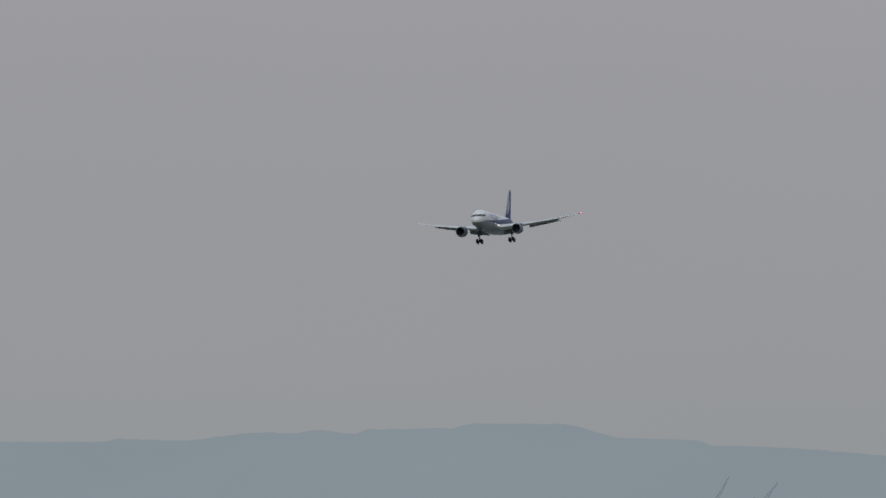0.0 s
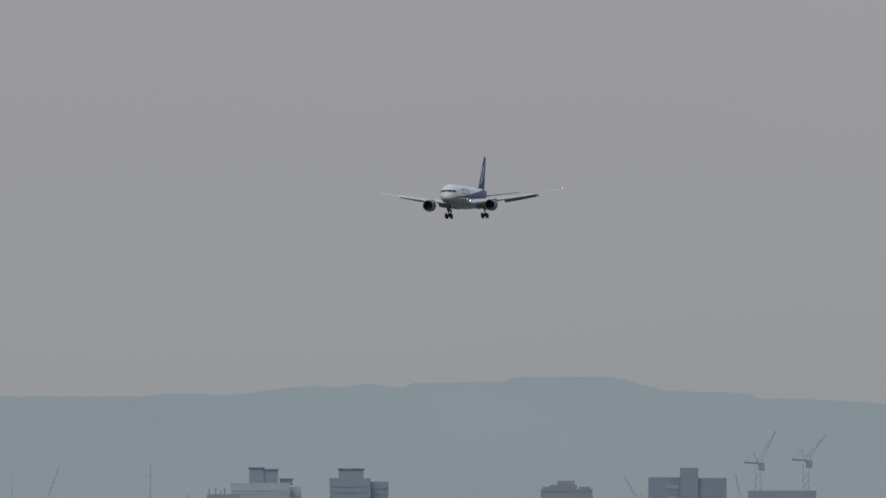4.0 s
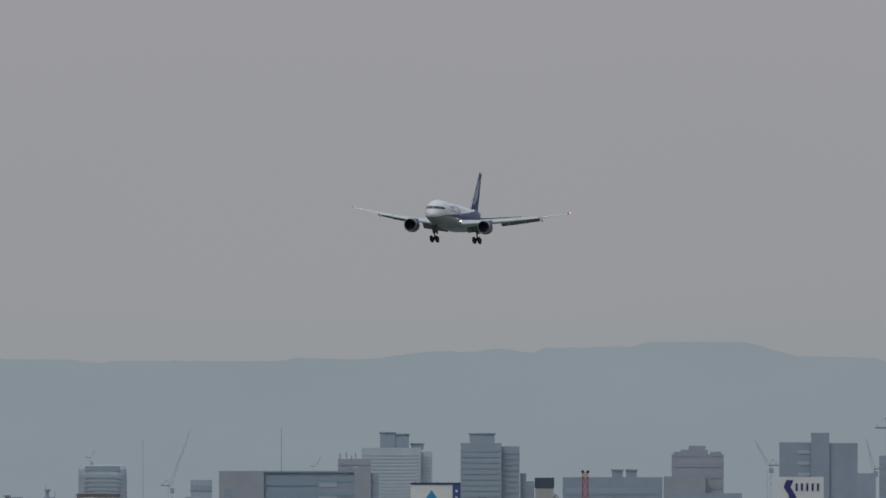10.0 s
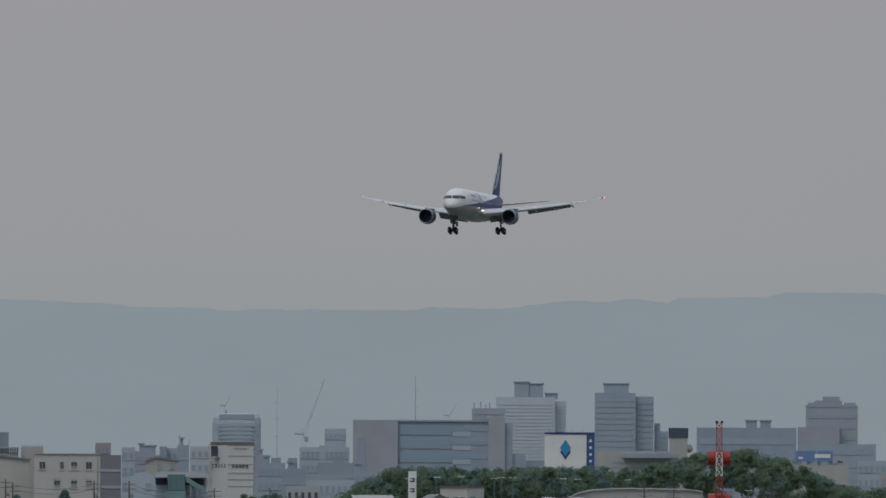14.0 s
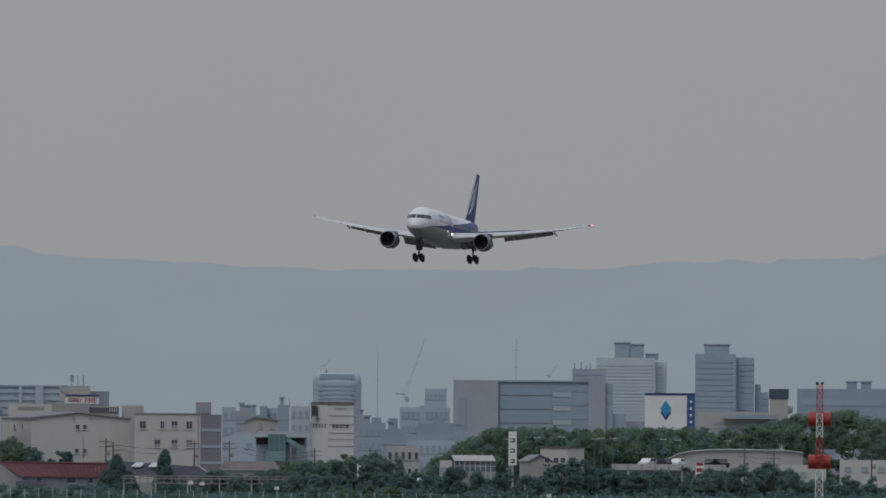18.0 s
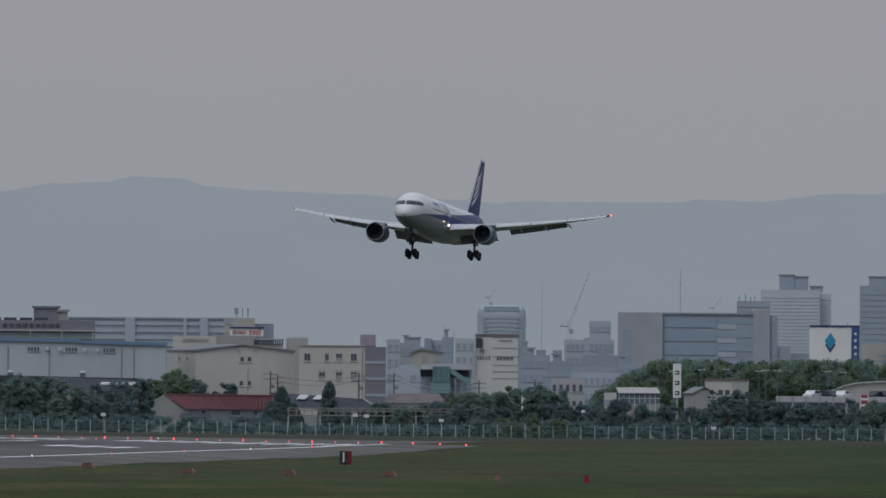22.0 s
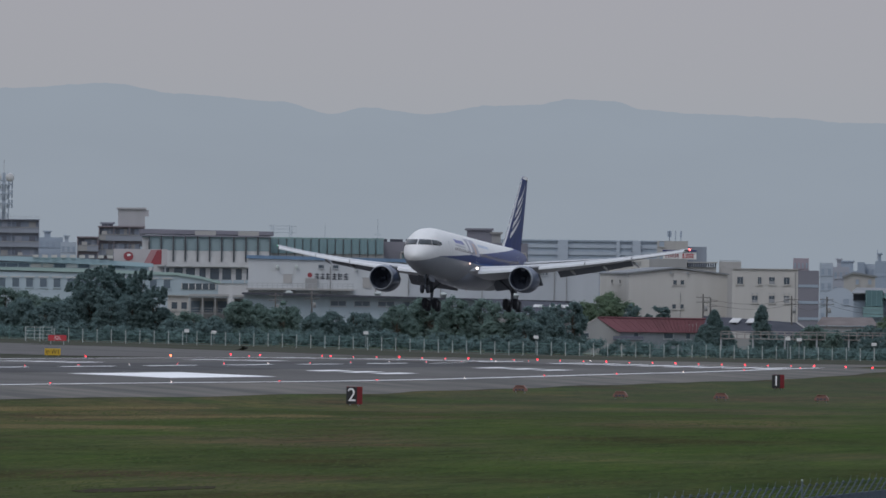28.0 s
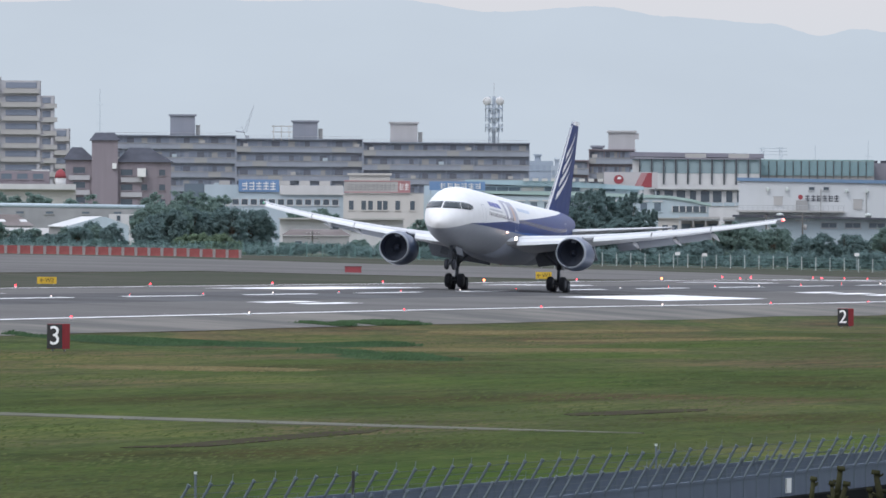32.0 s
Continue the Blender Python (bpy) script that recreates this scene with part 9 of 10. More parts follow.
def skin(s, ang, off=0.0):
    """A point on the body, s metres behind the nose; ang in degrees from straight up, positive to the right wing."""
    z, w, h = body_at(s)
    a = radians(ang)
    return Vector(((w + off) * math.sin(a), NOSE - s, z + (h + off) * math.cos(a)))


def livery():
    m = bpy.data.materials.new("airliner_livery_paint")
    m.use_nodes = True
    n, l = m.node_tree.nodes, m.node_tree.links
    p = n["Principled BSDF"]
    p.inputs["Roughness"].default_value = 0.42
    p.inputs["Specular IOR Level"].default_value = 0.16
    tc, sp = n.new("ShaderNodeTexCoord"), n.new("ShaderNodeSeparateXYZ")
    l.new(tc.outputs["Object"], sp.inputs[0])

    def calc(op, a, b=None, c=None):
        q = n.new("ShaderNodeMath")
        q.operation = op
        for i, val in enumerate((a, b, c)):
            if val is None:
                continue
            if isinstance(val, (int, float)):
                q.inputs[i].default_value = val
            else:
                l.new(val, q.inputs[i])
        return q.outputs[0]

    y, z = sp.outputs["Y"], sp.outputs["Z"]
    # upper edge of the blue band: from a point behind the cockpit up to the fin's root
    back = calc("SUBTRACT", 24.2, y)
    rise = calc("POWER", calc("MAXIMUM", back, 0.0), 2.0)
    top = calc("ADD", calc("MULTIPLY", rise, 0.0003), calc("MULTIPLY_ADD", back, 0.066, -0.63))
    base = calc("ADD", calc("MULTIPLY_ADD", back, 0.004, -0.65), calc("MULTIPLY", calc("MINIMUM", back, 0.0), 0.2))
    in_blue = calc("MULTIPLY", calc("LESS_THAN", z, top), calc("GREATER_THAN", back, 0.0))
    pale = calc("LESS_THAN", z, calc("ADD", calc("MULTIPLY", calc("SUBTRACT", back, 12.3), 0.030), -0.60))
    pale = calc("MULTIPLY", pale, calc("GREATER_THAN", back, 12.3))
    belly = calc("LESS_THAN", z, base)
    no = n.new("ShaderNodeTexNoise")
    no.inputs["Scale"].default_value, no.inputs["Detail"].default_value = 1.3, 5.0
    l.new(tc.outputs["Object"], no.inputs["Vector"])

    def mix(f, a, b, op="MIX"):
        q = n.new("ShaderNodeMixRGB")
        q.blend_type = op
        for i, val in enumerate((f, a, b)):
            if isinstance(val, (int, float)):
                q.inputs[i].default_value = val
            elif isinstance(val, tuple):
                q.inputs[i].default_value = (*val, 1)
            else:
                l.new(val, q.inputs[i])
        return q.outputs[0]

    blue = mix(pale, (0.009, 0.030, 0.140), (0.035, 0.10, 0.28))
    c = mix(in_blue, (0.71, 0.71, 0.70), blue)
    c = mix(belly, c, (0.27, 0.285, 0.31))
    rg = n.new("ShaderNodeMapRange")
    rg.inputs["To Min"].default_value, rg.inputs["To Max"].default_value = 0.90, 1.08
    l.new(no.outputs["Fac"], rg.inputs["Value"])
    c = mix(1.0, c, rg.outputs[0], "MULTIPLY")
    l.new(c, p.inputs["Base Color"])
    return m


def fin_paint():
    """Deep blue with a fan of white slanted bars up the fin."""
    m = bpy.data.materials.new("blue_fin_paint")
    m.use_nodes = True
    n, l = m.node_tree.nodes, m.node_tree.links
    p = n["Principled BSDF"]
    p.inputs["Roughness"].default_value = 0.45
    p.inputs["Specular IOR Level"].default_value = 0.15
    tc = n.new("ShaderNodeTexCoord")
    no = n.new("ShaderNodeTexNoise")
    no.inputs["Scale"].default_value = 0.9
    l.new(tc.outputs["Object"], no.inputs["Vector"])
    mx = n.new("ShaderNodeMixRGB")
    mx.inputs[1].default_value, mx.inputs[2].default_value = (0.008, 0.026, 0.120, 1), (0.013, 0.034, 0.150, 1)
    l.new(no.outputs["Fac"], mx.inputs["Fac"])
    l.new(mx.outputs[0], p.inputs["Base Color"])
    return m


P_LIVERY, P_FIN = livery(), fin_paint()
P_WING = mat("pale_grey_wing_paint", (0.50, 0.51, 0.525), 0.4, 0.06, 0.6, second=(0.45, 0.46, 0.475), mix_scale=0.25)
P_SLAT = mat("white_slat_paint", (0.62, 0.63, 0.635), 0.3, 0.05, 0.8)
# Bluish cast in flap, nacelle, cowl, inlet and tyre tones stands for haze.
P_FLAP = mat("hazed_grey_flap_paint", (0.18, 0.195, 0.225), 0.5, 0.1, 0.8)
P_NACELLE = mat("hazed_nacelle_paint", (0.28, 0.305, 0.355), 0.3, 0.06, 0.8)
P_COWL = mat("hazed_navy_cowl_paint", (0.062, 0.086, 0.140), 0.35, 0.08, 0.8)
P_LIP = mat("dull_inlet_lip", (0.26, 0.28, 0.31), 0.4, 0.05, 1.0, metal=0.2)
P_DARK = mat("dark_engine_inside", (0.024, 0.033, 0.058), 0.7, 0.2, 2.0)
P_FAN = mat("dark_titanium_fan", (0.032, 0.040, 0.060), 0.6, 0.2, 2.0, metal=0.2)
# Strut grey is darkened to hold the shade beneath the body.
P_STRUT = mat("shade_dark_strut", (0.115, 0.13, 0.155), 0.45, 0.15, 2.0, metal=0.3)
P_TYRE = mat("black_tyre", (0.028, 0.031, 0.04), 0.85, 0.2, 2.0)
P_HUB = mat("grey_wheel_hub", (0.085, 0.095, 0.115), 0.6, 0.1, 2.0, metal=0.1)
# The door colour includes the shade on its unlit side.
P_DOOR = mat("shade_dark_door_paint", (0.075, 0.09, 0.115), 0.5, 0.1, 1.0)
P_PANE = mat("dark_cockpit_glass", (0.022, 0.030, 0.034), 0.08, 0.1, 1.0)
P_WHITE = mat("white_aircraft_paint", (0.74, 0.74, 0.735), 0.3, 0.04, 1.0)
P_LINE = mat("grey_door_outline", (0.40, 0.41, 0.43), 0.5, 0.05, 1.0)
P_BLUE = mat("blue_lettering_paint", (0.03, 0.05, 0.30), 0.35, 0.05, 1.0)
P_PURPLE = mat("purple_grey_decal", (0.36, 0.36, 0.43), 0.4, 0.2, 1.0)
P_ORANGE = mat("orange_decal", (0.52, 0.36, 0.27), 0.4, 0.1, 1.0)
L_LAND = lamp_mat("landing_lamp_glow", (1.0, 0.84, 0.70), 3.2)
L_WARM = lamp_mat("orange_lamp_glow", (1.0, 0.66, 0.54), 1.6)
L_PORT = lamp_mat("port_lamp_glow", (1.0, 0.10, 0.09), 5.0)
L_STARBOARD = lamp_mat("starboard_lamp_glow", (0.2, 0.6, 0.4), 0.12)


def skin_patch(name, s0, s1, a0, a1, material, parent, label="", off=0.012, lean=0.0, ns=6, na=8):
    v, thick = [], 0.02
    for o in (off, off - thick):
        for j in range(ns + 1):
            for i in range(na + 1):
                a = a0 + (a1 - a0) * i / na
                v.append(skin(s0 + (s1 - s0) * j / ns + lean * i / na, a, o))
    k = (ns + 1) * (na + 1)
    f = []
    for j in range(ns):
        for i in range(na):
            q = (j * (na + 1) + i, j * (na + 1) + i + 1, (j + 1) * (na + 1) + i + 1, (j + 1) * (na + 1) + i)
            f += [q, tuple(k + t for t in reversed(q))]
    return part(name, mesh_of(name, v, f, material, smooth=True), material, parent, label)


def foil(sections, n=9):
    """A wing from sections (x, s_leading, chord, z, thickness, twist degrees): closed rings round an aerofoil."""
    rings = []
    for x, s, c, z, th, tw in sections:
        ring = []
        prof = []
        for i in range(n + 1):
            t = 0.5 - 0.5 * math.cos(math.pi * i / n)
            prof.append((t, 0.5 * th * (2.6 * math.sqrt(t) * (1 - t) + 0.25 * t * (1 - t)) + 0.01))
        pts = [(t, h) for t, h in prof] + [(t, -h * 0.8) for t, h in reversed(prof[1:-1])]
        for t, h in pts:
            cs, sn = math.cos(radians(tw)), math.sin(radians(tw))
            dy, dz = -(t * c * cs + h * sn), h * cs - t * c * sn
            ring.append((x, NOSE - s + dy, z + dz))
        rings.append(ring)
    return rings


def foil_mesh(name, sections, material, n=9):
    v, f = loft(foil(sections, n))
    return mesh_of(name, v, f, material, smooth=False)


def wing_z(x):
    t = (x - 2.4) / 21.4
    return -1.30 + (x - 2.4) * 0.105 + 1.25 * t * t


def wing_le(x):
    return 17.9 + (x - 2.4) * 0.665


def wing_te(x):
    return 28.6 + max(0.0, x - 8.2) * 0.372 if x > 8.2 else 28.6


def wheel(parent, x, y, z, radius, width):
    n = 28
    prof = ((-0.5, 0.55), (-0.5, 0.86), (-0.38, 0.97), (-0.15, 1.0), (0.15, 1.0), (0.38, 0.97), (0.5, 0.86), (0.5, 0.55))
    rings = []
    for u, r in prof:
        rings.append([(u * width, radius * r * math.cos(2 * math.pi * i / n), radius * r * math.sin(2 * math.pi * i / n)) for i in range(n)])
    v, f = loft(rings)
    w = part("wheel", mesh_of("wheel", v, f, P_TYRE, smooth=True), P_TYRE, parent, "black rubber tyre")
    w.location = (x, y, z)
    hub = [[(u * width, radius * r * math.cos(2 * math.pi * i / 18), radius * r * math.sin(2 * math.pi * i / 18)) for i in range(18)] for u, r in ((-0.56, 0.2), (-0.53, 0.5), (0.53, 0.5), (0.56, 0.2))]
    v, f = loft(hub)
    part("rim", mesh_of("rim", v, f, P_HUB, smooth=True), P_HUB, w)
    return w


def build_plane():
    plane = empty("airliner", Matrix(), "white and blue twin-engine airliner landing with wheels down", "airplane")
    # body
    fine = []
    ss = sorted({b[0] for b in BODY} | {0.1, 0.45, 1.0, 1.8, 2.6, 3.5, 4.6, 6, 10, 13, 16, 18, 22, 24, 26, 28, 33, 37, 40, 43, 46, 49, 51.3})
    for s in ss:
        fine.append([skin(s, a * 360 / 48) for a in range(48)])
    v, f = loft(fine)
    body = part("fuselage", mesh_of("fuselage", v, f, P_LIVERY, smooth=True), P_LIVERY, plane, "white upper body, blue band and grey belly")
    # wing-body fairing under the belly
    rings = []
    for s, w, dz in ((16.0, 0.3, 0.0), (17.5, 2.0, 0.25), (20.0, 2.85, 0.40), (25.0, 3.0, 0.45), (29.0, 2.7, 0.35), (32.0, 1.6, 0.15), (33.5, 0.3, -0.1)):
        rings.append([(w * math.cos(radians(t)), NOSE - s, -1.2 + (1.5 + dz) * math.sin(radians(t))) for t in range(180, 361, 12)])
    v, f = loft(rings, close=False, caps=False)
    part("belly_fairing", mesh_of("belly_fairing", v, f, P_NACELLE, smooth=True), P_NACELLE, plane, "grey fairing between the wings")
    # cockpit panes: a contiguous band wrapped round the nose
    def nose_point(plan, z, off):
        """The skin at height z in the plan direction, degrees off the nose, seen from the cockpit's middle."""
        a, lo, hi = radians(plan), 0.2, 4.6
        for k in range(30):
            r = (lo + hi) / 2
            zc, w, h = body_at(4.7 - r * math.cos(a))
            if (r * math.sin(a) / w) ** 2 + ((z - zc) / h) ** 2 > 1:
                hi = r
            else:
                lo = r
        r = lo + off
        return Vector((r * math.sin(a), NOSE - 4.7 + r * math.cos(a), z))

    for side in (-1, 1):
        for p0, p1, zb0, zb1, zt0, zt1 in ((1.2, 31, 0.50, 0.52, 1.12, 1.12), (33, 56, 0.52, 0.50, 1.12, 1.08), (58, 77, 0.48, 0.68, 1.07, 0.90)):
            na, ns, v = 6, 4, []
            for j in range(ns + 1):
                for i in range(na + 1):
                    t, u = i / na, j / ns
                    zb, zt = zb0 + (zb1 - zb0) * t, zt0 + (zt1 - zt0) * t
                    v.append(nose_point(side * (p0 + (p1 - p0) * t), zb + (zt - zb) * u, 0.03))
            f = [(j * (na + 1) + i, j * (na + 1) + i + 1, (j + 1) * (na + 1) + i + 1, (j + 1) * (na + 1) + i) for j in range(ns) for i in range(na)]
            pane = part("cockpit_pane", mesh_of("cockpit_pane", v, f, P_PANE, smooth=True), P_PANE, body, "dark cockpit glass")
            sol = pane.modifiers.new("thickness", "SOLIDIFY")
            sol.thickness, sol.offset = 0.03, 0.0
    # doors, cabin windows, lettering reduced to plain shapes
    for side in (-1, 1):
        for s in (6.6, 19.2, 41.0):
            for a0, a1, s0, s1 in ((63, 64.2, s, s + 1.1), (98, 99.2, s, s + 1.1), (63, 99, s, s + 0.07), (63, 99, s + 1.05, s + 1.12)):
                skin_patch("door_seam", s0, s1, side * a0, side * a1, P_LINE, body, off=0.014, ns=2, na=6)
        for k in range(62):
            s = 9.0 + 0.52 * k
            if abs(s - 19.7) > 0.9:
                skin_patch("cabin_window", s, s + 0.24, side * 75, side * 82, P_PANE, body, ns=1, na=2)
        for k, (s0, s1) in enumerate(((9.6, 10.9), (11.1, 12.4), (12.6, 13.9))):
            skin_patch("letter_bar", s0, s1, side * 53, side * 63, P_BLUE, body, "blue letter shape", lean=0.5, ns=4)
        skin_patch("decal", 15.4, 20.2, side * 40, side * 84, P_PURPLE, body, "grey-purple picture decal", lean=0.6)
        skin_patch("decal_mark", 18.7, 19.4, side * 52, side * 80, P_ORANGE, body, "orange picture decal", off=0.02, ns=4)
        skin_patch("decal_mark", 16.6, 17.4, side * 46, side * 78, P_WHITE, body, "white picture decal", off=0.02, ns=4)
        skin_patch("letter_bar", 21.5, 26.5, side * 50, side * 58, mat("pale_blue_decal", (0.45, 0.52, 0.62), 0.4, 0.2, 2.0), body, "pale blue line of small lettering")
        skin_patch("letter_bar", 9.5, 14.5, side * 68, side * 71, P_LINE, body, "grey line of small lettering", ns=4)
    # wings
    xs = (2.0, 4.5, 8.2, 12.0, 16.0, 20.0, 23.0, 23.78)
    for side, side_name in ((-1, "left_wing"), (1, "right_wing")):
        sec = []
        for x in xs:
            tip = 0.35 if x > 23.5 else 0.0
            c = wing_te(x) - wing_le(x) - 2 * tip
            sec.append((side * x, wing_le(x) + tip, c, wing_z(x), max(0.24, (1.45 - 0.055 * x) * (0.9 if x < 9 else 0.72)), 2.5 - 0.06 * x))
        wing = part(side_name, foil_mesh("wing", sec, P_WING, 11), P_WING, plane, "pale grey swept wing")
        # drooped leading-edge slats, in spans
        for x0, x1 in ((3.0, 6.9), (9.0, 13.5), (13.6, 18.2), (18.3, 23.4)):
            rings = []
            for x in (x0, (x0 + x1) / 2, x1):
                c = (wing_te(x) - wing_le(x)) * 0.16 + 0.42
                y0, z0 = NOSE - wing_le(x) + 0.45, wing_z(x) - 0.30
                rings.append([(side * x, y0 - t * c, z0 + h * c) for t, h in ((0, -0.05), (0.08, 0.10), (0.3, 0.24), (0.7, 0.36), (1.0, 0.42), (0.8, 0.28), (0.45, 0.1), (0.2, -0.06))])
            v, f = loft(rings)
            part("slat", mesh_of("slat", v, f, P_SLAT), P_SLAT, wing, "white drooped slat")
        # flaps lowered behind the trailing edge, and their track fairings
        for x0, x1, droop, chord in ((2.2, 7.6, 32, 2.6), (9.6, 17.4, 27, 1.75)):
            sec = [(side * x, wing_te(x) - 0.35, chord * (1 if x < 9 else 1.25 - 0.028 * x), wing_z(x) + 0.04 - 0.02 * (wing_te(x) - wing_le(x)), 0.24, droop) for x in (x0, (x0 + x1) / 2, x1)]
            part("flap", foil_mesh("flap", sec, P_FLAP, 6), P_FLAP, wing, "grey lowered flap")
        for x in (5.6, 11.2, 14.6, 17.8):
            rr = []
            for t, r in ((0, 0.04), (0.2, 0.17), (0.6, 0.18), (1.0, 0.03)):
                cy, cz = NOSE - wing_te(x) + 1.6 - 3.6 * t, wing_z(x) - 0.42 - 0.40 * t * t
                rr.append([(side * x + 0.7 * r * math.cos(2 * math.pi * i / 10), cy, cz + r * math.sin(2 * math.pi * i / 10)) for i in range(10)])
            v, f = loft(rr)
            part("flap_track_fairing", mesh_of("flap_track_fairing", v, f, P_WING, smooth=True), P_WING, wing)
        # outboard aileron seam
        part("wing_tip_lamp", rods_mesh("wing_tip_lamp", [((side * 23.8, NOSE - 32.6, wing_z(23.7)), (side * 23.8, NOSE - 32.95, wing_z(23.7)), 0.11)], L_PORT if side < 0 else L_STARBOARD, 8),
             L_PORT if side < 0 else L_STARBOARD, wing, "red wing tip lamp" if side < 0 else "dim green wing tip lamp")
        # wing-root lamps
        for x, y, z, r, mt in ((2.98, NOSE - 18.0, -1.03, 0.165, L_LAND), (2.62, NOSE - 16.0, -0.62, 0.10, L_WARM)):
            rr = [[(side * x + q * math.cos(2 * math.pi * i / 12), y + dy, z + q * math.sin(2 * math.pi * i / 12)) for i in range(12)] for q, dy in ((r, -0.2), (r, 0.25), (r * 0.6, 0.4))]
            v, f = loft(rr)
            housing = part("lamp_housing", mesh_of("lamp_housing", v, f, P_NACELLE, smooth=True), P_NACELLE, plane, "grey lamp housing")
            v, f = loft([[(side * x + q * math.cos(2 * math.pi * i / 12), y + 0.41 + dy, z + q * math.sin(2 * math.pi * i / 12)) for i in range(12)] for q, dy in ((r * 0.95, 0.0), (r * 0.9, 0.03))])
            part("landing_lamp", mesh_of("landing_lamp", v, f, mt), mt, housing, "bright wing root lamp")
        # engine
        ex, ez, es = side * 8.0, -2.16, 17.3
        prof = ((0.0, 1.20), (0.06, 1.30), (0.25, 1.38), (0.8, 1.47), (2.0, 1.50), (3.4, 1.41), (4.6, 1.20), (4.62, 1.10), (3.2, 1.0))
        def ring(s, r, n=36):
            return [(ex + r * math.sin(2 * math.pi * i / n), NOSE - es - s, ez + r * math.cos(2 * math.pi * i / n)) for i in range(n)]
        v, f = loft([ring(s, r) for s, r in prof[2:]], caps=False)
        engine = part("engine", mesh_of("engine_cowl", v, f, P_COWL, smooth=True), P_COWL, plane, "navy-grey engine cowl, blued for haze")
        v, f = loft([ring(s, r) for s, r in ((0.16, 1.215), (0.04, 1.235), (0.0, 1.265), (0.05, 1.32), (0.26, 1.385))], caps=False)
        part("inlet_lip", mesh_of("inlet_lip", v, f, P_LIP, smooth=True), P_LIP, engine, "dull grey inlet lip")
        v, f = loft([ring(s, r) for s, r in ((0.14, 1.215), (0.6, 1.18), (1.2, 1.17), (1.6, 1.17), (1.62, 0.05))], caps=False)
        part("inlet_duct", mesh_of("inlet_duct", v, f, P_DARK, smooth=True), P_DARK, engine, "dark inlet duct")
        v = []
        for r, w in ((0.28, 0.05), (0.7, 0.12), (1.16, 0.15)):
            for sgn in (-1, 1):
                v += [(r * math.sin(sgn * w), -0.06 * sgn, r * math.cos(sgn * w)), (r * math.sin(sgn * w), -0.06 * sgn - 0.03, r * math.cos(sgn * w))]
        blade = mesh_of("fan_blade", v, [(0, 2, 6, 4), (4, 6, 10, 8), (5, 7, 3, 1), (9, 11, 7, 5)], P_FAN)
        for k in range(22):
            fb = part("fan_blade", blade, P_FAN, engine)
            fb.location, fb.rotation_euler = (ex, NOSE - es - 1.3, ez), (0, 2 * math.pi * k / 22, 0)
        v, f = loft([ring(s, r, 20) for s, r in ((0.85, 0.02), (1.0, 0.14), (1.2, 0.25), (1.4, 0.32))], caps=False)
        part("spinner", mesh_of("spinner", v, f, P_FAN, smooth=True), P_FAN, engine)
        v, f = loft([ring(s, r, 28) for s, r in ((3.3, 0.95), (4.6, 0.86), (5.6, 0.66), (6.3, 0.48))], caps=False)
        part("exhaust", mesh_of("exhaust", v, f, P_FAN, smooth=True), P_FAN, engine, "metal exhaust cone")
        zt = wing_z(8.0)
        v = [(ex + q * 0.22, NOSE - s, z) for q in (-1, 1) for s, z in ((18.4, -1.0), (21.0, zt + 0.1), (26.5, zt - 0.25), (22.5, -1.9), (18.6, -1.2))]
        f = [(4, 3, 2, 1, 0), (5, 6, 7, 8, 9)] + [(i, (i + 1) % 5, 5 + (i + 1) % 5, 5 + i) for i in range(5)]
        part("pylon", mesh_of("pylon", v, f, P_NACELLE), P_NACELLE, engine, "grey engine pylon")
        # tailplane
        sec = [(side * x, s, c, z, th, -2.0) for x, s, c, z, th in ((0.9, 46.4, 5.6, 0.95, 0.55), (5.0, 49.4, 3.7, 1.45, 0.35), (9.3, 52.4, 1.9, 1.98, 0.18))]
        part("tailplane", foil_mesh("tailplane", sec, P_WING, 8), P_WING, plane, "pale grey tailplane")
        # main gear
        gx = side * 4.65
        gear = part("main_gear", rods_mesh("main_gear", [((gx, 0.2, -1.2), (gx, 0, -3.2), 0.23), ((gx, 0, -3.1), (gx, 0, -4.50), 0.16), ((gx * 0.62, 0.1, -1.5), (gx, 0, -3.0), 0.11), ((gx, -0.1, -3.1), (gx, -0.55, -3.7), 0.06), ((gx, -0.55, -3.7), (gx, -0.1, -4.4), 0.06),
                    ((gx, 1.9, -1.6), (gx, 0.1, -3.1), 0.07), ((gx, 0.78, -4.57 + 0.11), (gx, -0.78, -4.57 - 0.11), 0.11), ((gx - 0.55, 0.71, -4.47), (gx + 0.55, 0.71, -4.47), 0.07),
                    ((gx - 0.55, -0.71, -4.67), (gx + 0.55, -0.71, -4.67), 0.07)], P_STRUT, 10), P_STRUT, plane, "grey main gear leg with a four-wheel bogie")
        for wy, wz in ((0.71, -4.47), (-0.71, -4.67)):
            for wx in (-0.57, 0.57):
                wheel(gear, gx + wx, wy, wz, 0.63, 0.50)
        v = [(gx + side * 0.42, 0.7, -1.5), (gx + side * 0.42, -0.9, -1.5), (gx + side * 0.36, -0.6, -3.2), (gx + side * 0.36, 0.5, -3.2)]
        v += [(a + side * 0.06, b, c) for a, b, c in v]
        part("gear_door", mesh_of("gear_door", v, BOX_F, P_DOOR), P_DOOR, gear, "gear door, underside shade in its dark grey")
    # fin
    rings = []
    fin_sec = ((2.0, 40.8, 10.6, 0.62), (2.9, 42.6, 9.0, 0.56), (6.5, 46.6, 6.2, 0.40), (10.85, 51.0, 3.1, 0.24), (11.32, 51.7, 2.4, 0.12))
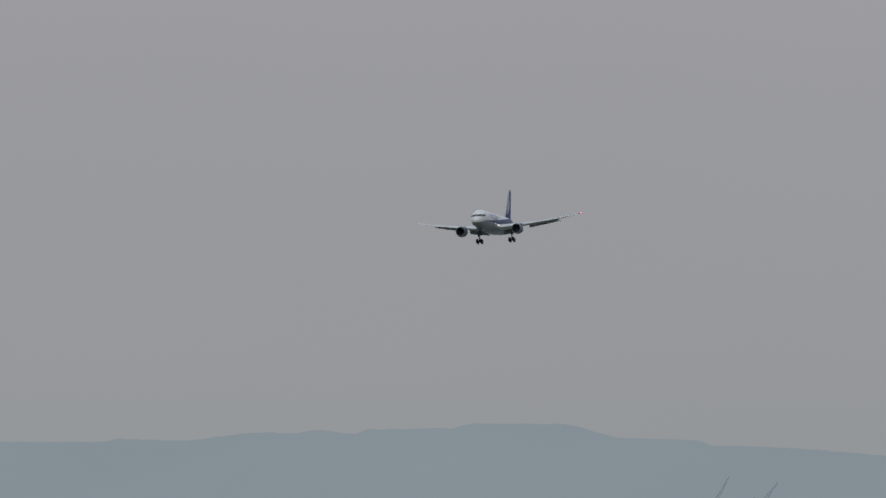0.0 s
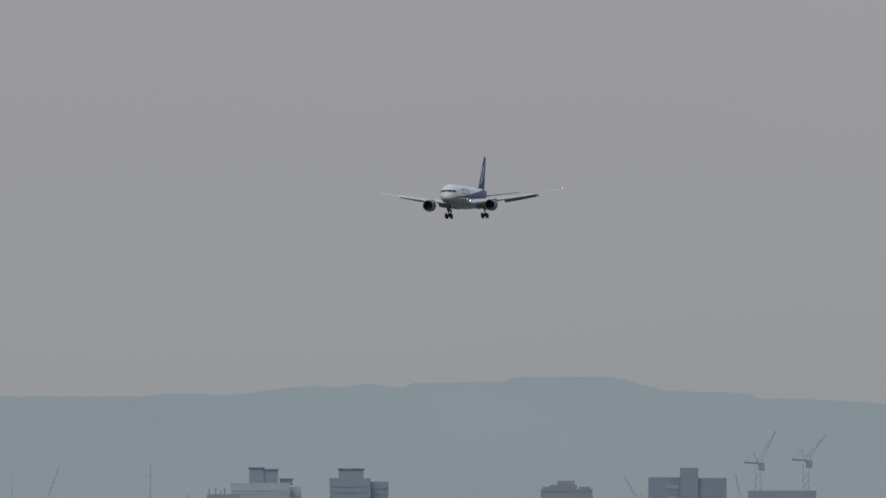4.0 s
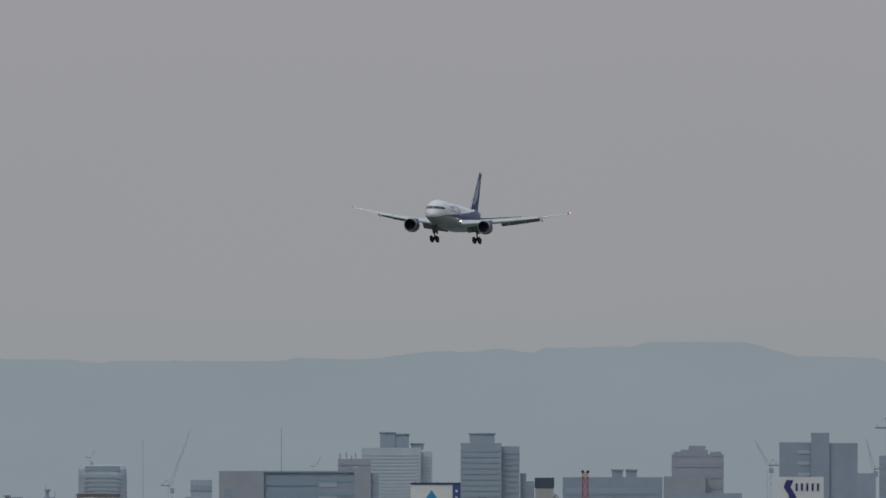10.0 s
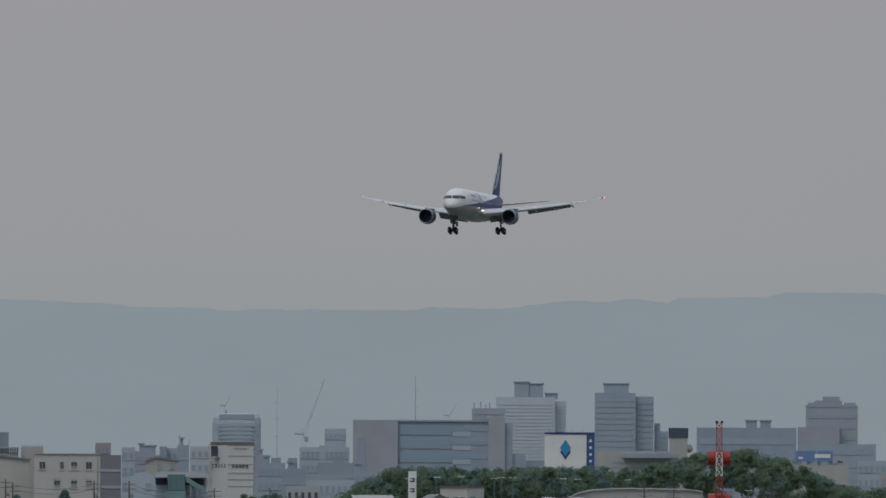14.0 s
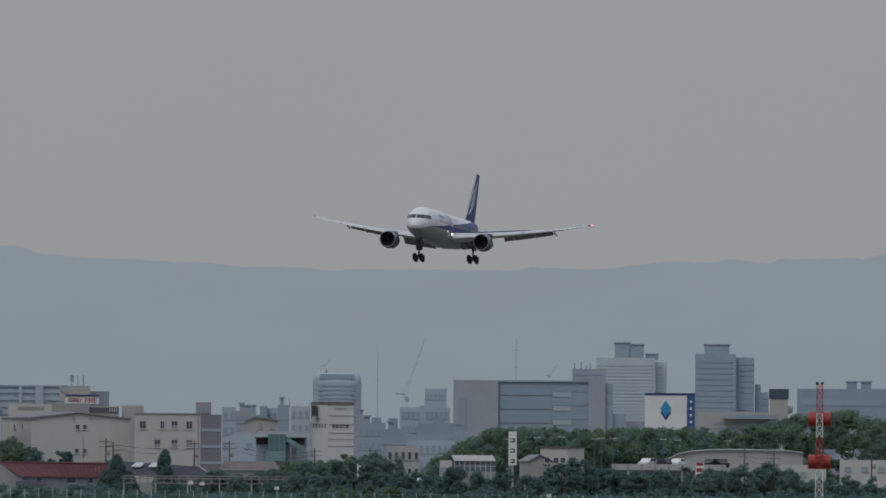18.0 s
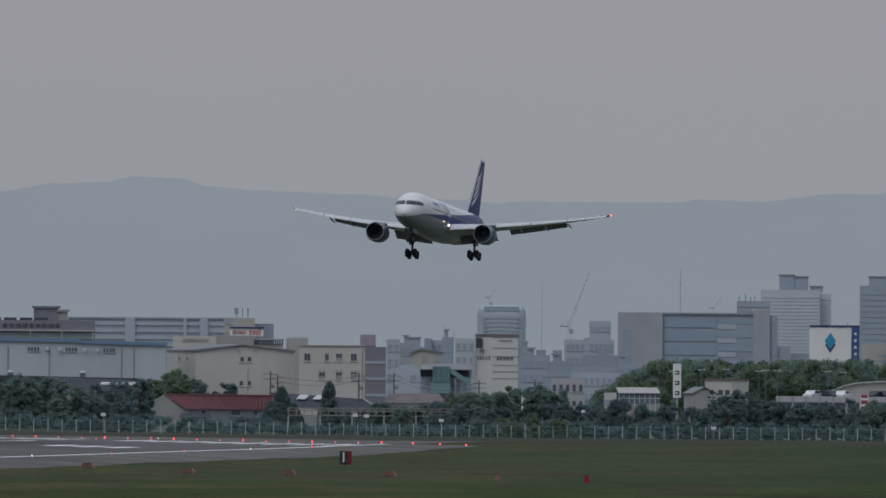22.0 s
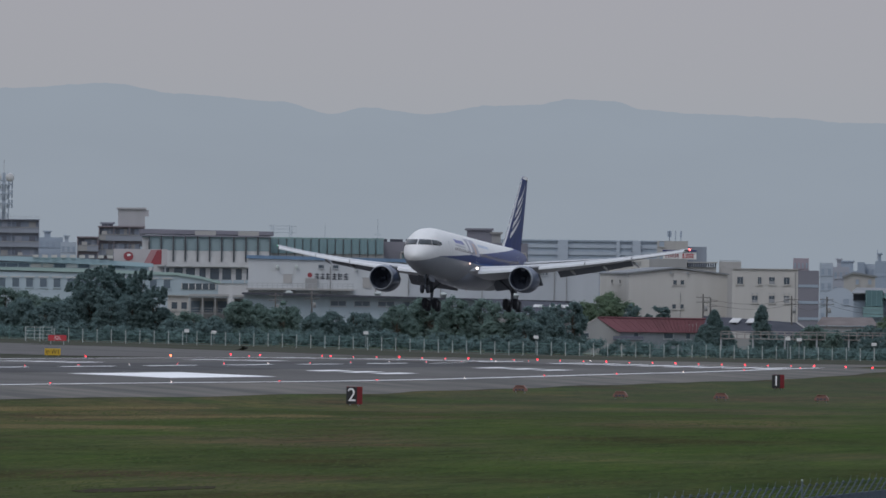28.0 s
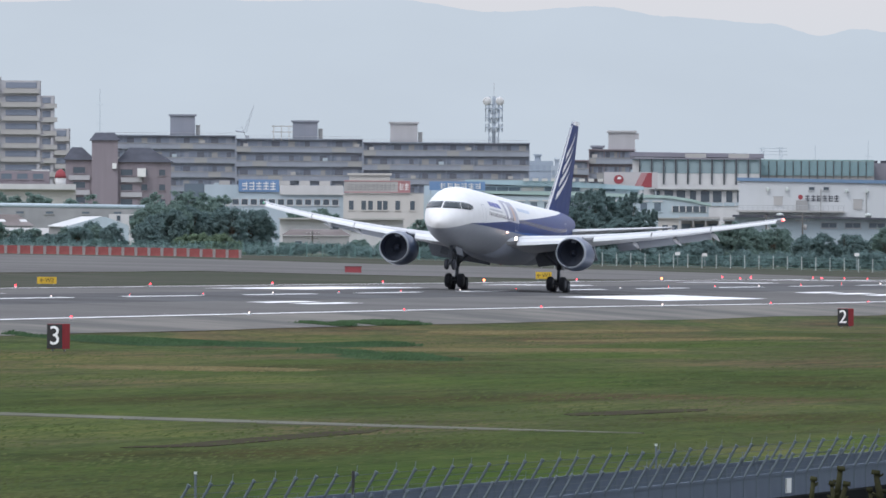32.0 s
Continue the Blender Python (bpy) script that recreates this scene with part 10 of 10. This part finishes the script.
    for z, s, c, th in fin_sec:
        prof = [(t, 0.5 * th * (2.6 * math.sqrt(t) * (1 - t)) + 0.008) for t in (0, 0.03, 0.1, 0.25, 0.5, 0.75, 1.0)]
        rings.append([(h, NOSE - s - t * c, z) for t, h in prof] + [(-h, NOSE - s - t * c, z) for t, h in reversed(prof[1:-1])])
    v, f = loft(rings)
    fin = part("fin", mesh_of("fin", v, f, P_FIN), P_FIN, plane, "deep blue fin with white slanted bars")

    def fin_at(z):
        for a, b in zip(fin_sec, fin_sec[1:]):
            if a[0] <= z <= b[0]:
                t = (z - a[0]) / (b[0] - a[0])
                return [p + (q - p) * t for p, q in zip(a[1:], b[1:])]
        return fin_sec[-1][1:]

    def fin_panel(name, corners, material, label):
        for side in (-1, 1):
            v = []
            n = 6
            for j in range(n + 1):
                for i in range(n + 1):
                    u, w = i / n, j / n
                    (t0, z0), (t1, z1), (t2, z2), (t3, z3) = corners
                    z = (z0 * (1 - u) + z1 * u) * (1 - w) + (z3 * (1 - u) + z2 * u) * w
                    t = (t0 * (1 - u) + t1 * u) * (1 - w) + (t3 * (1 - u) + t2 * u) * w
                    s, c, th = fin_at(z)
                    h = 0.5 * th * (2.6 * math.sqrt(max(t, 0)) * (1 - t)) + 0.03
                    v.append((side * h, NOSE - s - t * c, z))
            f = [(j * (n + 1) + i, j * (n + 1) + i + 1, (j + 1) * (n + 1) + i + 1, (j + 1) * (n + 1) + i) for j in range(n) for i in range(n)]
            part(name, mesh_of(name, v, f, material), material, fin, label)

    for k in range(4):
        z = 3.7 + 1.25 * k
        fin_panel("white_bar", ((0.14, z), (0.48, z + 1.9), (0.60, z + 2.95), (0.14, z + 0.78)), P_WHITE, "white slanted bar")
    fin_panel("leading_edge_strip", ((0.0, 2.7), (0.035, 2.7), (0.05, 10.9), (0.0, 10.9)), P_SLAT, "pale leading edge")
    fin_panel("fin_cap", ((0.0, 10.98), (1.0, 10.98), (1.0, 11.31), (0.0, 11.31)), P_WHITE, "white fin cap")
    # nose gear
    ny = NOSE - 5.35
    gear = part("nose_gear", rods_mesh("nose_gear", [((0, ny - 0.2, -2.4), (0, ny, -3.5), 0.15), ((0, ny, -3.4), (0, ny, -4.05), 0.11), ((0, ny - 1.5, -2.6), (0, ny, -3.3), 0.06), ((-0.4, ny, -4.05), (0.4, ny, -4.05), 0.06)], P_STRUT, 10),
                P_STRUT, plane, "grey nose gear leg with twin wheels")
    for wx in (-0.33, 0.33):
        wheel(gear, wx, ny, -4.07, 0.47, 0.30)
    for side in (-1, 1):
        v = [(side * 0.55, ny + 0.9, -2.5), (side * 0.55, ny - 1.6, -2.55), (side * 0.72, ny - 1.6, -3.25), (side * 0.72, ny + 0.9, -3.2)]
        v += [(a + side * 0.05, b, c) for a, b, c in v]
        part("nose_gear_door", mesh_of("nose_gear_door", v, BOX_F, P_DOOR), P_DOOR, gear, "nose gear door, underside shade in its dark grey")
    v, f = loft([[(0.06 * math.cos(2 * math.pi * i / 10), 3.0 + 0.06 * math.sin(2 * math.pi * i / 10), z) for i in range(10)] for z in (-2.80, -3.10)])
    part("belly_beacon", mesh_of("belly_beacon", v, f, DUSTY_RED), DUSTY_RED, plane, "small red belly beacon")
    # wings, engines and gear hang low on the body
    for ob in plane.children:
        if ob.name.split(".")[0] not in ("fuselage", "fin", "tailplane", "cockpit_window", "belly_fairing"):
            ob.location.z -= 0.14
    return plane


airliner = build_plane()

# ---- small birds that cross before the camera ----
FEATHER = mat("dark_feathers", (0.035, 0.033, 0.033), 0.8, 0.2, 20.0, gloss=0.2)


def small_bird():
    """Nose along +y."""
    th = empty("bird", Matrix(), "small dark bird in fast flight", "bird", "small birds")
    v, f = loft([[(r * math.cos(2 * math.pi * i / 10), y, z + 0.85 * r * math.sin(2 * math.pi * i / 10)) for i in range(10)]
                 for y, r, z in ((0.085, 0.003, 0.0), (0.07, 0.016, 0.003), (0.045, 0.021, 0.003), (0.01, 0.026, 0.0), (-0.03, 0.019, 0.0), (-0.055, 0.008, 0.002))])
    part("body", mesh_of("body", v, f, FEATHER, smooth=True), FEATHER, th)
    v = [(-0.008, -0.05, 0.0), (0.008, -0.05, 0.0), (0.022, -0.11, 0.0), (0.0, -0.09, 0.0), (-0.022, -0.11, 0.0)]
    v += [(a, b, c + 0.004) for a, b, c in v]
    part("tail", mesh_of("tail", v, [(4, 3, 2, 1, 0), (5, 6, 7, 8, 9)] + [(i, (i + 1) % 5, 5 + (i + 1) % 5, 5 + i) for i in range(5)], FEATHER), FEATHER, th, "forked dark tail")
    wings = []
    for side in (-1, 1):
        v = [(0, 0.035, 0), (side * 0.06, 0.045, 0), (side * 0.13, -0.02, 0), (side * 0.06, -0.005, 0), (0, -0.02, 0)]
        v += [(a, b, c + 0.004) for a, b, c in v]
        w = part("wing", mesh_of("wing", v, [(4, 3, 2, 1, 0), (5, 6, 7, 8, 9)] + [(i, (i + 1) % 5, 5 + (i + 1) % 5, 5 + i) for i in range(5)], FEATHER), FEATHER, th, "narrow dark wing")
        w.location = (side * 0.015, 0, 0.012)
        wings.append(w)
    return th, wings


BIRDS = [small_bird() for k in range(5)]
# seconds, bearing and elevation from the eye; distances from the eye
REACH = (120.0, 120.0, 120.0, 190.0, 250.0)
SWOOP_A = ((0.0, -13.0, 0.9), (6.6, -7.0, 0.55), (7.0, -4.432, 0.654), (7.1, -3.855, 0.932), (7.2, -3.287, 1.170), (7.3, -2.715, 1.360), (7.4, -2.161, 1.502), (7.9, 0.8, 2.2), (32.0, 30.0, 8.0))
SWOOP_B = ((0.0, -15.0, 1.6), (7.8, -7.4, 1.25), (8.2, -5.302, 1.071), (8.3, -4.811, 1.043), (8.4, -4.300, 1.074), (8.5, -3.788, 1.150), (8.7, -2.768, 1.380), (8.8, -2.223, 1.506), (9.3, 0.6, 2.2), (32.0, 28.0, 8.0))
SWOOP_C = ((0.0, 18.0, 4.0), (10.3, -0.9, 0.62), (10.7, -2.417, 0.488), (10.8, -2.797, 0.449), (10.9, -3.209, 0.337), (11.3, -5.0, -0.5), (32.0, -60.0, -0.6))
SKIM_A = ((0.0, -60.0, 0.4), (27.5, -9.2, -0.16), (27.9, -8.617, -0.120), (28.0, -8.503, -0.110), (28.1, -8.388, -0.077), (28.3, -8.182, -0.052), (28.9, -6.6, 0.12), (32.0, 20.0, 2.0))
SKIM_B = ((0.0, -60.0, 0.4), (28.3, -10.0, 0.02), (28.7, -8.876, -0.050), (28.9, -8.667, -0.083), (29.1, -8.422, -0.124), (29.3, -8.163, -0.147), (29.5, -7.949, -0.181), (29.7, -7.732, -0.225), (30.0, -7.315, -0.274), (30.6, -5.4, -0.30), (32.0, 10.0, 1.0))
FLIGHTS = (SWOOP_A, SWOOP_B, SWOOP_C, SKIM_A, SKIM_B)


# ---- what moves ----
def fly(x, y, z, yaw, pitch, roll):
    """The airliner's pose: its nose along -Y; yaw turns it to its left, pitch lifts the nose, roll lowers the right wing."""
    return Matrix.Translation((x, y, z)) @ Matrix.Rotation(radians(180 + yaw), 4, "Z") @ Matrix.Rotation(radians(pitch), 4, "X") @ Matrix.Rotation(radians(roll), 4, "Y")


def motions():
    walk(airliner, [
        (0, fly(-188.77, 3671.0, 123.78, -8.18, 1.75, 3.16)), (0.5, fly(-188.60, 3626.2, 121.33, -8.12, 1.99, 1.44)), (1, fly(-188.76, 3580.5, 119.04, -8.10, 2.17, -0.29)),
        (1.5, fly(-189.32, 3534.3, 116.53, -8.08, 2.18, -1.69)), (2, fly(-189.16, 3489.3, 114.24, -7.95, 2.05, -2.66)), (2.5, fly(-189.17, 3443.7, 112.16, -7.81, 1.81, -3.31)),
        (4.5, fly(-188.89, 3258.6, 104.57, -7.76, -0.20, 1.24)), (5, fly(-188.70, 3214.8, 102.12, -7.80, 0.16, 0.35)), (5.5, fly(-188.83, 3170.4, 99.57, -7.86, 0.67, -0.24)),
        (6, fly(-188.61, 3127.3, 96.76, -7.86, 1.18, -0.19)), (6.5, fly(-188.69, 3083.8, 94.04, -7.85, 1.79, 0.26)), (7, fly(-188.57, 3041.0, 91.40, -7.84, 2.32, 0.58)),
        (7.5, fly(-188.58, 2998.2, 89.07, -7.84, 2.57, 1.09)), (8, fly(-188.69, 2955.5, 86.92, -7.74, 2.53, 1.54)), (8.5, fly(-188.88, 2913.2, 84.90, -7.65, 2.38, 1.19)),
        (9, fly(-189.26, 2871.1, 82.81, -7.50, 2.22, 0.24)), (9.5, fly(-189.71, 2829.5, 80.66, -7.29, 1.98, -0.99)), (10, fly(-190.00, 2788.5, 78.66, -7.08, 1.70, -2.07)),
        (10.5, fly(-190.08, 2748.2, 76.91, -6.99, 1.40, -2.95)), (11, fly(-190.26, 2707.9, 75.17, -6.95, 1.08, -3.34)), (11.5, fly(-190.60, 2667.8, 73.30, -6.93, 0.88, -2.74)),
        (12, fly(-190.49, 2629.5, 71.06, -6.75, 0.82, -1.49)), (12.5, fly(-190.51, 2590.9, 69.03, -6.49, 0.91, -0.51)), (13, fly(-190.53, 2552.4, 67.14, -6.26, 0.99, -0.25)),
        (13.5, fly(-190.44, 2514.6, 64.98, -6.08, 0.86, -0.17)), (14, fly(-190.63, 2476.2, 62.83, -6.02, 0.71, -0.40)), (14.5, fly(-190.60, 2438.5, 60.53, -6.09, 0.77, -0.74)),
        (16.5, fly(-190.61, 2290.1, 51.51, -6.00, 1.17, -1.27)), (17, fly(-190.53, 2253.2, 49.40, -6.03, 1.62, -2.26)), (17.5, fly(-190.24, 2217.1, 46.99, -6.16, 2.12, -2.93)),
        (18, fly(-189.98, 2180.8, 44.84, -6.26, 2.46, -1.69)), (18.5, fly(-189.57, 2144.9, 42.83, -6.44, 2.60, 0.48)), (19, fly(-189.18, 2109.1, 40.87, -6.68, 2.74, 1.69)),
        (19.5, fly(-189.09, 2072.9, 38.58, -6.87, 2.85, 1.87)), (20, fly(-189.01, 2036.7, 36.66, -6.89, 3.08, 1.68)), (20.5, fly(-189.05, 2000.3, 34.83, -6.93, 3.32, 0.78)),
        (21, fly(-189.05, 1964.2, 33.03, -6.86, 3.71, -0.24)), (21.5, fly(-189.21, 1927.5, 31.55, -6.73, 4.11, -0.83)), (22, fly(-189.20, 1891.2, 30.48, -6.62, 3.77, -1.09)),
        (22.5, fly(-189.45, 1853.7, 29.63, -6.52, 2.65, -1.14)), (23, fly(-189.69, 1816.5, 28.47, -6.34, 1.44, -1.09)), (23.5, fly(-189.81, 1779.6, 27.34, -6.15, 0.71, -0.35)),
        (24, fly(-189.85, 1743.1, 25.63, -5.95, 0.66, 0.70)), (24.5, fly(-190.02, 1706.3, 23.31, -6.01, 1.15, 0.70)), (25, fly(-190.15, 1669.7, 21.02, -6.18, 2.00, -0.33)),
        (25.5, fly(-190.31, 1632.7, 18.86, -6.26, 2.70, -1.70)), (27.5, fly(-190.22, 1484.5, 11.68, -6.22, 3.24, -0.25)), (28, fly(-190.26, 1446.5, 10.59, -5.84, 2.96, 0.06)),
        (28.5, fly(-190.28, 1408.6, 9.61, -5.71, 2.61, -1.29)), (29, fly(-190.26, 1370.6, 8.43, -5.66, 2.45, -2.49)), (29.5, fly(-190.24, 1332.2, 7.33, -5.58, 2.57, -2.12)),
        (30, fly(-190.23, 1293.9, 6.53, -5.44, 2.95, -1.20)), (30.5, fly(-190.34, 1255.5, 5.78, -5.10, 3.40, -0.87)), (31, fly(-190.46, 1217.2, 5.27, -4.56, 3.37, -1.20)),
        (31.5, fly(-190.62, 1179.2, 5.08, -4.05, 3.12, -1.65)), (32, fly(-190.79, 1141.2, 4.75, -3.32, 3.11, -1.58)),
    ])
    for (bird, wings), flight, reach in zip(BIRDS, FLIGHTS, REACH):
        pts = []
        for t, b, e in flight:
            x, y = spot(b, reach)
            pts.append((t, Vector((x, y, level(e, reach)))))
        rows = []
        for k, (t, p) in enumerate(pts):
            a, c = pts[max(0, k - 1)][1], pts[min(len(pts) - 1, k + 1)][1]
            d = (c - a).normalized()
            rows.append((t, Matrix.Translation(p) @ d.to_track_quat("Y", "Z").to_matrix().to_4x4()))
        walk(bird, rows)
        beat = flight[2][0] - 0.4
        for side, w in zip((-1, 1), wings):
            rest = w.location.copy()
            flaps = [(0.0, 10)] + [(beat + 0.1 * k, (38 if k % 2 else -26) * (1.0 if reach < 150 else 0.35)) for k in range(14)] + [(32.0, 10)]
            walk(w, [(t, pose(*rest, 0, -side * a, 0)) for t, a in flaps])


motions()
